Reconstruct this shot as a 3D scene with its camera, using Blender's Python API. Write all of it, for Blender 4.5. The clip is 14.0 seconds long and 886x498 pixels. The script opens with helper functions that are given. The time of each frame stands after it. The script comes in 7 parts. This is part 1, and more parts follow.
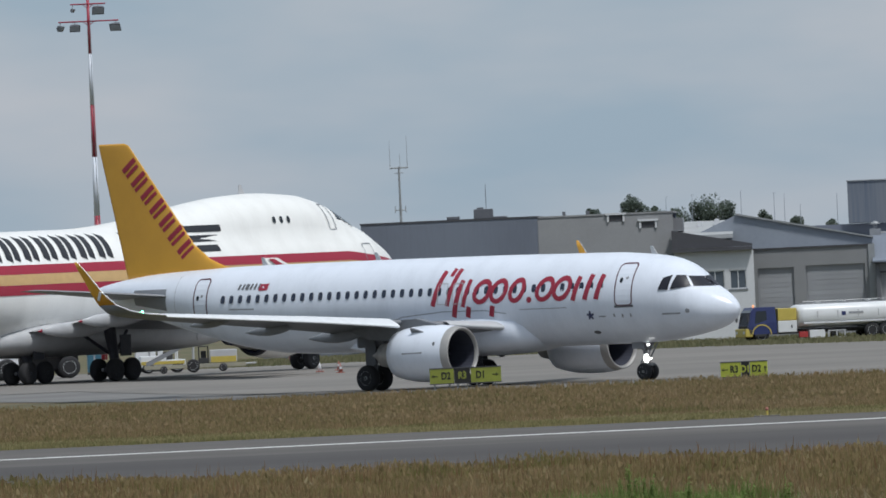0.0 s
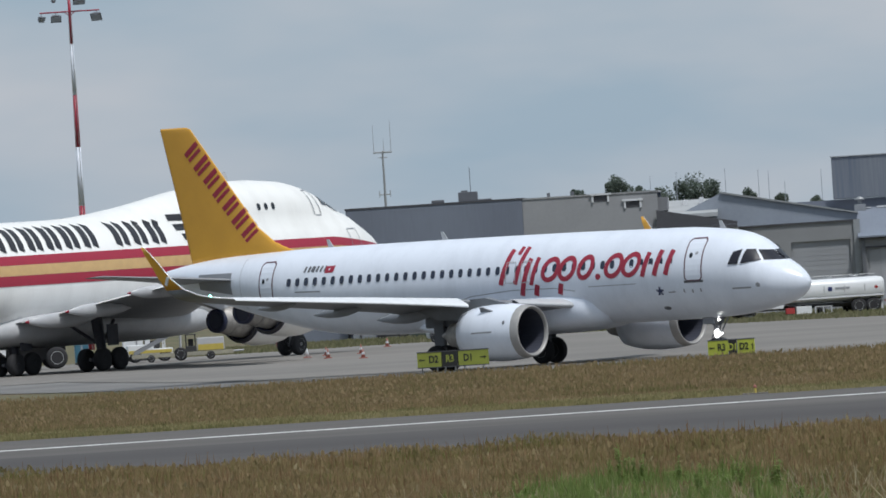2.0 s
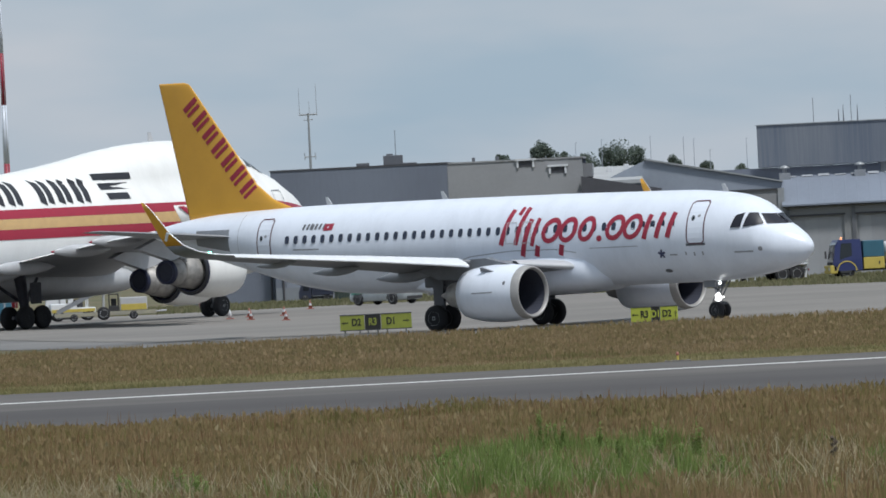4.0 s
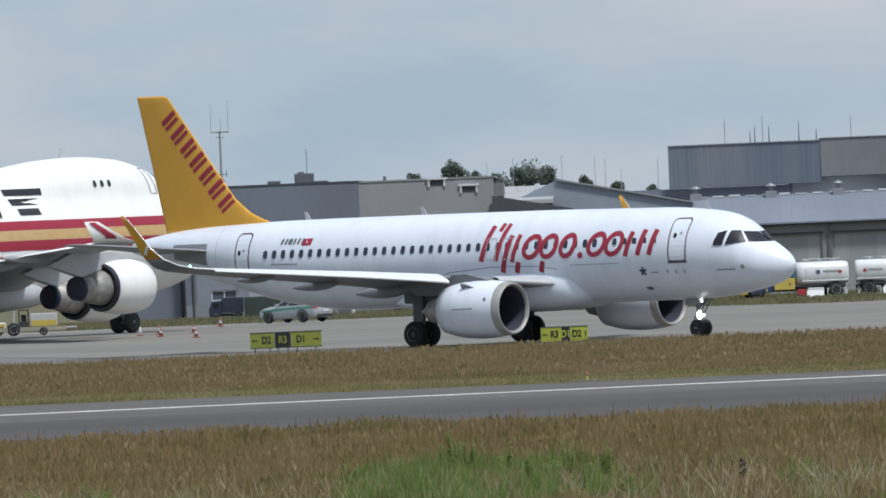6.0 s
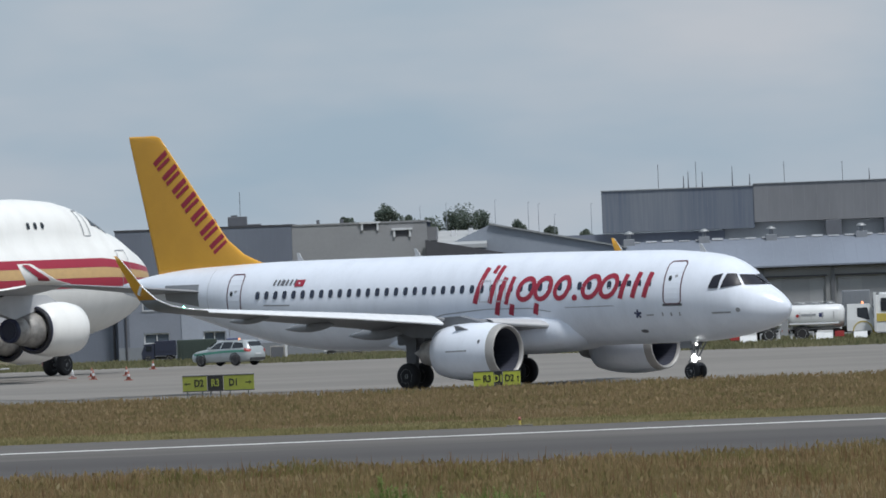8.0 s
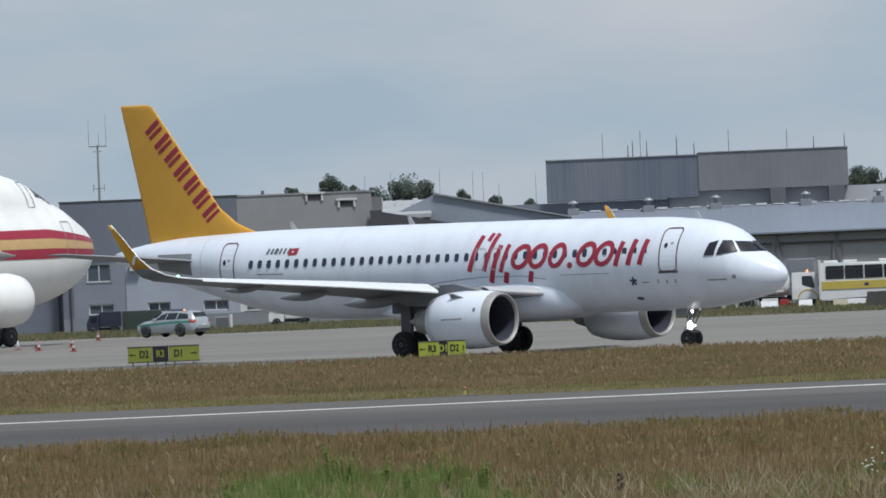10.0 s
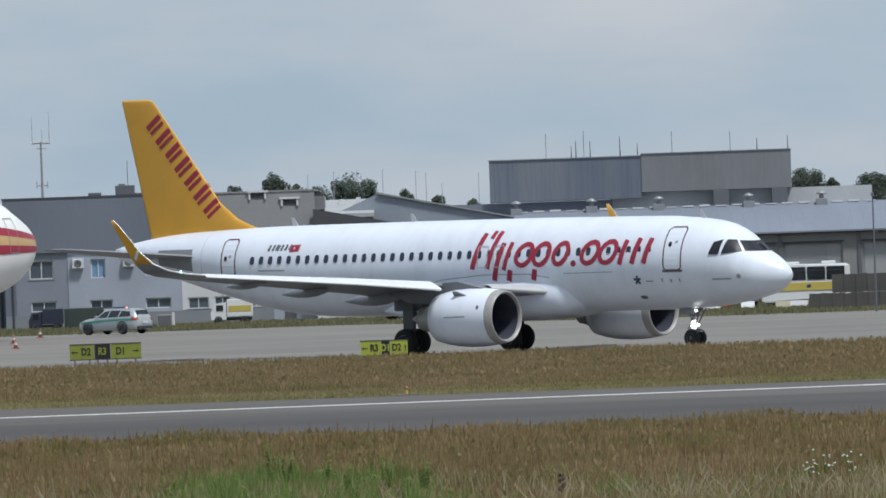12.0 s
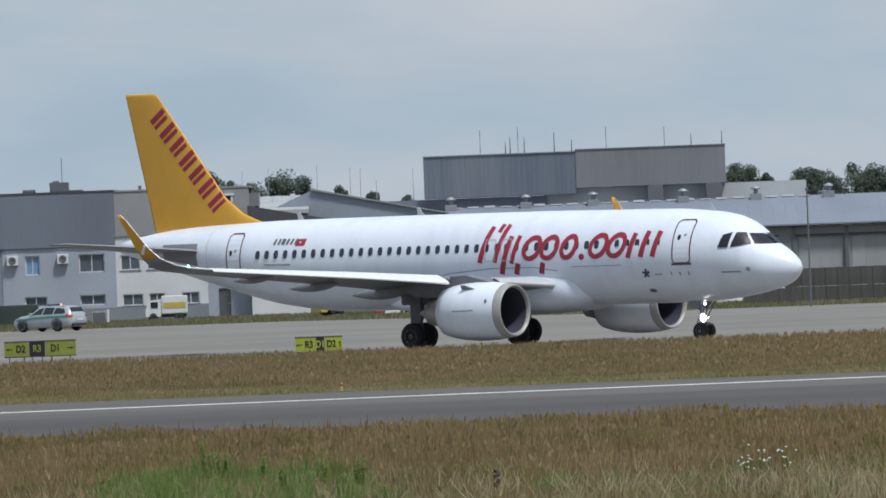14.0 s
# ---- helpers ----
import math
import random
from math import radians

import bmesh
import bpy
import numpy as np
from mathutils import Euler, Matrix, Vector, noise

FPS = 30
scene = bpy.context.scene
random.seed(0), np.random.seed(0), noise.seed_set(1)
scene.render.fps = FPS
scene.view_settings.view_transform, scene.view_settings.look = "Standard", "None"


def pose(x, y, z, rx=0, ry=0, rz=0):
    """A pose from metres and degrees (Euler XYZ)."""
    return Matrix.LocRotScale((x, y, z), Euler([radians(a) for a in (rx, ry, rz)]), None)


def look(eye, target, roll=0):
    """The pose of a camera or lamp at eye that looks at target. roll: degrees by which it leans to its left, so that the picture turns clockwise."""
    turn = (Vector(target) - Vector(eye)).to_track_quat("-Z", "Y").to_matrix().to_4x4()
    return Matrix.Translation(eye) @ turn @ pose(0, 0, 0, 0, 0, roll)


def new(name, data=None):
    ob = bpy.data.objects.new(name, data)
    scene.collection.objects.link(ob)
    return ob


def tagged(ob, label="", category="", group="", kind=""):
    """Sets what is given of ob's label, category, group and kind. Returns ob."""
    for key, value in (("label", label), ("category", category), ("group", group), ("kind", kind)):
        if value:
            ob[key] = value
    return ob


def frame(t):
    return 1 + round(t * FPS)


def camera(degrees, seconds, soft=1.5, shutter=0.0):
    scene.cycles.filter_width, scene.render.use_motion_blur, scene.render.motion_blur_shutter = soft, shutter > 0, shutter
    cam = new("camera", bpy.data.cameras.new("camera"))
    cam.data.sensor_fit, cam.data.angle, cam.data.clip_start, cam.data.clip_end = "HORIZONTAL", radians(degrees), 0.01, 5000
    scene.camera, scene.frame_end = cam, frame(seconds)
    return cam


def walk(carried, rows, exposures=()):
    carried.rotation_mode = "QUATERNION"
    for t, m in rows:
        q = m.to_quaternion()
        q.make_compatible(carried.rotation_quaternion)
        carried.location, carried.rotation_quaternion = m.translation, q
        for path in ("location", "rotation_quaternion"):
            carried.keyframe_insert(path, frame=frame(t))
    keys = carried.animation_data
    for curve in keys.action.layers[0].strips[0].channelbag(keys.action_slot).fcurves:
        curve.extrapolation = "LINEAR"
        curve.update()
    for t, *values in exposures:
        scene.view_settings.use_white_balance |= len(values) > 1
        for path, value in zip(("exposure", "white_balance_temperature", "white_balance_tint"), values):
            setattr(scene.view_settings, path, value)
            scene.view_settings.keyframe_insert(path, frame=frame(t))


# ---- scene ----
# ---- camera: one standpoint beside the field, a long lens that pans with the aeroplane ----
EYE = (0.0, 0.0, 5.714)
AIM = (
    (0.0, -1.8343, 0.0514, 2.5631), (0.5, -1.7697, 0.1188, 3.0087), (1.0, -1.8272, -0.015, 3.2557),
    (1.5, -1.6597, -0.1034, 3.6503), (2.0, -1.7748, -0.0236, 3.6336), (2.5, -1.6775, -0.0061, 3.4386),
    (3.0, -1.6009, -0.166, 3.3985), (3.2, -1.606, -0.2204, 3.1858), (3.6, -1.5427, -0.2132, 3.016),
    (4.3, -1.3753, -0.1926, 2.666), (5.3, -1.1576, -0.1613, 2.2681), (5.5, -1.1548, -0.1437, 2.2983),
    (6.0, -1.0639, -0.136, 2.4218), (6.5, -0.9696, -0.111, 2.3256), (7.0, -0.8715, -0.0648, 2.1213),
    (7.5, -0.8134, 0.0052, 1.9612), (8.0, -0.7663, 0.0436, 2.159), (8.2, -0.7335, -0.0207, 2.2943),
    (10.3, -0.5044, -0.0968, 2.4062), (10.5, -0.4887, -0.0889, 2.4209), (11.0, -0.4338, -0.0992, 2.1796),
    (11.5, -0.3708, -0.1133, 1.998), (12.0, -0.2834, -0.1073, 2.0061), (12.5, -0.175, -0.1009, 1.9137),
    (13.0, -0.0974, -0.0914, 1.8058), (13.5, -0.0404, -0.0864, 2.0129), (14.0, 0.0, -0.1343, 2.166),
)


def aim(az, el, lean):
    """A camera pose at EYE from azimuth, elevation and lean in degrees."""
    a, e = radians(az), radians(el)
    way = Vector((math.sin(a) * math.cos(e), math.cos(a) * math.cos(e), math.sin(e)))
    return look(EYE, Vector(EYE) + way * 100, -lean)


cam = camera(3.8411, 14.0, soft=1.7, shutter=0.0)
walk(cam, [(t, aim(az, el, lean)) for t, az, el, lean in AIM], exposures=((0.0, -0.17, 6130, 9), (1.0, -0.16, 6130, 9), (2.0, -0.1, 6130, 9), (3.0, -0.06, 6130, 9), (5.5, 0.08, 6130, 9), (6.5, 0.05, 6130, 9), (8.0, -0.07, 6130, 9), (10.5, 0.0, 6130, 9), (12.5, 0.04, 6130, 9), (14.0, 0.05, 6130, 9)))

# ---- light: a bright, thinly overcast sky with a veiled sun ----
world = bpy.data.worlds.new("sky")
scene.world = world
world.use_nodes = True
wt = world.node_tree
for n in list(wt.nodes):
    wt.nodes.remove(n)
w_out = wt.nodes.new("ShaderNodeOutputWorld")
w_bg = wt.nodes.new("ShaderNodeBackground")
w_sky = wt.nodes.new("ShaderNodeTexSky")
w_sky.sky_type = "NISHITA"
w_sky.sun_disc = False
SUN_EL, SUN_AZ = 62.0, 140.0
w_sky.sun_elevation, w_sky.sun_rotation = radians(SUN_EL), radians(SUN_AZ)
w_sky.dust_density, w_sky.air_density = 1.5, 1.0
w_dir = wt.nodes.new("ShaderNodeTexCoord")
w_map = wt.nodes.new("ShaderNodeMapping")
w_map.inputs["Scale"].default_value = (26, 26, 90)
w_cloud = wt.nodes.new("ShaderNodeTexNoise")
w_cloud.inputs["Scale"].default_value = 1.0
w_cloud.inputs["Detail"].default_value = 4.0
w_ramp = wt.nodes.new("ShaderNodeValToRGB")
w_ramp.color_ramp.elements[0].position, w_ramp.color_ramp.elements[1].position = 0.35, 0.72
w_ramp.color_ramp.elements[0].color = (3.85, 4.8, 5.6, 1)
w_ramp.color_ramp.elements[1].color = (5.7, 5.85, 6.15, 1)
w_mix = wt.nodes.new("ShaderNodeMix")
w_mix.data_type = "RGBA"
w_mix.inputs["Factor"].default_value = 0.88
wt.links.new(w_dir.outputs["Generated"], w_map.inputs["Vector"])
wt.links.new(w_map.outputs["Vector"], w_cloud.inputs["Vector"])
wt.links.new(w_cloud.outputs["Fac"], w_ramp.inputs["Fac"])
wt.links.new(w_sky.outputs["Color"], w_mix.inputs["A"])
wt.links.new(w_ramp.outputs["Color"], w_mix.inputs["B"])
wt.links.new(w_mix.outputs["Result"], w_bg.inputs["Color"])
wt.links.new(w_bg.outputs["Background"], w_out.inputs["Surface"])
w_bg.inputs["Strength"].default_value = 0.1
sun = new("sun", bpy.data.lights.new("sun", "SUN"))
sun.data.energy, sun.data.angle, sun.data.color = 3.2, radians(8), (1.0, 0.96, 0.9)
sun.matrix_basis = look((0, 0, 0), (-math.sin(radians(SUN_AZ)) * math.cos(radians(SUN_EL)), -math.cos(radians(SUN_AZ)) * math.cos(radians(SUN_EL)), -math.sin(radians(SUN_EL))))
scene.view_settings.exposure = 0.0

# ---- materials ----


def material(name, colour, rough=0.6, metal=0.0, other=None, scale=3.0, amount=0.5, fine=40.0, bump=0.0, emit=0.0, stretch=(1, 1, 1), spec=0.5, per_piece=0.0, contrast=(0.35, 0.65)):
    """A procedural surface: two scales of noise between colour and other, optional relief, optional variation from piece to piece."""
    m = bpy.data.materials.new(name)
    m.use_nodes = True
    nt = m.node_tree
    b = nt.nodes["Principled BSDF"]
    b.inputs["Roughness"].default_value = rough
    b.inputs["Metallic"].default_value = metal
    b.inputs["Specular IOR Level"].default_value = spec
    if other is None:
        other = tuple(c * 0.82 for c in colour)
    tc = nt.nodes.new("ShaderNodeTexCoord")
    mp = nt.nodes.new("ShaderNodeMapping")
    mp.inputs["Scale"].default_value = stretch
    nt.links.new(tc.outputs["Object"], mp.inputs["Vector"])
    n1 = nt.nodes.new("ShaderNodeTexNoise")
    n1.inputs["Scale"].default_value = scale
    n1.inputs["Detail"].default_value = 5
    n2 = nt.nodes.new("ShaderNodeTexNoise")
    n2.inputs["Scale"].default_value = fine
    n2.inputs["Detail"].default_value = 3
    for n in (n1, n2):
        nt.links.new(mp.outputs["Vector"], n.inputs["Vector"])
    add = nt.nodes.new("ShaderNodeMath")
    add.operation = "MULTIPLY_ADD"
    nt.links.new(n2.outputs["Fac"], add.inputs[0])
    add.inputs[1].default_value = 0.35
    half = nt.nodes.new("ShaderNodeMath")
    half.operation = "MULTIPLY_ADD"
    nt.links.new(n1.outputs["Fac"], half.inputs[0])
    half.inputs[1].default_value = 1.0
    half.inputs[2].default_value = -0.17
    nt.links.new(half.outputs[0], add.inputs[2])
    mr = nt.nodes.new("ShaderNodeMapRange")
    mr.inputs["From Min"].default_value, mr.inputs["From Max"].default_value = contrast
    mr.inputs["To Max"].default_value = amount
    nt.links.new(add.outputs[0], mr.inputs["Value"])
    mix = nt.nodes.new("ShaderNodeMix")
    mix.data_type = "RGBA"
    mix.inputs["A"].default_value = (*colour, 1)
    mix.inputs["B"].default_value = (*other, 1)
    nt.links.new(mr.outputs["Result"], mix.inputs["Factor"])
    last = mix.outputs["Result"]
    if per_piece:
        info = nt.nodes.new("ShaderNodeObjectInfo")
        hsv = nt.nodes.new("ShaderNodeHueSaturation")
        mv = nt.nodes.new("ShaderNodeMapRange")
        mv.inputs["To Min"].default_value, mv.inputs["To Max"].default_value = 1 - per_piece, 1 + per_piece
        nt.links.new(info.outputs["Random"], mv.inputs["Value"])
        nt.links.new(mv.outputs["Result"], hsv.inputs["Value"])
        nt.links.new(last, hsv.inputs["Color"])
        last = hsv.outputs["Color"]
    nt.links.new(last, b.inputs["Base Color"])
    if bump:
        bp = nt.nodes.new("ShaderNodeBump")
        bp.inputs["Strength"].default_value = bump
        bp.inputs["Distance"].default_value = 0.02
        nt.links.new(n2.outputs["Fac"], bp.inputs["Height"])
        nt.links.new(bp.outputs["Normal"], b.inputs["Normal"])
    if emit:
        b.inputs["Emission Color"].default_value = (*colour, 1)
        b.inputs["Emission Strength"].default_value = emit
    return m


def blades(name, stops, rough=0.8):
    """Leaves and blades: each island takes its own tone from a ramp of stops."""
    m = bpy.data.materials.new(name)
    m.use_nodes = True
    nt = m.node_tree
    b = nt.nodes["Principled BSDF"]
    b.inputs["Roughness"].default_value = rough
    b.inputs["Specular IOR Level"].default_value = 0.2
    geo = nt.nodes.new("ShaderNodeNewGeometry")
    tc = nt.nodes.new("ShaderNodeTexCoord")
    n1 = nt.nodes.new("ShaderNodeTexNoise")
    n1.inputs["Scale"].default_value = 0.16
    n1.inputs["Detail"].default_value = 4
    nt.links.new(tc.outputs["Object"], n1.inputs["Vector"])
    mixv = nt.nodes.new("ShaderNodeMath")
    mixv.operation = "MULTIPLY_ADD"
    mixv.inputs[1].default_value = 0.34
    nt.links.new(geo.outputs["Random Per Island"], mixv.inputs[0])
    mr = nt.nodes.new("ShaderNodeMapRange")
    mr.inputs["From Min"].default_value, mr.inputs["From Max"].default_value = 0.37, 0.63
    mr.inputs["To Max"].default_value = 0.66
    n2 = nt.nodes.new("ShaderNodeTexNoise")
    n2.inputs["Scale"].default_value = 0.8
    n2.inputs["Detail"].default_value = 3
    nt.links.new(tc.outputs["Object"], n2.inputs["Vector"])
    both = nt.nodes.new("ShaderNodeMix")
    both.inputs["Factor"].default_value = 0.45
    nt.links.new(n1.outputs["Fac"], both.inputs["A"])
    nt.links.new(n2.outputs["Fac"], both.inputs["B"])
    nt.links.new(both.outputs["Result"], mr.inputs["Value"])
    nt.links.new(mr.outputs["Result"], mixv.inputs[2])
    ramp = nt.nodes.new("ShaderNodeValToRGB")
    while len(ramp.color_ramp.elements) < len(stops):
        ramp.color_ramp.elements.new(0.5)
    for i, (p, c) in enumerate(stops):
        ramp.color_ramp.elements[i].position = p
        ramp.color_ramp.elements[i].color = (*c, 1)
    nt.links.new(mixv.outputs[0], ramp.inputs["Fac"])
    nt.links.new(ramp.outputs["Color"], b.inputs["Base Color"])
    thin = nt.nodes.new("ShaderNodeBsdfTranslucent")
    nt.links.new(ramp.outputs["Color"], thin.inputs["Color"])
    blend = nt.nodes.new("ShaderNodeMixShader")
    blend.inputs["Fac"].default_value = 0.45
    nt.links.new(b.outputs["BSDF"], blend.inputs[1])
    nt.links.new(thin.outputs["BSDF"], blend.inputs[2])
    nt.links.new(blend.outputs["Shader"], nt.nodes["Material Output"].inputs["Surface"])
    return m


WHITE = material("white_paint", (0.73, 0.77, 0.85), 0.28, other=(0.6, 0.635, 0.705), scale=0.9, amount=0.5, fine=7, stretch=(1.3, 1, 0.3), contrast=(0.42, 0.75))
GREYWHITE = material("grey_white_paint", (0.48, 0.485, 0.5), 0.4, other=(0.39, 0.395, 0.41), scale=1.2, amount=0.6, fine=12)
BARELE = material("polished_leading_edge", (0.8, 0.81, 0.83), 0.3, 0.2, other=(0.68, 0.69, 0.7), scale=3)
WINGGREY = material("wing_grey_paint", (0.17, 0.178, 0.195), 0.45, other=(0.13, 0.137, 0.15), scale=1.0, amount=0.7, fine=8)
DARKGREY = material("dark_grey_paint", (0.12, 0.125, 0.14), 0.5, scale=2)
LINEGREY = material("panel_line", (0.3, 0.31, 0.33), 0.5)
YELLOW = material("tail_yellow", (0.7, 0.36, 0.04), 0.35, other=(0.6, 0.305, 0.036), scale=0.9, amount=0.4, fine=10)
RED = material("livery_red", (0.335, 0.02, 0.046), 0.4, other=(0.28, 0.018, 0.042))
BLACK = material("livery_black", (0.02, 0.02, 0.025), 0.4)
TAN = material("livery_gold", (0.55, 0.36, 0.16), 0.4)
RUBBER = material("tyre_rubber", (0.025, 0.025, 0.028), 0.85, scale=6)
STEEL = material("strut_metal", (0.45, 0.46, 0.48), 0.4, 0.6, scale=6)
HUB = material("hub_paint", (0.55, 0.56, 0.57), 0.4, 0.2)
LIP = material("bare_inlet_lip", (0.36, 0.35, 0.34), 0.5, 0.25, scale=4)
DARKCORE = material("fan_dark", (0.06, 0.064, 0.085), 0.9, 0.0, spec=0.05)
FAIRING = material("fairing_grey", (0.24, 0.25, 0.27), 0.5, other=(0.19, 0.2, 0.215), scale=2)
CREAMWHITE = material("warm_white_paint", (0.83, 0.825, 0.8), 0.35, other=(0.7, 0.69, 0.665), scale=0.7, amount=0.5, fine=6, stretch=(1.3, 1, 0.3), contrast=(0.42, 0.75))
GEARDARK = material("gear_near_black", (0.035, 0.037, 0.05), 0.6, other=(0.06, 0.06, 0.07), scale=3)
NAVYRIM = material("dark_blue_rim", (0.02, 0.025, 0.06), 0.4)
HOTMETAL = material("nozzle_metal", (0.42, 0.4, 0.375), 0.55, 0.45, other=(0.27, 0.26, 0.25), scale=3, amount=0.9)
GLASSDARK = material("dark_glazing", (0.02, 0.024, 0.03), 0.08, scale=2)
CABIN = material("cabin_window_glass", (0.03, 0.038, 0.065), 0.2)
COCKPIT = material("cockpit_glazing", (0.022, 0.023, 0.032), 0.4, scale=2, spec=0.25)
LAMP = material("landing_light", (1.0, 0.98, 0.92), 0.2, emit=7)
GREENLAMP = material("green_light", (0.2, 1.0, 0.6), 0.2, emit=12)
ASPHALT = material("runway_asphalt", (0.135, 0.125, 0.118), 0.95, other=(0.1, 0.093, 0.088), scale=0.06, amount=0.9, fine=2.5, bump=0.3, stretch=(0.25, 1, 1), spec=0.15)
CONCRETE = material("apron_concrete", (0.212, 0.199, 0.184), 0.95, other=(0.166, 0.156, 0.145), scale=0.05, amount=0.8, fine=1.2, bump=0.2, spec=0.15)
SHOULDER = material("shoulder_asphalt", (0.17, 0.163, 0.155), 0.9, other=(0.125, 0.12, 0.115), scale=0.08, amount=0.8, fine=3)
LINE = material("white_road_paint", (0.75, 0.75, 0.73), 0.7, other=(0.5, 0.5, 0.48), scale=0.8, amount=0.7, fine=14)
SOIL = material("dry_grass_soil", (0.13, 0.10, 0.05), 0.95, other=(0.08, 0.085, 0.035), scale=0.09, amount=1, fine=1.5)


# ---- mesh helpers ----


def mesh_from(name, verts, faces, mat, smooth=False):
    me = bpy.data.meshes.new(name)
    me.from_pydata([tuple(v) for v in verts], [], faces)
    me.materials.append(mat)
    if smooth:
        me.polygons.foreach_set("use_smooth", [True] * len(me.polygons))
    me.update()
    return me


def piece(name, geom, mat, parent=None, label="", smooth=False, m=None):
    """Links (verts, faces) as one mesh object, under a parent if given."""
    ob = new(name, mesh_from(name, geom[0], geom[1], mat, smooth))
    if parent is not None:
        ob.parent = parent
    if m is not None:
        ob.matrix_basis = m
    return tagged(ob, label)


def thing(name, label, category, m=None, group="", kind=""):
    ob = new(name)
    ob.empty_display_size = 0.2
    if m is not None:
        ob.matrix_basis = m
    return tagged(ob, label, category, group, kind)


def joined(*geoms):
    vs, fs = [], []
    for v, f in geoms:
        o = len(vs)
        vs += [tuple(p) for p in v]
        fs += [tuple(i + o for i in q) for q in f]
    return vs, fs


def moved(geom, m):
    return [m @ Vector(v) for v in geom[0]], geom[1]


def box(x0, x1, y0, y1, z0, z1, bevel=0.0):
    """A box, its vertical and horizontal edges chamfered when bevel is given."""
    if not bevel:
        v = [(x, y, z) for z in (z0, z1) for x, y in ((x0, y0), (x1, y0), (x1, y1), (x0, y1))]
        return v, [(3, 2, 1, 0), (4, 5, 6, 7), (0, 1, 5, 4), (1, 2, 6, 5), (2, 3, 7, 6), (3, 0, 4, 7)]
    bm = bmesh.new()
    bmesh.ops.create_cube(bm, size=1, matrix=Matrix.Translation(((x0 + x1) / 2, (y0 + y1) / 2, (z0 + z1) / 2)) @ Matrix.Diagonal((x1 - x0, y1 - y0, z1 - z0, 1)))
    bmesh.ops.bevel(bm, geom=list(bm.edges), offset=bevel, segments=2, profile=0.6, affect="EDGES")
    bm.verts.ensure_lookup_table()
    r = [v.co.copy() for v in bm.verts], [tuple(v.index for v in f.verts) for f in bm.faces]
    bm.free()
    return r


def loft(rings, cap=(True, True), closed=True):
    """Faces between successive rings of equal length."""
    n = len(rings[0])
    vs = [p for r in rings for p in r]
    fs = []
    for i in range(len(rings) - 1):
        for j in range(n if closed else n - 1):
            k = (j + 1) % n
            fs.append((i * n + j, i * n + k, (i + 1) * n + k, (i + 1) * n + j))
    if cap[0]:
        fs.append(tuple(range(n - 1, -1, -1)))
    if cap[1]:
        fs.append(tuple((len(rings) - 1) * n + j for j in range(n)))
    return vs, fs


def tube(a, b, r0, r1=None, n=10):
    """A round bar from a to b."""
    a, b = Vector(a), Vector(b)
    r1 = r0 if r1 is None else r1
    d = (b - a).normalized()
    u = d.cross((0, 0, 1) if abs(d.z) < 0.9 else (1, 0, 0)).normalized()
    w = d.cross(u)
    ring = lambda c, r: [c + (u * math.cos(2 * math.pi * i / n) + w * math.sin(2 * math.pi * i / n)) * r for i in range(n)]
    return loft([ring(a, r0), ring(b, r1)])


def turned(profile, n=32, axis="x", cap=(True, True)):
    """A solid of revolution; profile rows are (place along the axis, radius)."""
    rings = []
    for p, r in profile:
        ring = []
        for i in range(n):
            c, s = r * math.cos(2 * math.pi * i / n), r * math.sin(2 * math.pi * i / n)
            ring.append((p, c, s) if axis == "x" else (c, p, s) if axis == "y" else (c, s, p))
        rings.append(ring)
    return loft(rings, cap)


def smooth_table(rows, xs):
    """Interpolates the columns of rows over the first one, without overshoot."""
    a = np.array(rows, float)
    x, out = a[:, 0], []
    for c in range(1, a.shape[1]):
        y = a[:, c]
        h = np.diff(x)
        d = np.diff(y) / h
        m = np.zeros_like(y)
        m[1:-1] = np.where(d[1:] * d[:-1] > 0, 2 * d[1:] * d[:-1] / np.where(d[1:] + d[:-1] == 0, 1, d[1:] + d[:-1]), 0)
        m[0], m[-1] = d[0], d[-1]
        k = np.clip(np.searchsorted(x, xs) - 1, 0, len(h) - 1)
        t = (xs - x[k]) / h[k]
        out.append(y[k] * (1 + 2 * t) * (1 - t) ** 2 + m[k] * h[k] * t * (1 - t) ** 2 + y[k + 1] * t * t * (3 - 2 * t) + m[k + 1] * h[k] * t * t * (t - 1))
    return out


# ---- ground ----


def sheet(name, x0, x1, y0, y1, z, mat, label, nx=40, ny=20, rough=0.0):
    vs = [(x0 + (x1 - x0) * i / nx, y0 + (y1 - y0) * j / ny, z + (noise.noise((i * 0.7, j * 0.9, 3)) * rough)) for j in range(ny + 1) for i in range(nx + 1)]
    fs = [(j * (nx + 1) + i, j * (nx + 1) + i + 1, (j + 1) * (nx + 1) + i + 1, (j + 1) * (nx + 1) + i) for j in range(ny) for i in range(nx)]
    return tagged(piece(name, (vs, fs), mat), label, "ground", kind="structure")


sheet("ground", -2500, 2500, -300, 4200, -0.06, SOIL, "flat dry grassland around the airfield")
sheet("runway", -700, 700, 346, 445.5, -0.02, ASPHALT, "dark grey asphalt runway between grass strips")


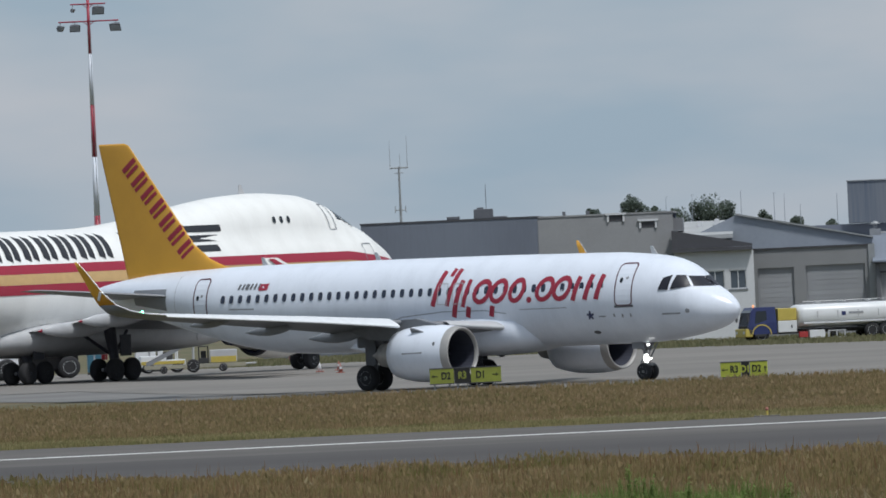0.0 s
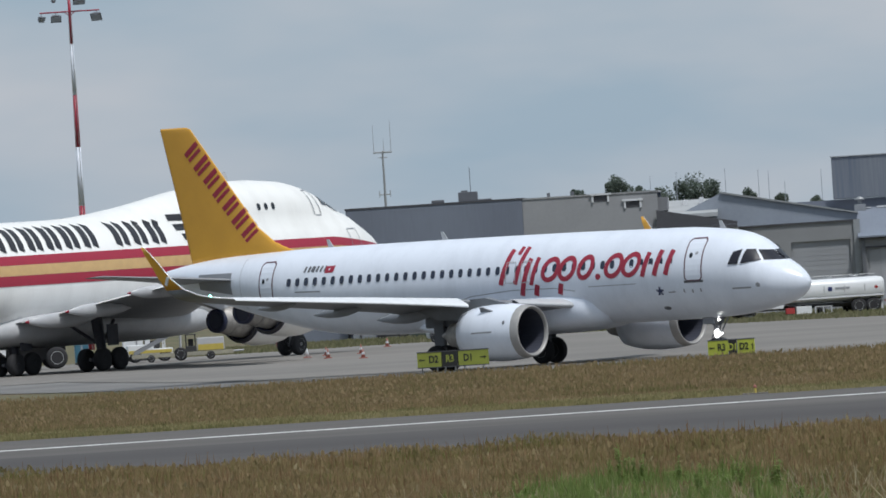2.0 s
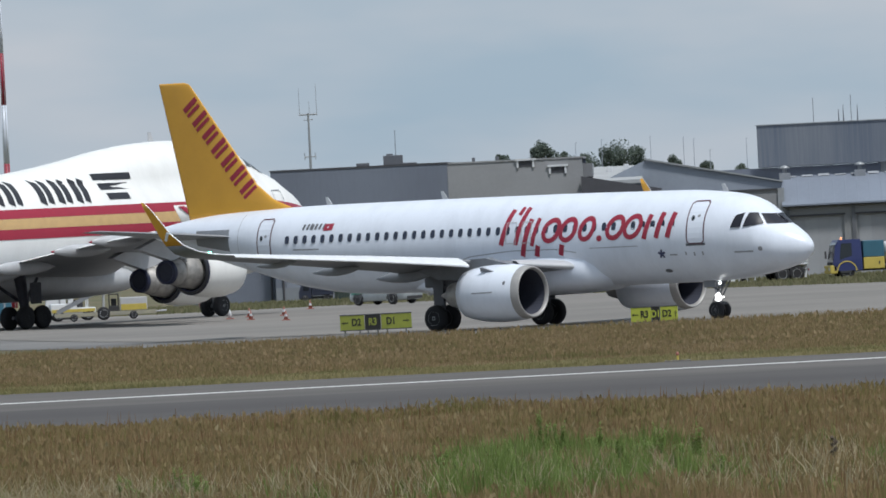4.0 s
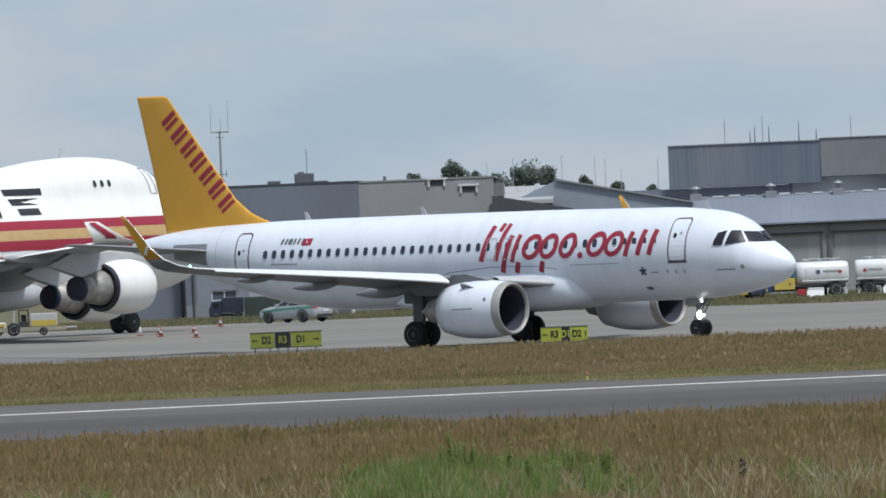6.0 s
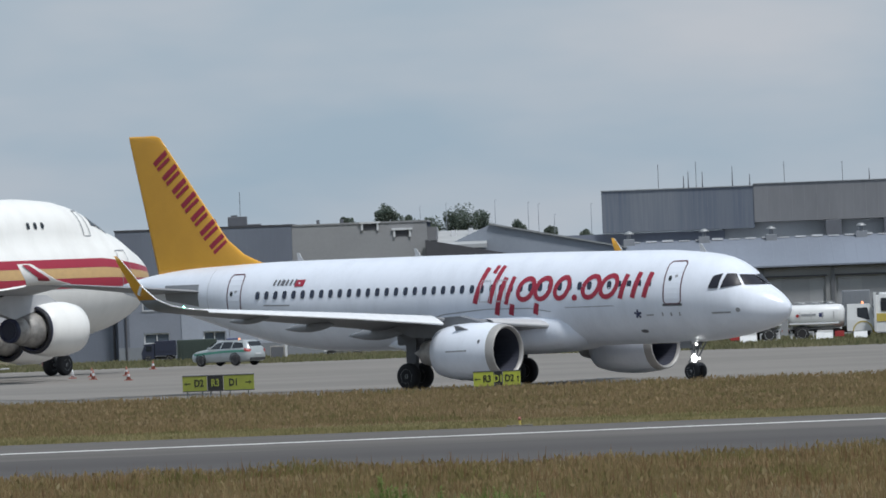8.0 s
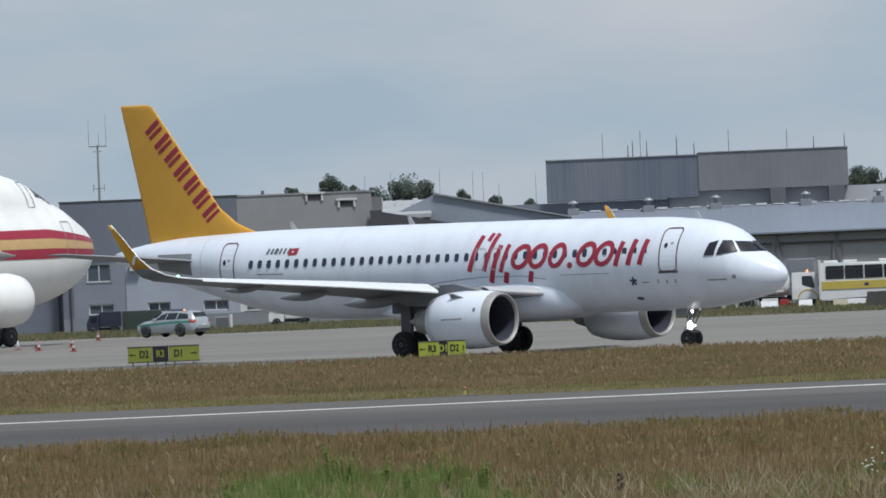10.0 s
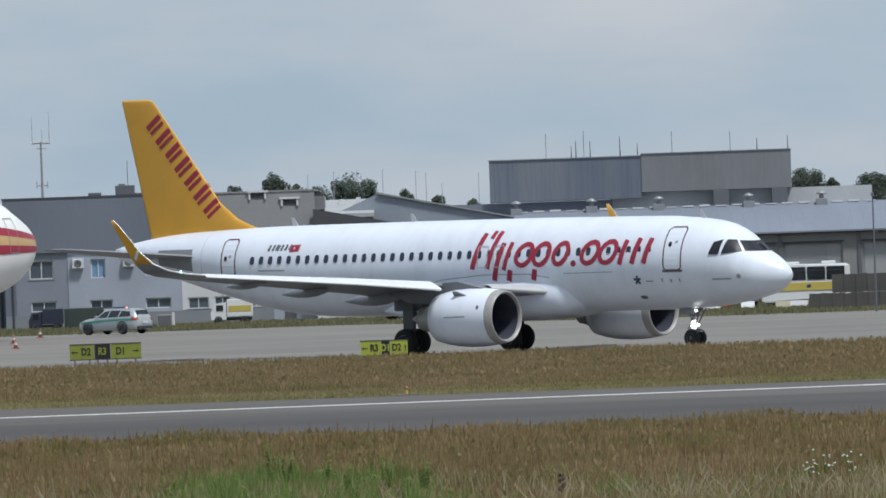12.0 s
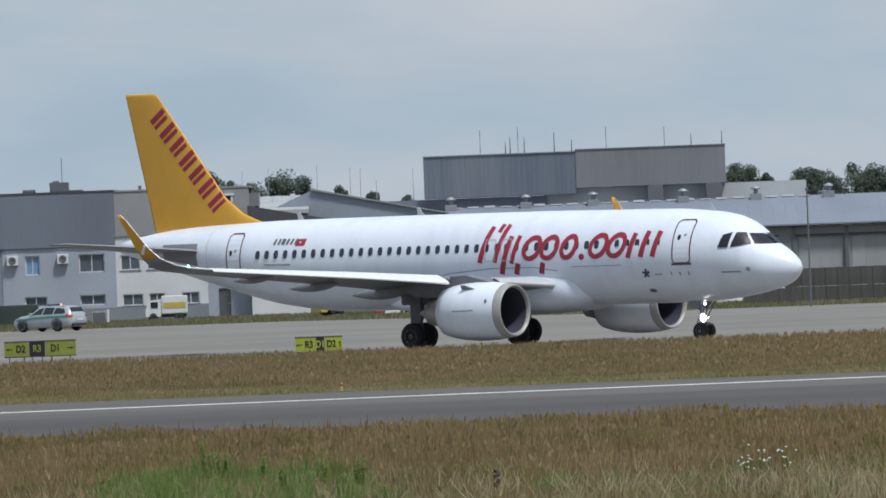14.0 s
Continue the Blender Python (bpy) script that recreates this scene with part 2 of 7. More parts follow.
def runway_band(name, near, far, z, mat, label):
    """A band along the runway between two slightly slanting lines, each (place at x = 0, slope)."""
    xs = [-700, -300, -100, -40, 0, 40, 100, 300, 700]
    n = len(xs)
    vs = [(x, near[0] + near[1] * max(-60, min(60, x)), z) for x in xs] + [(x, far[0] + far[1] * max(-60, min(60, x)), z) for x in xs]
    tagged(piece(name, (vs, [(i, i + 1, n + i + 1, n + i) for i in range(n - 1)]), mat), label, "ground", kind="structure")


runway_band("runway_wear_strip", (350, 0), (412, 0.3), -0.014, material("worn_asphalt", (0.075, 0.07, 0.069), 0.95, other=(0.1, 0.093, 0.09), scale=0.05, amount=0.8, fine=2, stretch=(0.15, 1, 1), spec=0.15), "darker tyre-worn strip of runway asphalt")
runway_band("runway_edge_line", (427.6, 0.26), (429.4, 0.26), -0.01, LINE, "worn white painted runway edge line")


def apron_edge(x):
    """The near edge of the concrete: straight beside the taxiway, curving away towards the stands."""
    return 567 + max(0.0, -x - 8) ** 2 * 0.055


def verge_edge(x):
    """The far edge of the concrete, where the rough grass before the buildings begins."""
    return max(748.0, min(778.0, 778.0 - (x + 10) * 1.7))


def apron():
    xs = [-900, -120] + [-70 + 2 * i for i in range(42)] + [30, 120, 900]
    n = len(xs)
    faces = [(i, i + 1, n + i + 1, n + i) for i in range(n - 1)]
    near = [(x, min(apron_edge(x), 640) - 5, -0.03) for x in xs]
    far = [(x, verge_edge(x) + 3, -0.03) for x in xs]
    tagged(piece("taxiway_shoulder", (near + far, faces), SHOULDER), "dark asphalt shoulder along the taxiway", "ground", kind="structure")
    near = [(x, min(apron_edge(x) + max(0.0, -x - 8) ** 2 * 0.038, 662), -0.01) for x in xs]
    far = [(x, verge_edge(x), -0.01) for x in xs]
    tagged(piece("apron", (near + far, faces), CONCRETE), "pale grey concrete apron and taxiway", "ground", kind="structure")


apron()

# ---- the taxiing airliner ----
# Stations run aft from the nose, heights from the ground; the object's origin lies on the ground between the main wheels.
MAIN = 17.71
HULL = [  # station, top, bottom, half width
    (0.1, 3.08, 2.99, 0.05), (0.16, 3.22, 2.8, 0.2), (0.3, 3.4, 2.62, 0.38), (0.6, 3.65, 2.4, 0.65), (1.04, 3.94, 2.21, 0.95), (1.54, 4.22, 2.08, 1.2),
    (2.0, 4.56, 1.99, 1.38), (2.2, 4.76, 1.95, 1.45), (2.5, 4.99, 1.9, 1.53), (2.8, 5.17, 1.86, 1.6), (3.54, 5.43, 1.76, 1.75), (4.3, 5.56, 1.7, 1.85), (5.2, 5.65, 1.67, 1.92),
    (6.5, 5.74, 1.65, 1.965), (9.6, 5.79, 1.65, 1.975), (14.2, 5.85, 1.68, 1.975), (23.5, 5.88, 1.73, 1.975), (25.5, 5.88, 1.79, 1.965), (28.2, 5.87, 2.12, 1.87), (31.0, 5.8, 2.8, 1.57),
    (33.5, 5.7, 3.5, 1.2), (35.5, 5.5, 4.08, 0.82), (37.0, 5.25, 4.5, 0.45), (37.55, 5.12, 4.66, 0.24),
]


def hull_y(xa, z):
    t, b, w = (float(c[0]) for c in smooth_table(HULL, np.array([float(xa)])))
    q = (z - (t + b) / 2) / ((t - b) / 2)
    return w * math.sqrt(max(0.0, 1 - q * q))


def fuselage_geom(table, end, n=56, origin=MAIN):
    xs = np.concatenate([0.1 + np.linspace(0, 0.5, 10) ** 1.6 * 0.5 / 0.5 ** 1.6, np.linspace(0.7, 8, 40), np.linspace(8.6, end, 46)])
    t, b, w = smooth_table(table, xs)
    rings = [[(origin - x, -math.sin(2 * math.pi * i / n) * ww, (tt + bb) / 2 + math.cos(2 * math.pi * i / n) * (tt - bb) / 2) for i in range(n)] for x, tt, bb, ww in zip(xs, t, b, w)]
    return loft(rings)


def wing_geom(sections, side, n=22, origin=MAIN, nose=0.0):
    """Sections are (span, leading edge station, chord, height, thickness, nose-down turn, cant); side is -1 for the right wing."""
    rings = []
    for y, le, ch, z, th, tw, cant in sections:
        ring = []
        for i in range(n):
            a = 2 * math.pi * i / n
            u = max(nose, 0.5 * (1 + math.cos(a)))
            th_u = th * ch * 2.6 * (0.2969 * math.sqrt(u) - 0.126 * u - 0.3516 * u * u + 0.2843 * u ** 3 - 0.1015 * u ** 4) * (1 if math.sin(a) >= 0 else -1)
            camber = 0.02 * ch * math.sin(math.pi * u)
            dz = th_u + camber - u * ch * math.tan(radians(tw))
            c, s = math.cos(radians(cant)), math.sin(radians(cant))
            ring.append((origin - le - u * ch, side * (y - dz * s), z + dz * c))
        rings.append(ring if side > 0 else ring[::-1])
    return loft(rings)


def slat_geom(sections, side, share=0.2, n=14, droop=27.0, fore=0.1, fat=1.2, lip=0.5):
    """A shell round the leading edge, run out forwards and turned nose-down about its upper rear edge."""
    dc, ds = math.cos(radians(droop)), math.sin(radians(droop))
    rings = []
    for y, le, ch, z, th, tw, cant in sections:
        ring = []
        hinge = th * ch * 2.6 * (0.2969 * math.sqrt(share) - 0.126 * share - 0.3516 * share * share) * fat + 0.02 * ch * math.sin(math.pi * share) - share * ch * math.tan(radians(tw))
        for i in range(n + 1):
            q = -lip + (1 + lip) * i / n
            u = share * q * q
            th_u = th * ch * 2.6 * (0.2969 * math.sqrt(u) - 0.126 * u - 0.3516 * u * u) * math.copysign(fat, q)
            dz = th_u + 0.02 * ch * math.sin(math.pi * u) - u * ch * math.tan(radians(tw)) + math.copysign(0.012, q)
            c, s = math.cos(radians(cant)), math.sin(radians(cant))
            f, d = (share - u) * ch, dz - hinge
            f, dz = f * dc + d * ds, hinge - f * ds + d * dc
            ring.append((MAIN - le - share * ch + f + fore * ch, side * (y - dz * s), z + dz * c))
        rings.append(ring if side > 0 else ring[::-1])
    return loft(rings, (False, False), False)


def stroke(points, width, surface, step=0.12):
    """A flat ribbon along points (station, height), laid on a surface function that gives the place."""
    vs, fs = [], []
    pts = [Vector(p) for p in points]
    line = [pts[0]]
    for a, b in zip(pts, pts[1:]):
        k = max(1, int((b - a).length / step))
        line += [a.lerp(b, (i + 1) / k) for i in range(k)]
    for i, p in enumerate(line):
        d = (line[min(i + 1, len(line) - 1)] - line[max(i - 1, 0)]).normalized()
        nrm = Vector((-d.y, d.x)) * width / 2
        vs += [surface(*(p + nrm)), surface(*p), surface(*(p - nrm))]
        if i:
            o = 3 * i
            fs += [(o - 3, o, o + 1, o - 2), (o - 2, o + 1, o + 2, o - 1)]
    return vs, fs


def patch(corners, surface, k=6):
    """A four-cornered patch (station, height) laid on a surface."""
    a, b, c, d = (Vector(p) for p in corners)
    vs = [surface(*a.lerp(b, i / k).lerp(d.lerp(c, i / k), j / k)) for j in range(k + 1) for i in range(k + 1)]
    return vs, [(j * (k + 1) + i, j * (k + 1) + i + 1, (j + 1) * (k + 1) + i + 1, (j + 1) * (k + 1) + i) for j in range(k) for i in range(k)]


def on_right(lift=0.012):
    return lambda xa, z: (MAIN - xa, -hull_y(xa, z) - lift, z)


def on_left(lift=0.012):
    return lambda xa, z: (MAIN - xa, hull_y(xa, z) + lift, z)


def wheel_on(parent, at, radius, width, name="wheel", rim=None):
    w = new(name)
    w.parent = parent
    w.matrix_basis = Matrix.Translation(at)
    h = width / 2
    prof = [(-h, radius * 0.55), (-h, radius * 0.8), (-h * 0.85, radius * 0.93), (-h * 0.5, radius), (h * 0.5, radius), (h * 0.85, radius * 0.93), (h, radius * 0.8), (h, radius * 0.55)]
    piece("tyre", turned(prof, 28, "y"), RUBBER, w, smooth=True)
    piece("rim", turned([(-h * 0.8, radius * 0.5), (-h * 1.02, radius * 0.54), (-h * 0.6, radius * 0.3), (-h * 1.1, radius * 0.12), (h * 1.1, radius * 0.12), (h * 0.6, radius * 0.3), (h * 1.02, radius * 0.54), (h * 0.8, radius * 0.5)], 16, "y"), rim or HUB, w, "grey metal wheel rim")
    return w


WING = [  # span, leading edge, chord, height, thickness, twist, cant
    (0.6, 11.3, 8.0, 2.6, 0.14, 3.5, 4), (1.97, 12.0, 7.1, 2.66, 0.14, 3.5, 4), (4.2, 13.35, 5.6, 2.88, 0.125, 4, 5), (6.4, 14.65, 4.35, 3.1, 0.115, 4.5, 5), (10.0, 16.5, 3.35, 3.42, 0.11, 5, 5),
    (13.5, 18.3, 2.45, 3.68, 0.105, 5, 5), (16.2, 19.75, 1.75, 3.88, 0.1, 4, 6), (16.9, 20.22, 1.6, 3.97, 0.1, 4, 14), (17.25, 20.8, 1.35, 4.12, 0.09, 4, 32), (17.5, 21.45, 0.98, 4.42, 0.08, 2, 55), (17.66, 22.02, 0.7, 4.93, 0.075, 1, 72), (17.77, 22.48, 0.52, 5.5, 0.07, 0, 78), (17.88, 22.95, 0.36, 6.08, 0.07, 0, 79), (17.94, 23.25, 0.16, 6.38, 0.06, 0, 79),
]
wheels = []
GEAR = -0.33  # the main wheels, aft of the origin


def airliner():
    air = thing("airliner", "white twin-engine airliner with yellow tail fin, taxiing, lights on", "aeroplane")
    piece("fuselage", fuselage_geom(HULL, 37.55), WHITE, air, "glossy white fuselage", True)
    # belly fairing
    xs = np.linspace(10.6, 21.8, 26)
    w, b, t = smooth_table([(10.6, 1.1, 1.85, 2.4), (10.95, 1.65, 1.65, 2.95), (11.5, 1.95, 1.48, 3.25), (13.5, 2.12, 1.36, 3.4), (17, 2.15, 1.34, 3.2), (20, 1.8, 1.5, 2.6), (21.8, 0.9, 1.85, 2.1)], xs)
    piece("belly_fairing", loft([[(MAIN - x, ww * abs(math.cos(a)) ** 0.7 * (1 if math.cos(a) > 0 else -1), (tt + bb) / 2 + (tt - bb) / 2 * abs(math.sin(a)) ** 0.7 * (1 if math.sin(a) > 0 else -1)) for a in (2 * math.pi * i / 28 for i in range(28))] for x, ww, bb, tt in zip(xs, w, b, t)]), WHITE, air, "white belly fairing", True)
    for side in (-1, 1):
        wing = piece("wing", wing_geom([s for s in WING if s[0] < 17.6], side, nose=0.05), WINGGREY, air, "grey wing", True)
        piece("sharklet", wing_geom([s for s in WING if s[0] > 17.45], side), YELLOW, wing, "yellow upturned wing tip", True)
        piece("slat", slat_geom([s for s in WING if 6.3 < s[0] < 16.5], side, 0.17, 14, 21.0), BARELE, wing, "white leading-edge slat", True)
        piece("leading_edge", slat_geom([s for s in WING if s[0] > 16.0], side, 0.05, 10, 0.0, 0.01, 1.05, 1.0), BARELE, wing, "bright bare leading edge of the wing tip", True)
        # Grey where the outer slat is white: root shadow put into the colour.
        piece("slat", slat_geom([s for s in WING if 1.9 < s[0] < 4.9], side, 0.09, 14, 6.0, 0.02), GREYWHITE, wing, "inboard leading-edge slat, greyed for the root shadow", True)
        for y, x0, length, r, z in ((5.5, 17.0, 3.4, 0.25, 2.62), (9.2, 18.2, 2.8, 0.2, 3.03), (12.6, 19.1, 2.3, 0.17, 3.46)):
            prof = [(0, 0.03), (0.12, 0.5), (0.3, 0.9), (0.5, 1), (0.7, 0.8), (0.9, 0.35), (1, 0.03)]
            g = turned([(-p * length, q * r) for p, q in prof], 14)
            piece("flap_track_fairing", ([(MAIN - x0 + v[0], side * y + v[1] * 0.75, z + v[2] * 1.25 - 0.16 * (-v[0] / length)) for v in g[0]], g[1]), FAIRING, wing, "grey flap track fairing", True)
        engine(air, side)
        tail = [(0.5, 31.4, 4.2, 4.55, 0.1, 0, 6), (1.2, 32.0, 3.65, 4.63, 0.1, 0, 6), (3.5, 33.5, 2.7, 4.88, 0.1, 0, 6), (6.1, 35.3, 1.6, 5.15, 0.09, 0, 6), (6.23, 35.55, 1.25, 5.16, 0.05, 0, 6)]
        piece("tailplane", wing_geom(tail, side), FAIRING, air, "grey horizontal tailplane", True)
        piece("tailplane_plate", patch([(32.2, 4.98), (34.4, 4.98), (34.4, 4.3), (32.2, 3.98)], (on_right if side < 0 else on_left)(0.012), 8), FAIRING, air, "grey plate at the tailplane root", True)
        piece("tip_emblem", moved(box(-0.07, 0.07, -0.03, 0.03, -0.22, 0.22, 0.01), pose(MAIN - 22.27, side * 17.64, 4.82, -side * 14, 32, 0)), WHITE, air, "small white emblem on the wing tip")
        # main gear
        leg = piece("main_gear_leg", joined(tube((GEAR + 0.1, side * 3.55, 2.9), (GEAR, side * 3.795, 0.75), 0.16, 0.13), tube((GEAR, side * 3.795, 0.95), (GEAR, side * 3.795, 0.5), 0.1), tube((GEAR, side * 3.2, 0.585), (GEAR, side * 4.4, 0.585), 0.1), tube((GEAR, side * 3.75, 1.3), (GEAR + 0.1, side * 2.3, 2.2), 0.07), tube((GEAR - 0.18, side * 3.8, 0.8), (GEAR - 0.42, side * 3.78, 1.1), 0.04), tube((GEAR - 0.42, side * 3.78, 1.1), (GEAR - 0.16, side * 3.75, 1.5), 0.04)), DARKGREY, air, "dark grey main landing gear leg")
        piece("gear_door", box(GEAR - 0.3, GEAR + 0.28, side * 3.98, side * 4.03, 1.15, 2.7, 0.02), DARKGREY, leg, "dark grey gear door")
        piece("wheel_well", box(GEAR - 0.9, GEAR + 0.7, side * 2.9 - 1.0, side * 2.9 + 1.0, 1.95, 2.8, 0.1), DARKGREY, air, "dark open wheel well")
        for dy in (-0.465, 0.465):
            wheels.append((wheel_on(air, (GEAR, side * 3.795 + dy, 0.585), 0.585, 0.4), (GEAR, side * 3.795 + dy, 0.585), 0.585))
    nx = MAIN - 5.38
    leg = piece("nose_gear_leg", joined(tube((nx - 0.25, 0, 2.0), (nx, 0, 0.6), 0.1, 0.08), tube((nx, 0, 0.7), (nx, 0, 0.34), 0.07), tube((nx, -0.34, 0.385), (nx, 0.34, 0.385), 0.06), tube((nx - 0.1, 0, 1.2), (nx + 0.75, 0, 1.95), 0.045), tube((nx + 0.02, -0.28, 1.35), (nx + 0.02, 0.28, 1.35), 0.04), tube((nx - 0.12, 0, 0.5), (nx - 0.36, 0, 0.8), 0.03), tube((nx - 0.36, 0, 0.8), (nx - 0.1, 0, 1.1), 0.03)), DARKGREY, air, "dark grey nose landing gear leg")
    for side in (-1, 1):
        piece("gear_door", box(nx - 0.55, nx + 0.1, side * 0.36 - 0.02, side * 0.36 + 0.02, 1.4, 1.85, 0.015), FAIRING, leg, "grey gear door")
        piece("drag_strut", tube((nx - 0.02, side * 0.05, 0.75), (nx + 0.5, side * 0.22, 1.72), 0.035, n=8), DARKGREY, leg)
        piece("steering_arm", tube((nx - 0.02, side * 0.02, 1.2), (nx - 0.42, side * 0.2, 1.7), 0.05, n=8), DARKGREY, leg)
        piece("tow_fitting", box(nx + 0.1, nx + 0.34, side * 0.1 - 0.03, side * 0.1 + 0.03, 0.62, 0.72, 0.01), DARKGREY, leg)
        wheels.append((wheel_on(air, (nx, side * 0.25, 0.385), 0.385, 0.23), (nx, side * 0.25, 0.385), 0.385))
        piece("taxi_light", turned([(0.0, 0.02), (0.0, 0.17 if side < 0 else 0.06), (0.05, 0.19 if side < 0 else 0.07), (0.1, 0.12 if side < 0 else 0.04)][::-1], 14), LAMP, leg, "lit white taxi light", True, Matrix.Translation((nx + 0.02, side * 0.14, 0.96)))
    piece("runway_light", turned([(0.05, 0.0), (0.05, 0.05), (0.0, 0.055)], 12), LAMP, leg, "lit white lamp", True, Matrix.Translation((nx + 0.06, 0, 1.57)))
    # fin
    fin = [(5.4, 28.9, 6.66, 0.06), (5.8, 29.35, 6.3, 0.07), (6.05, 30.05, 5.66, 0.09), (6.28, 30.58, 5.18, 0.1), (6.97, 31.5, 4.42, 0.1), (11.45, 35.03, 1.93, 0.09), (11.68, 35.22, 1.79, 0.07), (11.77, 35.5, 1.5, 0.03)]
    n = 24
    rings = []
    for z, le, ch, th in fin:
        ring = []
        for i in range(n):
            a = 2 * math.pi * i / n
            u = 0.5 * (1 + math.cos(a))
            half = th * ch * 2.6 * (0.2969 * math.sqrt(u) - 0.126 * u - 0.3516 * u * u + 0.2843 * u ** 3 - 0.1015 * u ** 4)
            ring.append((MAIN - le - u * ch, half * (1 if math.sin(a) >= 0 else -1), z))
        rings.append(ring)
    piece("tail_fin", loft(rings), YELLOW, air, "yellow vertical tail fin", True)
    return air


def engine(air, side):
    y, z, x0 = side * 5.75, 1.6, 11.28
    m = Matrix.Translation((MAIN - x0, y, z))
    nac = piece("nacelle", turned([(-0.4, 1.187), (-0.6, 1.222), (-1.2, 1.275), (-1.9, 1.285), (-2.6, 1.24), (-3.15, 1.15), (-3.6, 1.03), (-3.6, 0.97), (-2.9, 1.0)], 48, cap=(False, False)), WHITE, air, "white engine nacelle", True, m)
    piece("inlet_lip", turned([(-0.16, 0.99), (-0.08, 1.01), (-0.02, 1.05), (0, 1.09), (-0.05, 1.135), (-0.42, 1.19)], 48, cap=(False, False)), LIP, nac, "bare metal inlet lip", True)
    piece("inlet_duct", turned([(-0.16, 0.988), (-0.6, 0.97), (-1.75, 1.0), (-1.75, 0.2)], 40, cap=(False, False)), DARKCORE, nac, "dark inlet duct")
    fanb = []
    for i in range(20):
        a = 2 * math.pi * i / 20
        r = Matrix.Rotation(a, 4, "X")
        fanb.append(moved(([(-1.5, 0.05, 0.25), (-1.66, -0.06, 0.25), (-1.66, -0.16, 0.96), (-1.5, 0.1, 0.96)], [(0, 1, 2, 3)]), r))
    fan = piece("fan", joined(*fanb), DARKCORE, nac, "dark grey fan blades")
    piece("spinner", turned([(-1.05, 0.01), (-1.18, 0.12), (-1.4, 0.24), (-1.6, 0.28)], 20), DARKGREY, fan, "", True)
    piece("core_nozzle", turned([(-2.9, 0.8), (-3.9, 0.66), (-4.6, 0.5), (-4.6, 0.44)], 30, cap=(False, False)), HOTMETAL, nac, "metal core nozzle", True)
    piece("exhaust_cone", turned([(-4.3, 0.38), (-4.8, 0.25), (-5.2, 0.03)], 20), HOTMETAL, nac, "", True)
    pyl = [[(MAIN - x0 + px, y + w, pz) for px, pz in ((-0.9, 2.8), (-2.5, 3.18), (-4.6, 3.1), (-6.4, 2.75), (-5.2, 2.3), (-3.0, 2.2))] for w in (-0.2, 0.2)]
    piece("pylon", loft(pyl), WINGGREY, nac, "grey engine pylon", m=m.inverted())
    st = piece("strake", joined(loft([[(-0.95, -0.02 + s, 0), (-1.75, -0.02 + s, 0), (-1.7, -0.02 + s, 0.3), (-1.5, -0.02 + s, 0.3)] for s in (0, 0.04)])), FAIRING, nac, "small strake fin")
    st.matrix_basis = Matrix.Rotation(radians(-side * 40), 4, "X") @ Matrix.Translation((-0.5, 0, 1.22))


airliner_ob = airliner()


def outline(pts, width, surface):
    return stroke(list(pts) + [pts[0]], width, surface)


def oval(cx, cz, rx, rz, surface, n=14, power=2.0):
    ring = []
    for i in range(n):
        a = 2 * math.pi * i / n
        c, s = math.cos(a), math.sin(a)
        ring.append(surface(cx + rx * math.copysign(abs(c) ** (2 / power), c), cz + rz * math.copysign(abs(s) ** (2 / power), s)))
    return [surface(cx, cz)] + ring, [(0, 1 + i, 1 + (i + 1) % n) for i in range(n)]


def slanted(x, z0, z1, lean=-0.3):
    """A leaning upright from height z0 to z1; x is its station at height 3.68."""
    return [(x + lean * (z0 - 3.68), z0), (x + lean * (z1 - 3.68), z1)]


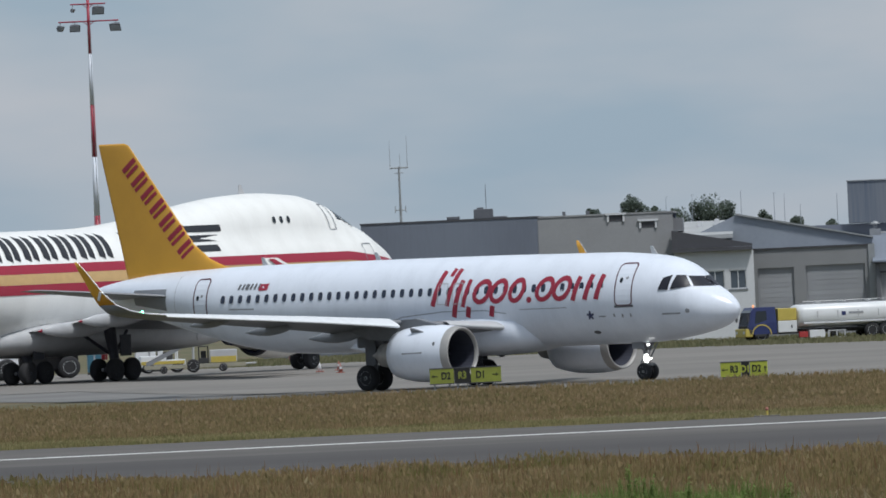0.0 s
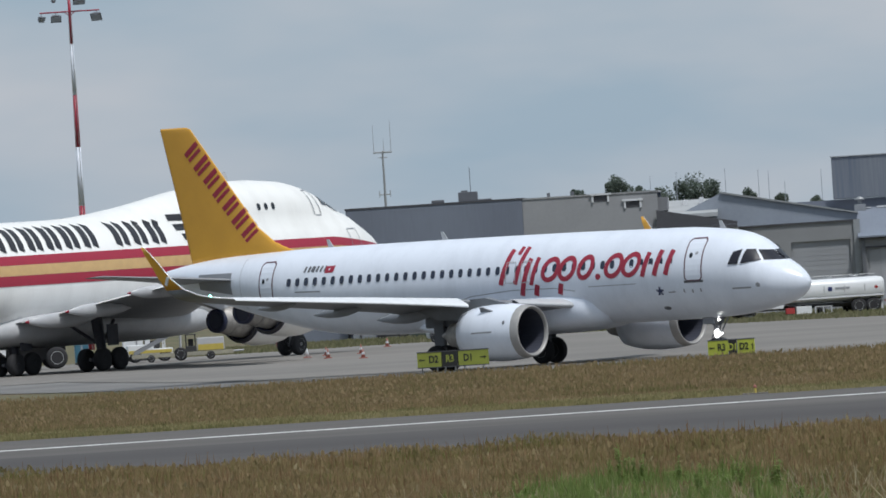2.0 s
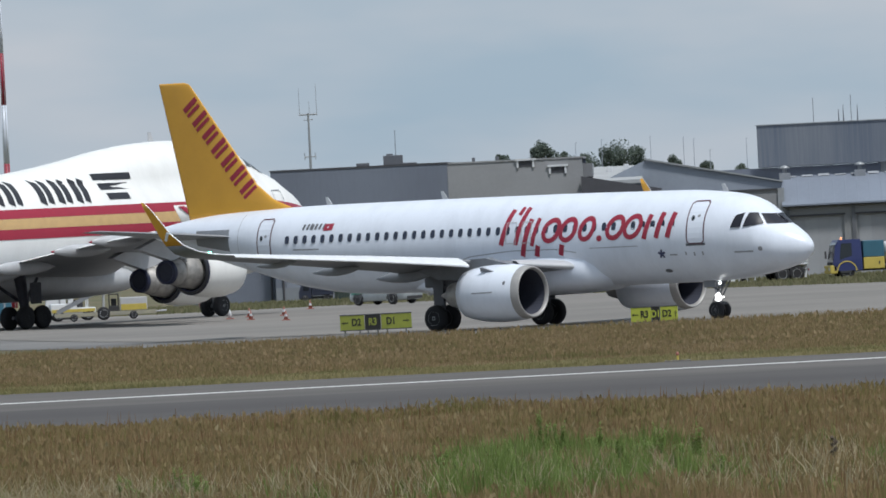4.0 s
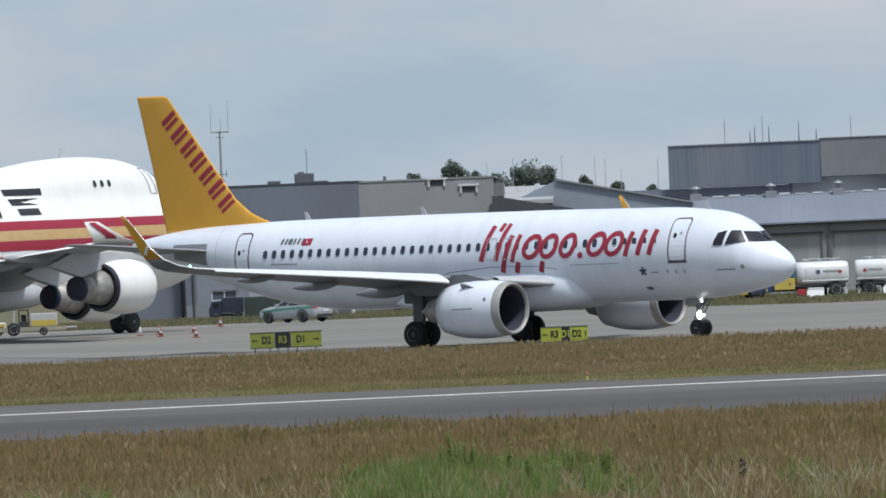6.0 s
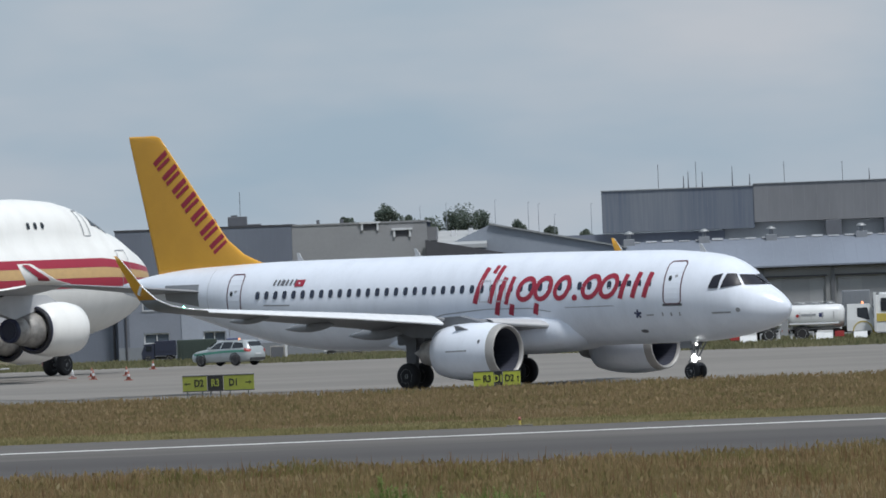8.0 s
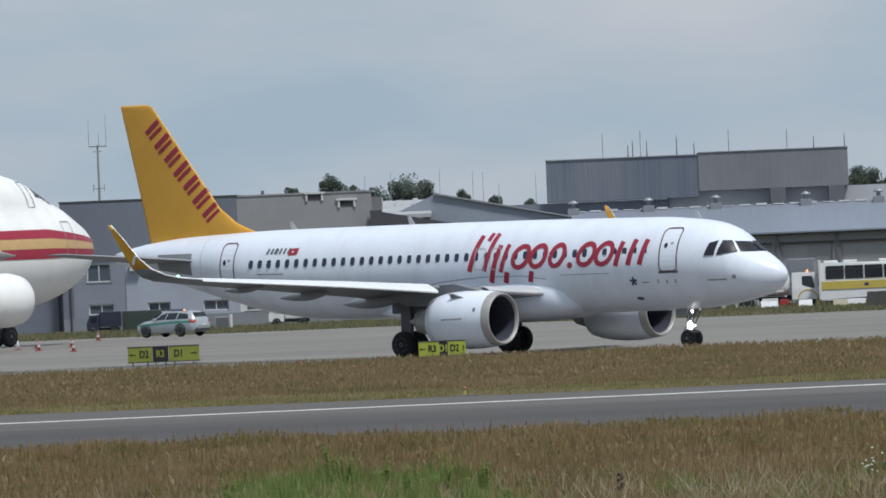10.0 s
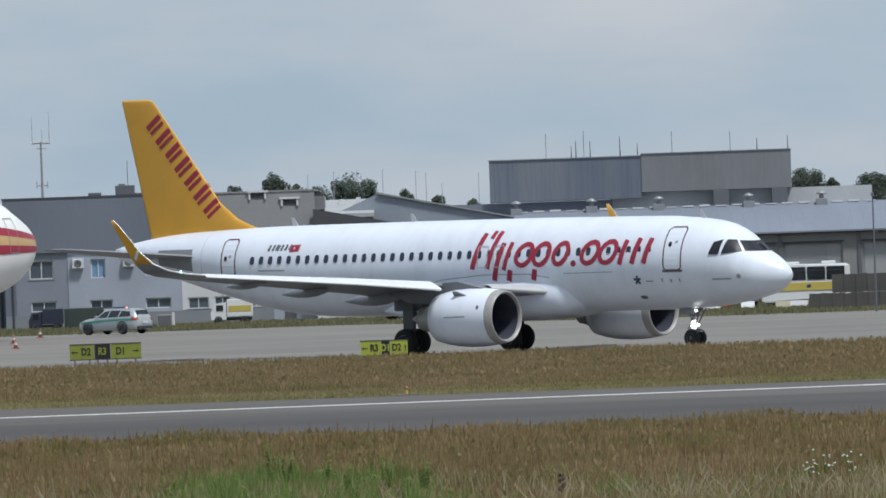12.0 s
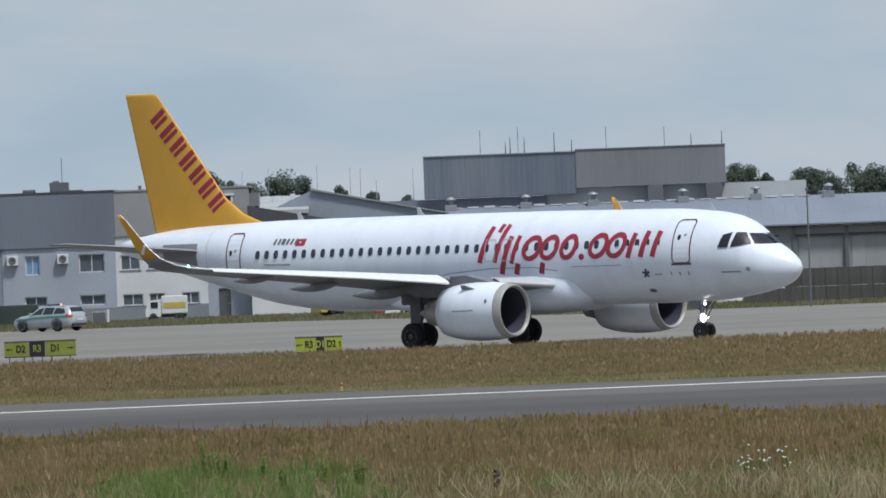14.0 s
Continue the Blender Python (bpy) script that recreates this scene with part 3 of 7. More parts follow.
def airliner_markings(air):
    fus = [c for c in air.children if c.name.startswith("fuselage")][0]
    for side, place in ((-1, on_right), (1, on_left)):
        # cabin windows: one shared pane and surround, moved along the hull
        base = hull_y(15.0, 4.33)
        flat = lambda xa, z: (-xa, side * (hull_y(15.0, z) + 0.012), z)
        ringmesh = mesh_from("cabin_window", *oval(0, 4.33, 0.125, 0.185, flat, 16, 3), CABIN)
        for i in range(43):
            xa = 28.42 - 0.532 * min(i, 22) - 0.5447 * max(0, i - 22)
            if xa < 6.2:
                break
            ob = new("cabin_window", ringmesh)
            ob.parent = fus
            ob.matrix_basis = Matrix.Translation((MAIN - xa, side * (hull_y(xa, 4.33) - base), 0.05 - 0.09 * i / 41))
            if i == 0:
                tagged(ob, "small dark cabin window")
        # doors
        for x0, x1, top, bot in ((4.66, 5.56, 5.24, 3.38), (29.48, 30.32, 5.36, 3.5)):
            s = place(0.014)
            r = 0.12
            pts = [(x0 + r, top), (x1 - r, top), (x1, top - r), (x1, bot + r), (x1 - r, bot), (x0 + r, bot), (x0, bot + r), (x0, top - r)]
            d = piece("door", joined(patch([(x0, top), (x1, top), (x1, bot), (x0, bot)], place(0.006), 8)), WHITE, fus, "white cabin door")
            piece("door_outline", outline(pts, 0.06, s), material("outline_maroon", (0.1, 0.03, 0.045), 0.5), d, "thin dark red outline")
            piece("door_window", oval((x0 + x1) / 2 + 0.16, 4.5, 0.09, 0.12, s), GLASSDARK, d)
            piece("door_handle", stroke([(x0 + 0.25, 4.62), (x0 + 0.38, 4.56)], 0.1, s), LINEGREY, d)
            piece("scuff_plate", stroke([(x0 - 0.06, bot - 0.04), (x1 + 0.06, bot - 0.04)], 0.11, s), DARKGREY, d, "dark sill plate")
        for xa in (14.55, 15.42):
            pts = [(xa - 0.24, 4.68), (xa + 0.24, 4.68), (xa + 0.27, 4.6), (xa + 0.27, 3.75), (xa - 0.27, 3.75), (xa - 0.27, 4.6)]
            piece("overwing_exit", outline(pts, 0.035, place(0.024)), GREYWHITE, fus, "outlined overwing exit")
        # cockpit glazing
        for k, c in enumerate((((3.3, 4.0), (3.14, 4.54), (2.77, 4.64), (2.83, 4.0)), ((2.72, 4.0), (2.62, 4.63), (2.3, 4.61), (1.93, 4.12)), ((2.22, 4.58), (1.94, 4.54), (1.25, 4.08), (1.84, 4.12)))):
            piece("cockpit_window", patch(c, place(0.05), 16), COCKPIT, fus, "dark cockpit window", True)
        # title on the side: plain leaning shapes in red
        s = place(0.018)
        bars = []
        for x, z0, z1, w in ((15.98, 3.68, 5.25, 0.26), (15.5, 5.0, 5.34, 0.22), (15.16, 3.68, 5.32, 0.24), (14.66, 3.15, 4.8, 0.26), (14.22, 3.6, 4.82, 0.22), (13.86, 3.12, 3.6, 0.26), (12.5, 3.12, 3.6, 0.26), (7.92, 3.68, 4.75, 0.25), (7.25, 3.7, 4.82, 0.26), (6.62, 3.7, 4.8, 0.26)):
            bars.append(stroke(slanted(x, z0, z1), w, s))
        for xc, rx in ((13.3, 0.42), (12.35, 0.4), (11.3, 0.36), (9.7, 0.42), (8.72, 0.42)):
            ring = []
            for k in range(20):
                q = 2 * math.pi * k / 20
                z = 4.25 + 0.46 * math.sin(q)
                ring.append((xc + rx * math.cos(q) - 0.3 * (z - 3.68), z))
            bars.append(outline(ring, 0.22, s))
        bars.append(oval(10.42, 3.8, 0.15, 0.14, s))
        for i, g in enumerate(bars):
            piece("title_shape", g, RED, fus, "plain red title shape" if i == 0 else "")
        # registration bars, flag, small markings
        for i in range(6):
            x = 27.9 - 0.24 * i
            piece("registration_bar", stroke(slanted(x, 4.8, 5.05, -0.3), 0.12 if i != 2 else 0.2, s), DARKGREY, fus, "dark registration bar" if i == 0 else "")
        fl = piece("flag", patch([(26.3, 5.02), (25.78, 5.04), (25.82, 4.74), (26.34, 4.72)], s, 4), RED, fus, "small red flag marking")
        piece("flag_disc", oval(26.08, 4.88, 0.045, 0.045, place(0.026)), WHITE, fl)
        piece("marking_line", stroke([(28.05, 3.93), (26.5, 3.9)], 0.06, s), LINEGREY, fus, "thin grey marking line")
        for a in range(5):
            b = 2 * math.pi * a / 5 + math.pi / 2
            piece("star_ray", stroke([(7.04, 2.98), (7.04 + 0.2 * math.cos(b), 2.98 + 0.2 * math.sin(b))], 0.1, s), material("star_navy", (0.05, 0.06, 0.13), 0.5) if a == 0 else bpy.data.materials["star_navy"], fus, "dark blue star emblem ray" if a == 0 else "")
        for x0, x1, z, w in ((3.2, 2.3, 2.92, 0.07), (5.75, 5.68, 2.95, 0.16), (5.3, 5.22, 2.92, 0.16), (4.85, 4.78, 2.93, 0.16), (6.6, 6.2, 2.92, 0.05), (11.0, 8.3, 3.38, 0.03)):
            piece("marking_line", stroke([(x0, z), (x1, z)], w, place(0.012)), LINEGREY, fus)
        piece("sensor_plate", oval(1.95, 3.02, 0.1, 0.1, s), LINEGREY, fus, "grey sensor plate")
        piece("vent", oval(7.04, 2.22, 0.2, 0.08, s), DARKGREY, fus, "dark oval vent")
        # skin joints
        for xa in (31.6,):
            piece("skin_joint", stroke([(xa, 2.6), (xa, 5.6)], 0.018, place(0.008)), LINEGREY, fus)
        piece("skin_joint", stroke([(11.8, 3.22), (13.0, 3.4), (15.4, 3.42), (17.8, 3.25), (18.8, 3.0)], 0.035, place(0.012)), LINEGREY, fus)
    # antennas along the top
    for xa in (4.7, 20.6, 27.3):
        t = float(smooth_table(HULL, np.array([xa]))[0][0])
        piece("antenna", loft([[(MAIN - xa + a, w, t + b) for a, b in ((0.17, -0.03), (-0.15, -0.03), (-0.24, 0.36), (-0.1, 0.36))] for w in (-0.02, 0.02)]), GREYWHITE, fus, "small white blade antenna")
    # fin title: plain red shapes running down the fin, on both faces
    fin = [c for c in air.children if c.name.startswith("tail_fin")][0]
    for side in (-1, 1):
        def on_fin(xa, z):
            le = 31.5 + (z - 6.97) * 0.788
            ch = 4.42 - (z - 6.97) * 0.556
            u = min(max((xa - le) / ch, 0.02), 0.98)
            half = 0.098 * ch * 2.6 * (0.2969 * math.sqrt(u) - 0.126 * u - 0.3516 * u * u + 0.2843 * u ** 3 - 0.1015 * u ** 4)
            return (MAIN - xa, side * (half + 0.015), z)
        a, b = Vector((35.1, 10.62)), Vector((31.95, 6.78))
        d = (b - a).normalized()
        up = Vector((-0.78, 0.62))
        for i in range(7):
            c = a.lerp(b, i / 6)
            k = 0.46 + 0.03 * (i % 2)
            g = [stroke([c - up * k - d * 0.15, c + up * k - d * 0.15], 0.24, on_fin), stroke([c - up * k + d * 0.16, c + up * (k - 0.05) + d * 0.18], 0.17, on_fin)]
            piece("fin_title_shape", joined(*g), RED, fin, "plain red title shape" if i == 0 else "")
    for c in [c for c in air.children if c.name.startswith("nacelle")]:
        side = -1 if c.matrix_basis.translation.y < 0 else 1
        r = lambda x, z: (x, side * math.sqrt(max(0.01, 1.29 ** 2 - z * z)), z)
        piece("marking_line", stroke([(-1.35, 0.06), (-2.5, 0.04)], 0.06, r), LINEGREY, c)
        piece("latch_mark", oval(-0.75, 0.45, 0.07, 0.09, lambda x, z: (x, side * math.sqrt(1.245 ** 2 - z * z), z)), DARKGREY, c)
    for c in [c for c in air.children if c.name.startswith("wing")]:
        side = -1 if min(v.co.y for v in c.data.vertices) < -3 else 1
        piece("navigation_light", turned([(0.05, 0.01), (0.03, 0.035), (-0.03, 0.035)], 10), GREENLAMP if side < 0 else RED, c, "small lit wing-tip lamp", True, Matrix.Translation((MAIN - 20.36, side * 17.0, 4.06)))


airliner_markings(airliner_ob)

# ---- the parked freighter: origin under its nose wheel, heading away to the right ----
NOSE = 7.85
BIG = [  # station, top, bottom, half width of the main lobe
    (0.0, 5.35, 5.2, 0.08), (0.15, 5.75, 4.75, 0.55), (0.5, 6.15, 4.3, 1.0), (1.2, 6.7, 3.7, 1.6), (2.5, 7.3, 3.0, 2.3), (4.0, 8.05, 2.5, 2.75), (5.5, 8.8, 2.2, 3.02), (7.0, 9.4, 2.0, 3.15), (9.0, 9.8, 1.9, 3.23), (12.0, 9.95, 1.85, 3.25),
    (15.0, 9.85, 1.85, 3.25), (18.0, 9.55, 1.85, 3.25), (21.0, 9.1, 1.85, 3.25), (24.0, 8.72, 1.85, 3.25), (27.0, 8.45, 1.85, 3.25), (29.0, 8.36, 1.85, 3.25), (40.0, 8.35, 1.85, 3.25), (47.0, 8.35, 1.9, 3.22), (55.0, 8.3, 3.0, 2.8), (62.0, 8.0, 4.6, 1.8), (68.0, 7.4, 5.9, 0.7), (69.5, 7.1, 6.3, 0.3),
]


def big_section(xa):
    t, b, w = (float(c[0]) for c in smooth_table(BIG, np.array([float(xa)])))
    return t, b, w


def big_y(xa, z):
    """Half width of the two-lobed hull at a height."""
    t, b, w = big_section(xa)
    low_top = min(t, b + 2 * w)
    zc, hz = (low_top + b) / 2, (low_top - b) / 2
    y = w * math.sqrt(max(0, 1 - ((z - zc) / hz) ** 2)) if b <= z <= low_top else 0
    if t - low_top > 0.05:
        r = 2.15 * min(1, w / 3.25)
        zu = t - r
        if z > zc:
            # straight flank between the lobes, then the upper arc
            up = r * math.sqrt(max(0, 1 - ((z - zu) / r) ** 2)) if z > zu else r + (w - r) * max(0, (zu - z) / (zu - zc)) if z > zc else 0
            y = max(y, min(w, up))
    return y


def big_geom():
    xs = np.concatenate([np.linspace(0, 1.2, 8), np.linspace(1.6, 12, 24), np.linspace(12.6, 69.5, 60)])
    rings = []
    k = 22
    for x in xs:
        t, b, w = big_section(x)
        zs = [b + (t - b) * 0.5 * (1 - math.cos(math.pi * i / k)) for i in range(k + 1)]
        right = [(NOSE - x, -big_y(x, z), z) for z in zs]
        left = [(NOSE - x, big_y(x, z), z) for z in zs[1:-1]][::-1]
        rings.append(right + left)
    return loft(rings)


def freighter():
    big = thing("cargo_aircraft", "white four-engine cargo jet with red and gold stripes, parked", "aeroplane", pose(-31.7, 739.5, 0, 0, 0, 55))
    fus = piece("fuselage", big_geom(), CREAMWHITE, big, "white double-deck fuselage", True)
    for side in (-1, 1):
        on = lambda lift: (lambda xa, z: (NOSE - xa, side * (big_y(xa, z) + lift), z))
        for z0, z1, mat, x0 in ((6.0, 6.5, RED, 0.75), (5.42, 5.99, TAN, 0.35), (4.86, 5.41, RED, 0.6)):
            vs, fs = [], []
            xs = [x0 + (66 - x0) * (i / 90) ** 1.6 for i in range(91)]
            for i, x in enumerate(xs):
                k = min(1, x / 7)
                a, b = (z0 - 5.3) * (0.45 + 0.55 * k) + 5.3 - 0.1 * (1 - k), (z1 - 5.3) * (0.45 + 0.55 * k) + 5.3 - 0.1 * (1 - k)
                vs += [on(0.02)(x, a + (b - a) * j / 3) for j in range(4)]
                if i:
                    o = 4 * i
                    fs += [(o - 4 + j, o + j, o + j + 1, o - 3 + j) for j in range(3)]
            piece("stripe", (vs, fs), mat, fus, "red painted stripe" if mat is RED else "gold painted stripe", True)
        # title: plain dark leaning shapes
        s = on(0.03)
        x = 38.6
        for i in range(10):
            if i == 7:
                x -= 1.2
            g = [stroke([(x + 0.35, 6.75), (x - 0.15, 8.0)], 0.5, s)]
            g.append(stroke([(x - 0.35, 6.75), (x - 0.85, 8.0)], 0.44, s))
            piece("title_shape", joined(*g), BLACK, fus, "plain black title shape" if i == 0 else "")
            x -= 1.62
        for k in range(3):
            piece("emblem_bar", stroke([(20.9 - 0.2 * k, 8.1 - 0.55 * k), (17.7 + 0.45 * k, 8.1 - 0.55 * k)], 0.36, s), BLACK, fus, "black wing-shaped emblem bar" if k == 0 else "")
        for xa in (11.5, 12.15, 12.8):
            piece("upper_window", oval(xa, 8.42, 0.14, 0.19, s, 12, 3), GLASSDARK, fus, "small dark window" if xa < 11.6 else "")
        piece("crew_door", outline([(7.1, 9.2), (7.75, 9.2), (7.75, 7.75), (7.1, 7.75)], 0.07, s), LINEGREY, fus, "outlined crew door")
        piece("main_door", outline([(4.5, 6.9), (5.5, 6.9), (5.5, 4.95), (4.5, 4.95)], 0.05, on(0.035)), LINEGREY, fus)
        for c in (((6.6, 8.35), (6.4, 8.88), (5.9, 8.74), (5.95, 8.25)), ((5.8, 8.22), (5.75, 8.64), (5.35, 8.5), (5.3, 8.05)), ((5.2, 8.0), (5.1, 8.4), (4.75, 8.22), (4.6, 7.82))):
            piece("cockpit_window", patch(c, on(0.03), 5), GLASSDARK, fus, "dark cockpit window")
        secs = [(2.0, 19.5, 16.5, 2.75, 0.13, 0, 6), (3.3, 21.0, 15.0, 2.9, 0.125, 0, 6), (8.0, 25.3, 11.4, 3.5, 0.11, 0, 7), (12.0, 29.0, 8.8, 4.0, 0.1, 0, 7), (20.5, 36.6, 6.3, 4.65, 0.09, 0, 6), (29.5, 44.9, 3.9, 5.12, 0.085, 0, 6)]
        wing = piece("wing", wing_geom(secs, side, origin=NOSE), material("freighter_wing", (0.36, 0.37, 0.39), 0.45, other=(0.29, 0.3, 0.315), scale=0.6) if side < 0 else bpy.data.materials["freighter_wing"], big, "grey and white swept wing", True)
        piece("winglet", wing_geom([(29.5, 44.9, 3.9, 5.12, 0.07, 0, 20), (29.7, 46.4, 2.7, 5.37, 0.06, 0, 60), (29.95, 48.9, 1.2, 6.27, 0.05, 0, 75)], side, origin=NOSE), CREAMWHITE, wing, "white winglet with red stripe", True)
        piece("winglet_stripe", wing_geom([(29.7, 47.0, 1.0, 5.37, 0.2, 0, 30), (29.74, 47.2, 0.9, 5.52, 0.2, 0, 60), (29.95, 49.15, 0.5, 6.22, 0.2, 0, 75)], side, origin=NOSE), RED, wing, "red winglet stripe", True)
        # Cream flap on the grey wing: sun on its upper face, put into colour.
        piece("flap", wing_geom([(y, le + ch - 0.85, 1.1, z + 0.1, 0.1, 8, cant) for y, le, ch, z, th, tw, cant in secs[1:]], side, origin=NOSE), CREAMWHITE, wing, "trailing-edge flap painted cream for sun on its top", True)
        for y, x0, length, r, z in ((6.2, 33.2, 6.2, 0.4, 2.9), (9.3, 34.0, 5.8, 0.37, 3.33), (15.5, 37.0, 5.2, 0.33, 4.13), (19.5, 39.2, 4.8, 0.3, 4.56)):
            prof = [(0, 0.03), (0.15, 0.55), (0.35, 0.95), (0.55, 1), (0.75, 0.8), (0.95, 0.22)]
            g = turned([(-p * length, q * r) for p, q in prof], 14)
            fair = piece("flap_track_fairing", ([(NOSE - x0 + v[0], side * y + v[1] * 0.7, z + v[2] * 1.1) for v in g[0]], g[1]), GREYWHITE, wing, "", True)
            g = turned([(-0.95 * length, 0.22 * r), (-length, 0.02)], 12)
            piece("fairing_tip", ([(NOSE - x0 + v[0], side * y + v[1] * 0.7, z + v[2] * 1.1) for v in g[0]], g[1]), RED, wing, "red fairing tip", True)
        for y, x0, z in ((11.8, 24.4, 2.3), (20.6, 33.4, 2.75)):
            m = Matrix.Translation((NOSE - x0, side * y, z))
            nac = piece("nacelle", turned([(-0.5, 1.1), (-0.05, 1.14), (0, 1.22), (-0.1, 1.32), (-0.8, 1.45), (-1.8, 1.47), (-2.8, 1.38), (-3.3, 1.27), (-3.3, 1.18), (-2.9, 1.2)], 40, cap=(False, False)), CREAMWHITE, big, "white engine nacelle", True, m)
            piece("fan_duct_rim", turned([(-3.29, 1.275), (-3.5, 1.22), (-3.5, 1.12), (-2.2, 1.1)], 40, cap=(False, False)), BLACK, nac, "dark duct rim")
            piece("core_cowl", turned([(-1.0, 1.08), (-3.0, 1.02), (-4.2, 0.84), (-4.6, 0.78), (-4.6, 0.7)], 32, cap=(True, False)), HOTMETAL, nac, "bare metal core cowl", True)
            piece("nacelle_rim", turned([(-3.28, 1.29), (-3.36, 1.29), (-3.36, 1.02), (-3.28, 1.02)], 36, cap=(False, False)), NAVYRIM, nac, "dark blue rear rim", True)
            piece("nozzle_rim", turned([(-5.3, 0.66), (-5.54, 0.635), (-5.54, 0.5), (-5.3, 0.5)], 28, cap=(False, False)), NAVYRIM, nac, "dark blue nozzle tip", True)
            piece("nozzle", turned([(-4.55, 0.75), (-5.5, 0.62), (-5.5, 0.56), (-4.6, 0.5)], 28, cap=(False, False)), HOTMETAL, nac, "brown metal nozzle", True)
            # Solid dark disc near the nozzle end, standing in for the shade inside.
            piece("dark_nozzle_disc", turned([(-4.7, 0.49), (-5.46, 0.5), (-5.46, 0.02)], 24), DARKCORE, nac, "dark disc painted as the shaded nozzle opening")
            pyl = [[(-a, w, b) for a, b in ((0.9, 1.25), (2.4, 1.85), (6.0, 1.9), (8.0, 1.3), (5.2, 0.6), (3.0, 1.1))] for w in (-0.22, 0.22)]
            piece("pylon", loft(pyl), GREYWHITE, nac, "white pylon")
        # landing gear: a wing bogie and a body bogie on this side
        for gx, gy in ((-24.1, 5.5), (-27.2, 1.92)):
            leg = piece("main_gear_leg", joined(tube((gx + 0.2, side * (gy - 0.5), 3.2), (gx, side * gy, 0.9), 0.34, 0.26), tube((gx - 0.85, side * gy, 0.62), (gx + 0.85, side * gy, 0.62), 0.15), tube((gx, side * gy, 1.4), (gx + 1.9, side * (gy - 0.6), 2.7), 0.09), tube((gx, side * gy, 1.3), (gx - 0.3, side * (gy - 2.0), 2.6), 0.09)), GEARDARK, big, "near-black four-wheel landing gear leg")
            for dx in (-0.74, 0.74):
                piece("axle", tube((gx + dx, side * gy - 0.75, 0.62), (gx + dx, side * gy + 0.75, 0.62), 0.09), STEEL, leg)
                for dy in (-0.56, 0.56):
                    wheel_on(big, (gx + dx, side * gy + dy, 0.62), 0.62, 0.46, rim=GEARDARK)
            piece("gear_door", box(gx - 0.45, gx + 0.5, side * (gy + 0.75) - 0.03, side * (gy + 0.75) + 0.03, 1.35, 2.5, 0.02), GEARDARK, leg, "open dark gear door")
        piece("tailplane", wing_geom([(0.8, 57.5, 9.5, 6.4, 0.1, 0, 7), (3, 59.2, 8.2, 6.7, 0.1, 0, 7), (11.0, 66.0, 2.6, 7.7, 0.09, 0, 7)], side, origin=NOSE), GREYWHITE, big, "grey tailplane", True)
        wheel_on(big, (0, side * 0.46, 0.6), 0.6, 0.42)
    # fin
    n, rings = 20, []
    for z, le, ch, th in ((7.6, 54.5, 12.5, 0.1), (8.6, 56.5, 10.8, 0.1), (18.9, 66.2, 4.2, 0.09), (19.3, 67.0, 3.2, 0.04)):
        ring = []
        for i in range(n):
            a = 2 * math.pi * i / n
            u = 0.5 * (1 + math.cos(a))
            half = th * ch * 2.6 * (0.2969 * math.sqrt(u) - 0.126 * u - 0.3516 * u * u + 0.2843 * u ** 3 - 0.1015 * u ** 4)
            ring.append((NOSE - le - u * ch, half * (1 if math.sin(a) >= 0 else -1), z))
        rings.append(ring)
    piece("tail_fin", loft(rings), CREAMWHITE, big, "white vertical tail fin", True)
    piece("nose_gear_leg", joined(tube((-0.3, 0, 2.4), (0, 0, 0.6), 0.16, 0.12), tube((0, -0.5, 0.6), (0, 0.5, 0.6), 0.09), tube((-0.05, 0, 1.3), (1.2, 0, 2.3), 0.07)), STEEL, big, "grey nose gear leg")
    piece("antenna", loft([[(NOSE - 13.0 + a, w, 9.95 + b) for a, b in ((0.25, 0), (-0.25, 0), (-0.2, 0.5), (0.0, 0.5))] for w in (-0.03, 0.03)]), GREYWHITE, fus, "small white blade antenna")
    xs = np.linspace(16.5, 40, 30)
    w, b, t = smooth_table([(16.5, 1.2, 1.9, 2.4), (19, 2.9, 1.6, 3.2), (23, 3.5, 1.42, 3.5), (33, 3.5, 1.42, 3.5), (37, 2.7, 1.62, 3.1), (40, 1.2, 1.92, 2.5)], xs)
    piece("belly_fairing", loft([[(NOSE - x, ww * math.copysign(abs(math.cos(a)) ** 0.7, math.cos(a)), (tt + bb) / 2 + (tt - bb) / 2 * math.copysign(abs(math.sin(a)) ** 0.7, math.sin(a))) for a in (2 * math.pi * i / 28 for i in range(28))] for x, ww, bb, tt in zip(xs, w, b, t)]), GREYWHITE, big, "grey wing-root fairing", True)


freighter()

# ---- buildings beyond the apron ----
CLAD = material("blue_grey_cladding", (0.165, 0.185, 0.23), 0.6, other=(0.135, 0.15, 0.19), scale=0.25, amount=0.8, fine=6, stretch=(1, 1, 0.15))
CLAD_B = material("weathered_cladding", (0.17, 0.185, 0.21), 0.6, other=(0.10, 0.12, 0.16), scale=0.5, amount=1.0, fine=5, stretch=(1.2, 1, 0.06))
CLAD_C = material("grey_panel_cladding", (0.2, 0.203, 0.215), 0.7, other=(0.155, 0.158, 0.168), scale=0.3, amount=0.8, fine=4, stretch=(1, 1, 0.2))
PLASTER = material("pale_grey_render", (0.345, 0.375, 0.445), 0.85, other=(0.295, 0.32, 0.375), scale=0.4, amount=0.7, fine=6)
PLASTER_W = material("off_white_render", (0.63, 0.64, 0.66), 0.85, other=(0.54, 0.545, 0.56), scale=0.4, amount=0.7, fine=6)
# PLASTER scaled darker: shade on the office's left stretch, put into the colour.
PLASTER_SHADE = material("shaded_grey_render", (0.235, 0.255, 0.305), 0.85, other=(0.2, 0.217, 0.26), scale=0.4, amount=0.7, fine=6)
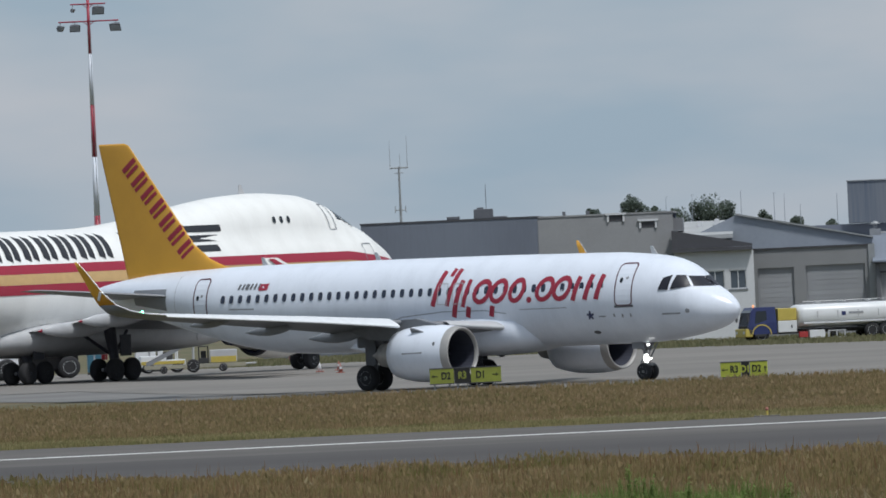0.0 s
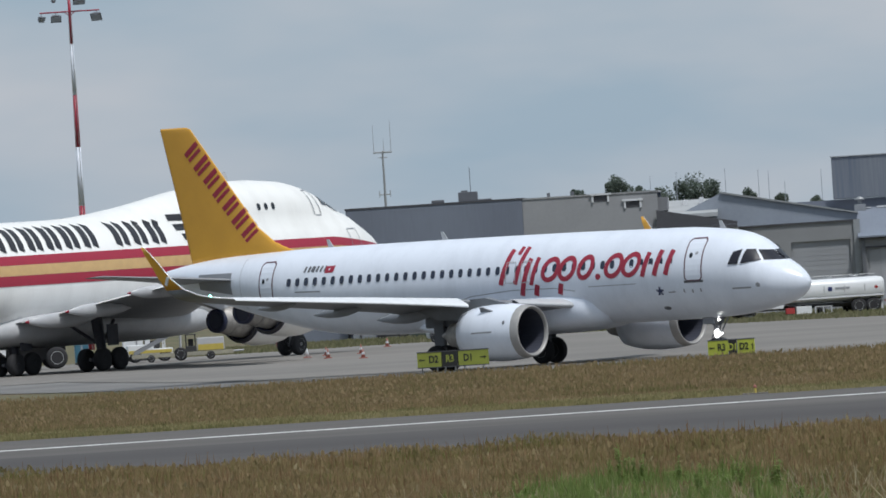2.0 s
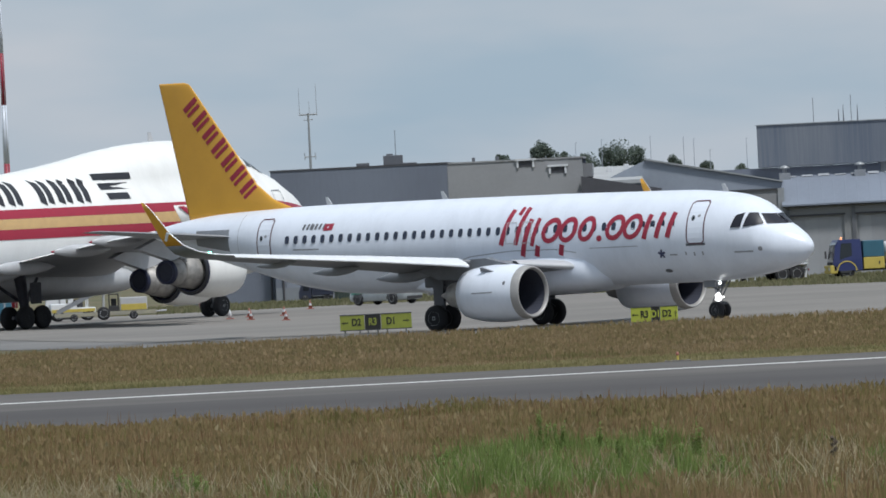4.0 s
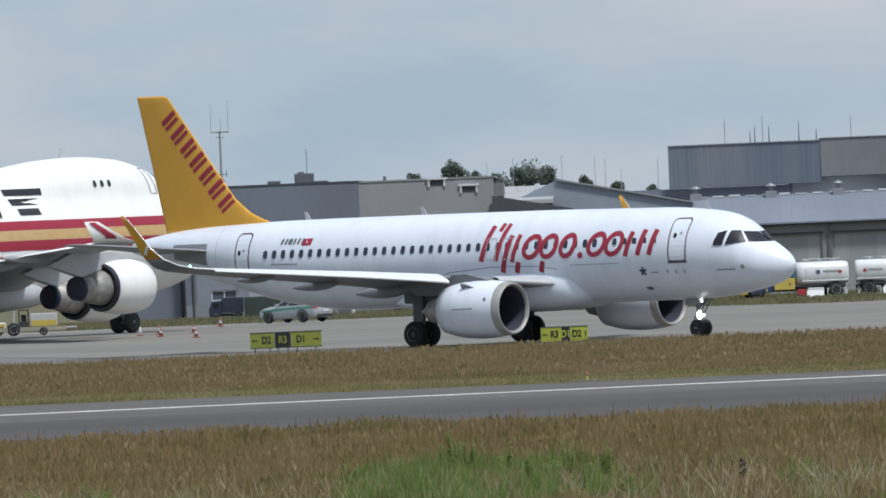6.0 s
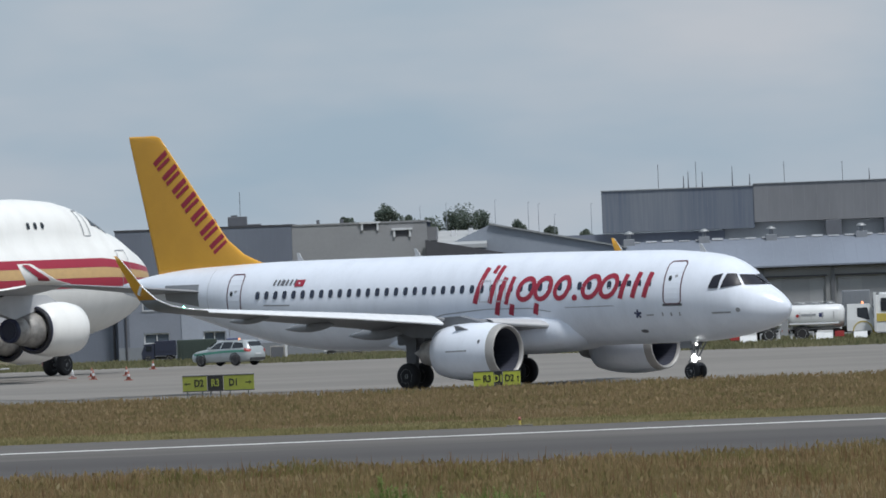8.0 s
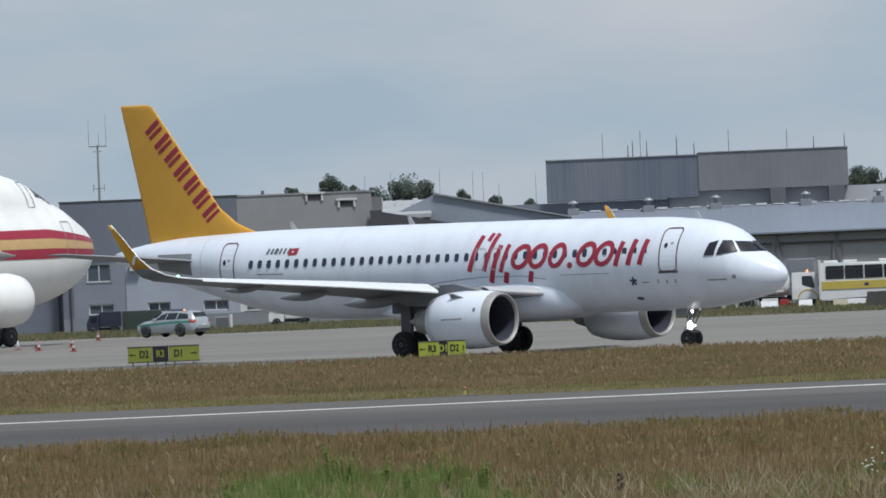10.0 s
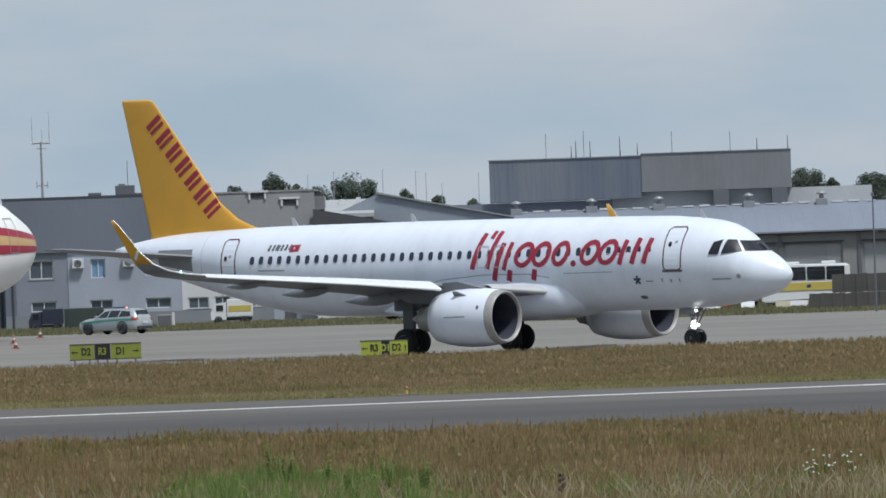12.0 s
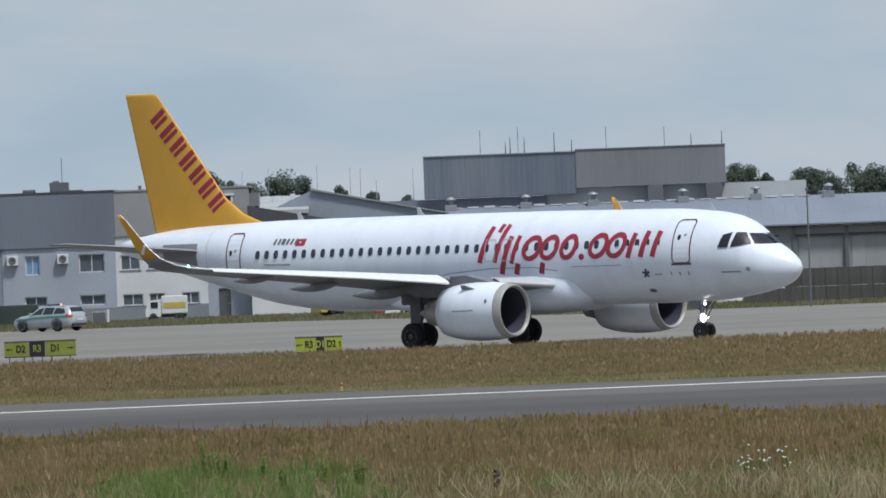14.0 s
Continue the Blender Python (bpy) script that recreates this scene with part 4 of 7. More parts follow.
PLASTER_D = material("grey_plinth", (0.22, 0.235, 0.26), 0.85, scale=0.5, fine=6)
BEIGE = material("warm_grey_render", (0.29, 0.292, 0.302), 0.85, other=(0.245, 0.247, 0.256), scale=0.3, amount=0.7, fine=6)
ROOF = material("blue_grey_roofing", (0.2, 0.225, 0.275), 0.6, other=(0.165, 0.185, 0.225), scale=0.3, amount=0.8, fine=4, stretch=(1, 0.2, 1))
BITUMEN = material("dark_roof_edge", (0.07, 0.07, 0.08), 0.8)
PALE = material("pale_grey_panel", (0.45, 0.46, 0.47), 0.8, other=(0.38, 0.39, 0.4), scale=0.4, amount=0.8, fine=5)
SHUTTER = material("roller_door", (0.31, 0.317, 0.335), 0.6, other=(0.265, 0.272, 0.288), scale=0.6, amount=0.6, per_piece=0.08)
HANGARWALL = material("hangar_wall", (0.235, 0.238, 0.245), 0.8, other=(0.195, 0.198, 0.205), scale=0.4)
# Both pane colours are lifted: the sky's reflection is painted into them.
PANE = material("window_pane", (0.09, 0.11, 0.135), 0.1)
PANE_B = material("sky_painted_pane", (0.18, 0.32, 0.5), 0.15)
GALV = material("galvanised_steel", (0.35, 0.36, 0.37), 0.5, 0.5)


def window_in(parent, x, z, w, h, y, mat=PANE, bars=1, depth=0.12):
    """A framed window in a wall that faces the field, its panes set back in the frame."""
    f = 0.07
    win = piece("window", joined(box(x - w / 2, x + w / 2, y - 0.05, y + 0.04, z, z + f), box(x - w / 2, x + w / 2, y - 0.05, y + 0.04, z + h - f, z + h), box(x - w / 2, x - w / 2 + f, y - 0.05, y + 0.04, z + f, z + h - f), box(x + w / 2 - f, x + w / 2, y - 0.05, y + 0.04, z + f, z + h - f), *[box(x - w / 2 + w * (i + 1) / (bars + 1) - 0.03, x - w / 2 + w * (i + 1) / (bars + 1) + 0.03, y - 0.05, y + 0.04, z + f, z + h - f) for i in range(bars)]), PLASTER_W, parent, "white framed window")
    for i in range(bars + 1):
        x0 = x - w / 2 + w * i / (bars + 1) + (f if i == 0 else 0.03)
        x1 = x - w / 2 + w * (i + 1) / (bars + 1) - (f if i == bars else 0.03)
        piece("pane", box(x0, x1, y + 0.0, y + 0.02, z + f, z + h - f), mat, win)
    piece("sill", box(x - w / 2 - 0.08, x + w / 2 + 0.08, y - 0.16, y + 0.02, z - 0.07, z), PLASTER_D, win)
    return win


def wall_with_openings(x0, x1, z0, z1, y, thick, holes):
    """A wall facing the field with rectangular holes (x0, x1, z0, z1) cut through it."""
    xs = sorted({x0, x1, *[v for h in holes for v in h[:2]]})
    zs = sorted({z0, z1, *[v for h in holes for v in h[2:]]})
    solid = {(i, k) for i in range(len(xs) - 1) for k in range(len(zs) - 1) if not any(h[0] < (xs[i] + xs[i + 1]) / 2 < h[1] and h[2] < (zs[k] + zs[k + 1]) / 2 < h[3] for h in holes)}
    vs, index, fs = [], {}, []

    def corner(i, j, k):
        if (i, j, k) not in index:
            index[i, j, k] = len(vs)
            vs.append((xs[i], y + thick * j, zs[k]))
        return index[i, j, k]

    for i, k in sorted(solid):
        a, b, c, d = ((i, k), (i + 1, k), (i + 1, k + 1), (i, k + 1))
        fs.append(tuple(corner(p, 0, q) for p, q in (a, b, c, d)))
        fs.append(tuple(corner(p, 1, q) for p, q in (d, c, b, a)))
        for (p, q), beside in (((a, b), (i, k - 1)), ((b, c), (i + 1, k)), ((c, d), (i, k + 1)), ((d, a), (i - 1, k))):
            if beside not in solid:
                fs.append((corner(*(p[0], 0, p[1])), corner(p[0], 1, p[1]), corner(q[0], 1, q[1]), corner(q[0], 0, q[1])))
    return vs, fs


def air_unit(parent, x, z, y):
    u = piece("air_conditioner", box(x - 0.35, x + 0.35, y - 0.4, y - 0.05, z, z + 0.6, 0.03), PLASTER_W, parent, "white wall air conditioner")
    piece("fan_grille", turned([(y - 0.41, 0.24), (y - 0.43, 0.2), (y - 0.41, 0.05)], 16, "y"), DARKGREY, u, "", m=Matrix.Translation((x, 0, z + 0.3)))


def office_block():
    b = thing("office_building", "two-storey office block with dark blue-grey upper cladding and pale walls", "building")
    Y = 825.0
    wins_u = ((-29.2, 3.15, 1.5, 1.15, PANE), (-25.65, 3.1, 0.9, 1.2, PANE_B), (-21.95, 3.15, 1.6, 1.15, PANE))
    wins_l = ((-29.1, 1.1, 1.6, 0.65, PANE), (-25.5, 1.1, 1.4, 0.65, PANE), (-21.95, 1.1, 1.6, 0.65, PANE))
    holes = [(x - w / 2, x + w / 2, z, z + h) for x, z, w, h, _ in wins_u + wins_l]
    shade_wall = piece("wall", wall_with_openings(-30.8, -27.55, 0.9, 4.75, Y, 0.35, [h for h in holes if h[1] < -27.6]), PLASTER_SHADE, b, "blue-grey rendered wall in a painted shade tone")
    wall = piece("wall", wall_with_openings(-27.546, -20.45, 0.9, 4.75, Y - 0.05, 0.4, [h for h in holes if h[0] > -27.5]), PLASTER, b, "pale blue-grey rendered wall")
    piece("corner_wall", box(-31.5, -30.804, Y - 0.02, Y + 0.3, 0.904, 4.76), CLAD, b, "dark blue-grey corner wall")
    piece("plinth", box(-31.5, -20.45, Y - 0.05, Y + 0.3, -0.05, 0.9), PLASTER_D, b, "dark grey plinth")
    for x, z, w, h, mat in wins_u + wins_l:
        window_in(shade_wall if x < -27.6 else wall, x, z, w, h, Y + 0.13, mat)
    clad = piece("upper_wall", box(-31.5, -20.45, Y - 0.18, Y + 0.3, 4.78, 8.15), CLAD, b, "dark blue-grey ribbed cladding")
    for i in range(9):
        piece("cladding_joint", box(0, 0.02, -0.01, 0, 4.8, 8.12), CLAD, clad, m=Matrix.Translation((-31.2 + 1.22 * i, Y - 0.18, 0)))
    piece("side_wall", box(-31.5, -31.15, Y + 0.35, Y + 16, -0.05, 8.15), CLAD, b, "grey side wall")
    piece("back_wall", box(-31.5, -12, Y + 15.7, Y + 16, -0.05, 8.1), CLAD, b)
    piece("roof", box(-31.55, -20.4, Y - 0.22, Y + 16, 8.152, 8.25), BITUMEN, b, "dark flat roof edge")
    piece("drainpipe", tube((-31.0, Y - 0.1, 0), (-31.0, Y - 0.1, 4.75), 0.06), BITUMEN, b, "dark drainpipe")
    for x in (-26.9, -23.75):
        air_unit(b, x, 3.75, Y)
    unit = piece("roof_unit", joined(box(-24.5, -23.3, Y + 3, Y + 4.2, 8.25, 8.85, 0.04), box(-24.3, -23.9, Y + 3.2, Y + 3.8, 8.85, 8.95)), DARKGREY, b, "dark rooftop ventilation unit")
    piece("roof_unit", box(-26.2, -25.4, Y + 3, Y + 3.8, 8.25, 8.45, 0.04), DARKGREY, b)
    piece("roof_pipe", tube((-22.4, Y + 3, 8.3), (-23.3, Y + 3, 8.3), 0.06), DARKGREY, b)
    piece("roof_rod", tube((-23.7, Y + 3, 8.8), (-23.7, Y + 3, 10.4), 0.02), DARKGREY, b)
    low = piece("low_wing_wall", box(-38.0, -31.504, Y + 1.0, Y + 12, -0.05, 5.2), CLAD, b, "dark blue-grey low side wing")
    piece("low_wing_roof", box(-38.1, -31.506, Y + 0.9, Y + 12.1, 5.204, 5.3), BITUMEN, low)
    piece("drainpipe", tube((-31.8, Y + 0.9, 0), (-31.8, Y + 0.9, 5.2), 0.07), BITUMEN, low, "dark drainpipe")
    # the lighter wing
    w2 = ((-19.55, 3.2, 1.2, 0.95), (-17.9, 3.2, 1.2, 0.95), (-16.0, 3.2, 1.1, 0.95))
    w3 = ((-19.45, 0.98, 1.3, 0.72), (-17.95, 0.98, 1.0, 0.72), (-15.85, 0.98, 1.1, 0.72))
    holes = [(x - w / 2, x + w / 2, z, z + h) for x, z, w, h in w2 + w3] + [(-14.1, -13.35, -0.05, 1.85)]
    wall = piece("wall", wall_with_openings(-20.45, -14.75, 0.94, 5.3, Y, 0.3, [h for h in holes if h[0] > -21 and h[1] < -14.5]), PLASTER_W, b, "white rendered wall")
    for x, z, w, h in w2 + w3:
        window_in(wall, x, z, w, h, Y + 0.12)
    piece("plinth", box(-20.45, -14.75, Y - 0.04, Y + 0.3, -0.05, 0.94), PLASTER_D, b)
    wall = piece("wall", wall_with_openings(-14.75, -12.0, -0.05, 5.3, Y + 0.02, 0.3, [(-14.1, -13.35, -0.05, 1.85)]), PLASTER, b, "pale grey wall")
    d = piece("door", box(-14.08, -13.37, Y + 0.12, Y + 0.17, -0.05, 1.84), DARKGREY, wall, "dark grey door")
    piece("door_handle", box(-13.5, -13.45, Y + 0.06, Y + 0.12, 0.85, 0.98), GALV, d)
    piece("upper_wall", box(-20.44, -12.0, Y - 0.1, Y + 0.3, 5.32, 8.1), BEIGE, b, "warm grey upper wall")
    piece("roof", box(-20.39, -11.95, Y - 0.15, Y + 16, 8.102, 8.2), BEIGE, b, "flat roof")
    for x0, x1, z in ((-16.2, -14.9, 8.22), (-14.2, -12.9, 7.75)):
        hood = piece("roof_hood", joined(box(x0, x1, Y - 0.24, Y + 2, z - 0.12, z), box(x0 + 0.1, x0 + 0.22, Y - 0.2, Y + 1.8, z - 0.55, z - 0.12), box(x1 - 0.22, x1 - 0.1, Y - 0.2, Y + 1.8, z - 0.55, z - 0.12)), PLASTER_W, b, "white roof hood over a dark opening")
        piece("opening", box(x0 + 0.24, x1 - 0.24, Y - 0.12, Y + 1.7, z - 0.52, z - 0.13), BITUMEN, hood)
    for x in (-18.9, -17.4):
        piece("roof_post", box(x, x + 0.2, Y + 1, Y + 1.2, 8.2, 8.45), DARKGREY, b)


def annex():
    a = thing("annex_building", "low white annex with framed windows and a dark sloping roof edge", "building")
    Y = 823.5
    piece("wall", joined(wall_with_openings(-12.0, -7.06, -0.05, 5.55, Y, 0.3, [(-11.7, -10.8, 3.15, 4.35), (-10.1, -8.9, 3.15, 4.35), (-8.6, -7.55, 3.15, 4.35)])), PLASTER_W, a, "off-white wall")
    for x, w in ((-11.25, 0.9), (-9.5, 1.2), (-8.07, 1.05)):
        window_in(a, x, 3.15, w, 1.2, Y + 0.1)
    piece("canopy", box(-12.1, -7.1, Y - 0.5, Y + 0.4, 5.56, 5.78), BITUMEN, a, "dark canopy edge")
    piece("lower_roof", loft([[(-12.1, y, 5.8), (-7.1, y, 5.8), (-7.1, y, 5.95), (-12.1, y, 6.95)] for y in (Y - 0.2, Y + 1.2)]), BITUMEN, a, "dark sloping gable edge")
    piece("upper_roof", loft([[(-12.05, y, z - 0.25), (-8.3, y, z - 0.25), (-8.3, y, z), (-12.05, y, z)] for y, z in ((Y + 1.25, 6.6), (Y + 14, 7.5))]), material("pale_roof_felt", (0.4, 0.41, 0.42), 0.8, other=(0.32, 0.33, 0.335), scale=0.5, amount=0.8, fine=5), a, "pale pitched roof")
    for x, w, h in ((-11.9, 0.5, 0.5), (-10.6, 0.35, 0.3), (-9.5, 0.3, 0.4)):
        piece("roof_vent", box(x, x + w, Y + 9, Y + 9.6, 6.9, 7.2 + h, 0.03), PLASTER_W, a, "pale roof vent")
    piece("penthouse", box(-13.0, -11.4, Y + 1.8, Y + 8, 6.9, 7.75), CLAD_C, a)


def gable_hangar():
    g = thing("gable_hangar", "grey hangar with a blue-grey gable and two roller doors", "building")
    Y = 825.5
    holes = [(-6.85, -4.6, -0.05, 4.35), (-3.85, -0.15, -0.05, 4.4)]
    piece("wall", wall_with_openings(-7.1, 0.35, -0.05, 5.6, Y, 0.35, holes), HANGARWALL, g, "grey hangar wall")
    for x0, x1, _, z1 in holes:
        door = piece("roller_door", box(x0 - 0.02, x1 + 0.02, Y + 0.2, Y + 0.26, -0.05, z1 + 0.02), SHUTTER, g, "pale grey roller door")
        n = 14
        for i in range(n):
            piece("door_slat", box(x0 + 0.08, x1 - 0.08, Y + 0.165, Y + 0.2, 0.0, z1 / n - 0.015), SHUTTER, door, m=Matrix.Translation((0, 0, i * z1 / n + 0.02)))
    piece("gable", loft([[(-11.9, y, 6.1), (-7.1, y, 5.61), (0.35, y, 5.61), (0.4, y, 5.95), (-8.1, y, 7.75)] for y in (Y + 1.6, Y + 18)]), material("pale_blue_sheet", (0.27, 0.3, 0.35), 0.6, other=(0.225, 0.25, 0.295), scale=0.4, amount=0.8, fine=5), g, "blue-grey sheet gable and roof")
    piece("gable_trim", loft([[(a, y, b) for a, b in ((-8.1, 7.75), (0.45, 5.97), (0.45, 6.07), (-8.1, 7.86))] for y in (Y + 1.4, Y + 18.1)]), GALV, g, "thin metal verge trim")
    piece("soffit", box(-7.1, 0.35, Y - 0.1, Y + 1.6, 5.52, 5.605), BITUMEN, g)
    piece("end_post", box(0.1, 0.5, Y - 0.12, Y + 0.1, -0.05, 5.6), GALV, g, "grey corner post")


def long_hangar():
    g = thing("long_hangar", "long grey hangar with sliding doors and a blue-grey pitched roof", "building")
    Y = 824.5
    doors = ((0.85, 4.15), (4.95, 8.35), (9.0, 12.75), (13.4, 16.65), (17.15, 20.85), (22.1, 25.05), (25.4, 28.95), (29.6, 33.2), (33.8, 37.5))
    piece("wall", wall_with_openings(0.5, 41, -0.05, 4.35, Y, 0.4, [(a, b, -0.05, 3.75) for a, b in doors]), HANGARWALL, g, "grey hangar wall")
    for a, b in doors:
        d = piece("sliding_door", box(a - 0.02, b + 0.02, Y + 0.22, Y + 0.3, -0.05, 3.77), SHUTTER, g, "pale grey sliding door")
        for i in range(4):
            x = a + 0.1 + (b - a - 0.2) * i / 4
            piece("door_panel", box(0, (b - a - 0.2) / 4 - 0.012, 0, 0.03, 0.0, 3.66), SHUTTER, d, m=Matrix.Translation((x, Y + 0.19, 0)))
        piece("door_rail", box(a - 0.1, b + 0.1, Y - 0.05, Y, 3.76, 3.86), BITUMEN, d, "dark door rail")
        piece("post", box(a - 0.3, a - 0.08, Y - 0.1, Y, -0.05, 4.3), DARKGREY, g, "dark door post")
    # Eave board in near-black: the shadow below the roof edge is painted on.
    piece("fascia", box(0.4, 41.1, Y - 0.35, Y + 0.2, 4.37, 4.5), BITUMEN, g, "eave painted dark for the shadow under it")
    roof = piece("roof", loft([[(x, Y - 0.5, 4.52), (x, Y + 12, 6.3), (x, Y + 24, 4.6), (x, Y + 24, 4.45), (x, Y - 0.5, 4.42)] for x in (0.35, 20, 41.2)]), ROOF, g, "blue-grey pitched roof")
    for i in range(54):
        piece("roof_seam", ([(-0.03, Y - 0.5, 4.525), (0.03, Y - 0.5, 4.525), (0.03, Y + 11.9, 6.29), (-0.03, Y + 11.9, 6.29), (0, Y - 0.5, 4.531), (0, Y + 11.9, 6.297)], [(0, 4, 5, 3), (4, 1, 2, 5), (0, 1, 4)]), ROOF, roof, m=Matrix.Translation((0.6 + 0.75 * i, 0, 0)))
    for x in (0.6, 5.35, 9.6, 15.3, 19.9, 24.5):
        v = piece("roof_vent", joined(box(x - 0.36, x + 0.36, Y + 10.6, Y + 11.3, 5.9, 6.52, 0.03), tube((x, Y + 11, 6.5), (x, Y + 11, 6.8), 0.14, 0.14, 12)), FAIRING, g, "grey roof ventilator")
        piece("vent_cap", turned([(6.78, 0.1), (6.8, 0.34), (6.9, 0.3), (7.02, 0.06)], 14, "z"), GALV, v, "round cap", True, Matrix.Translation((x, Y + 11, 0)))
    for i in range(22):
        x = 0.6 + 1.05 * i + noise.noise((i, 2, 1)) * 0.4
        piece("ridge_flashing", box(x, x + 0.7 + noise.noise((i, 5, 1)) * 0.3, Y + 11.4, Y + 11.8, 6.26, 6.33 + 0.03 * (i % 3)), PLASTER_W, g, "pale ridge flashing" if i == 0 else "")
    piece("side_wall", box(40.6, 41, Y + 0.4, Y + 24, -0.05, 4.4), HANGARWALL, g)


def tall_block():
    g = thing("windowless_hall", "tall windowless hall with dark weathered and pale grey cladding", "building")
    Y = 838.0
    dark = piece("dark_wall", box(-1.05, 8.6, Y, Y + 22, 6.95, 9.6), CLAD_B, g, "weathered dark blue-grey cladding")
    pale = piece("pale_wall", box(8.604, 18.1, Y - 0.05, Y + 22, 7.3, 9.72), CLAD_C, g, "pale grey panel cladding")
    for i in range(31):
        piece("cladding_rib", box(-0.02, 0.02, -0.008, 0, 6.97, 9.58), CLAD_B, dark, m=Matrix.Translation((-0.95 + 0.315 * i, Y, 0)))
    for i in range(12):
        piece("cladding_joint", box(-0.012, 0.012, -0.012, 0, 7.33, 9.7), HANGARWALL, pale, m=Matrix.Translation((8.7 + 0.78 * i, Y - 0.05, 0)))
    piece("parapet", box(-1.1, 8.6, Y - 0.08, Y + 0.2, 9.602, 9.66), GALV, g)
    piece("parapet", box(8.61, 18.15, Y - 0.12, Y + 0.2, 9.722, 9.77), GALV, g)
    piece("base_wall", box(-4.2, 6.7, Y + 0.6, Y + 22, -0.05, 6.9), CLAD, g, "dark lower wall")
    piece("base_wall", box(6.704, 23.2, Y + 0.8, Y + 22, -0.05, 7.28), PALE, g, "off-white lower wall")
    # Dark support blocks that carry the raised upper hall.
    for x in (13.6, 17.3):
        piece("hall_support", box(x - 0.5, x + 0.5, Y - 0.6, Y + 0.7, 6.0, 7.28, 0.03), DARKGREY, g, "dark support block under the hall")
    for x, h in ((4.2, 0.6), (4.5, 0.9), (5.4, 0.85), (7.3, 1.1), (8.4, 0.6), (16.0, 0.7), (17.95, 0.8), (5.0, 1.5), (10.6, 1.3), (2.6, 1.4), (14.3, 1.2)):
        piece("roof_antenna", tube((x, Y + 1, 9.5), (x, Y + 1, 9.8 + h), 0.05 if h < 1.15 else 0.02, 0.02, 6), DARKGREY, g, "thin roof antenna" if x == 4.2 else "")


office_block()
annex()
gable_hangar()
long_hangar()
tall_block()


def light_mast():
    m = thing("floodlight_mast", "tall red and white banded floodlight mast", "light mast", pose(-52.3, 900, 0))
    edges = [0, 3.3, 6.5, 9.85, 13.85, 17.4, 20.9, 24.6]
    for i, (a, b) in enumerate(zip(edges, edges[1:])):
        r0, r1 = 0.28 - 0.0075 * a, 0.28 - 0.0075 * b
        piece("mast_section", turned([(a, r0), (b, r1)], 16, "z"), RED if i % 2 == 0 else WHITE, m, "red painted section" if i % 2 == 0 else "white painted section", True)
    for z, w, lamps in ((23.12, 2.05, ((-1.95, 55, 0.8), (-0.95, 10, 1.0), (1.85, -15, 1.1))), (24.3, 1.2, ((-1.05, 60, 0.5), (0.68, 10, 1.15)))):
        arm = piece("cross_arm", joined(tube((-w, 0, z), (w, 0, z), 0.05), tube((0, -0.8, z), (0, 0.8, z), 0.05), tube((-0.4, 0, z), (0, 0, z - 0.3), 0.025), tube((0.4, 0, z), (0, 0, z - 0.3), 0.025)), RED, m, "dark red cross arm")
        for x, turn, k in lamps:
            lamp = piece("floodlight", moved(loft([[(a, -0.16 * k, b) for a, b in ((-0.36 * k, -0.28 * k), (0.36 * k, -0.28 * k), (0.36 * k, 0.22 * k), (-0.36 * k, 0.22 * k))], [(a, 0.2 * k, b) for a, b in ((-0.2 * k, -0.16 * k), (0.2 * k, -0.16 * k), (0.2 * k, 0.12 * k), (-0.2 * k, 0.12 * k))]]), pose(x, -0.15, z - 0.38, 30, 0, turn)), DARKGREY, arm, "dark floodlight housing")
            piece("lamp_glass", moved(box(-0.3 * k, 0.3 * k, -0.17 * k - 0.01, -0.16 * k, -0.22 * k, 0.16 * k), pose(x, -0.15, z - 0.38, 30, 0, turn)), PLASTER, lamp, "pale lamp glass")
            piece("bracket", tube((x, 0, z), (x, -0.12, z - 0.25), 0.03, n=6), DARKGREY, lamp)
    piece("ladder", joined(tube((0.14, -0.3, 0), (0.07, -0.14, 23), 0.015), tube((-0.14, -0.3, 0), (-0.07, -0.14, 23), 0.015)), GALV, m)


def radio_mast():
    m = thing("antenna_mast", "slim grey radio mast with a small platform", "radio mast", pose(-35.1, 1000, 0))
    piece("pole", tube((0, 0, 0), (0, 0, 13.0), 0.16, 0.07, 10), GALV, m, "grey pole")
    piece("platform", joined(tube((-0.7, 0, 12.9), (0.7, 0, 12.9), 0.06), tube((0, -0.6, 12.9), (0, 0.6, 12.9), 0.06), tube((-0.35, 0, 12.5), (0.35, 0, 12.5), 0.03)), GALV, m, "cross arm")
    for x, h in ((-0.65, 15.0), (0.65, 15.3), (0.1, 13.9)):
        piece("whip_antenna", tube((x, 0, 12.9), (x, 0, h), 0.025, 0.012, 6), GALV, m, "thin whip antenna")
    piece("bracket", joined(tube((-0.45, 0, 9.7), (0.45, 0, 9.7), 0.04), tube((-0.4, 0, 9.5), (-0.4, 0, 10.0), 0.03), tube((0.4, 0, 9.5), (0.4, 0, 10.0), 0.03)), GALV, m)


def slim_pole():
    m = thing("camera_pole", "thin dark pole with a small lamp head", "pole", pose(20.4, 737, 0))
    piece("pole", tube((0, 0, 0), (0, 0, 6.5), 0.06, 0.04, 8), DARKGREY, m)
    piece("head", box(-0.09, 0.09, -0.12, 0.12, 6.45, 6.65, 0.02), DARKGREY, m)


light_mast()
radio_mast()
slim_pole()


def street_pole(x, top):
    m = thing("lamp_pole", "thin pale lamp pole far behind the hangars", "pole", pose(x, 1040, 0), group="far lamp poles")
    piece("pole", tube((0, 0, 0), (0, 0, top), 0.06, 0.018, 8), PLASTER, m)
    piece("arm", tube((0, 0, top - 0.02), (0.12, 0, top), 0.015, n=6), PLASTER, m)


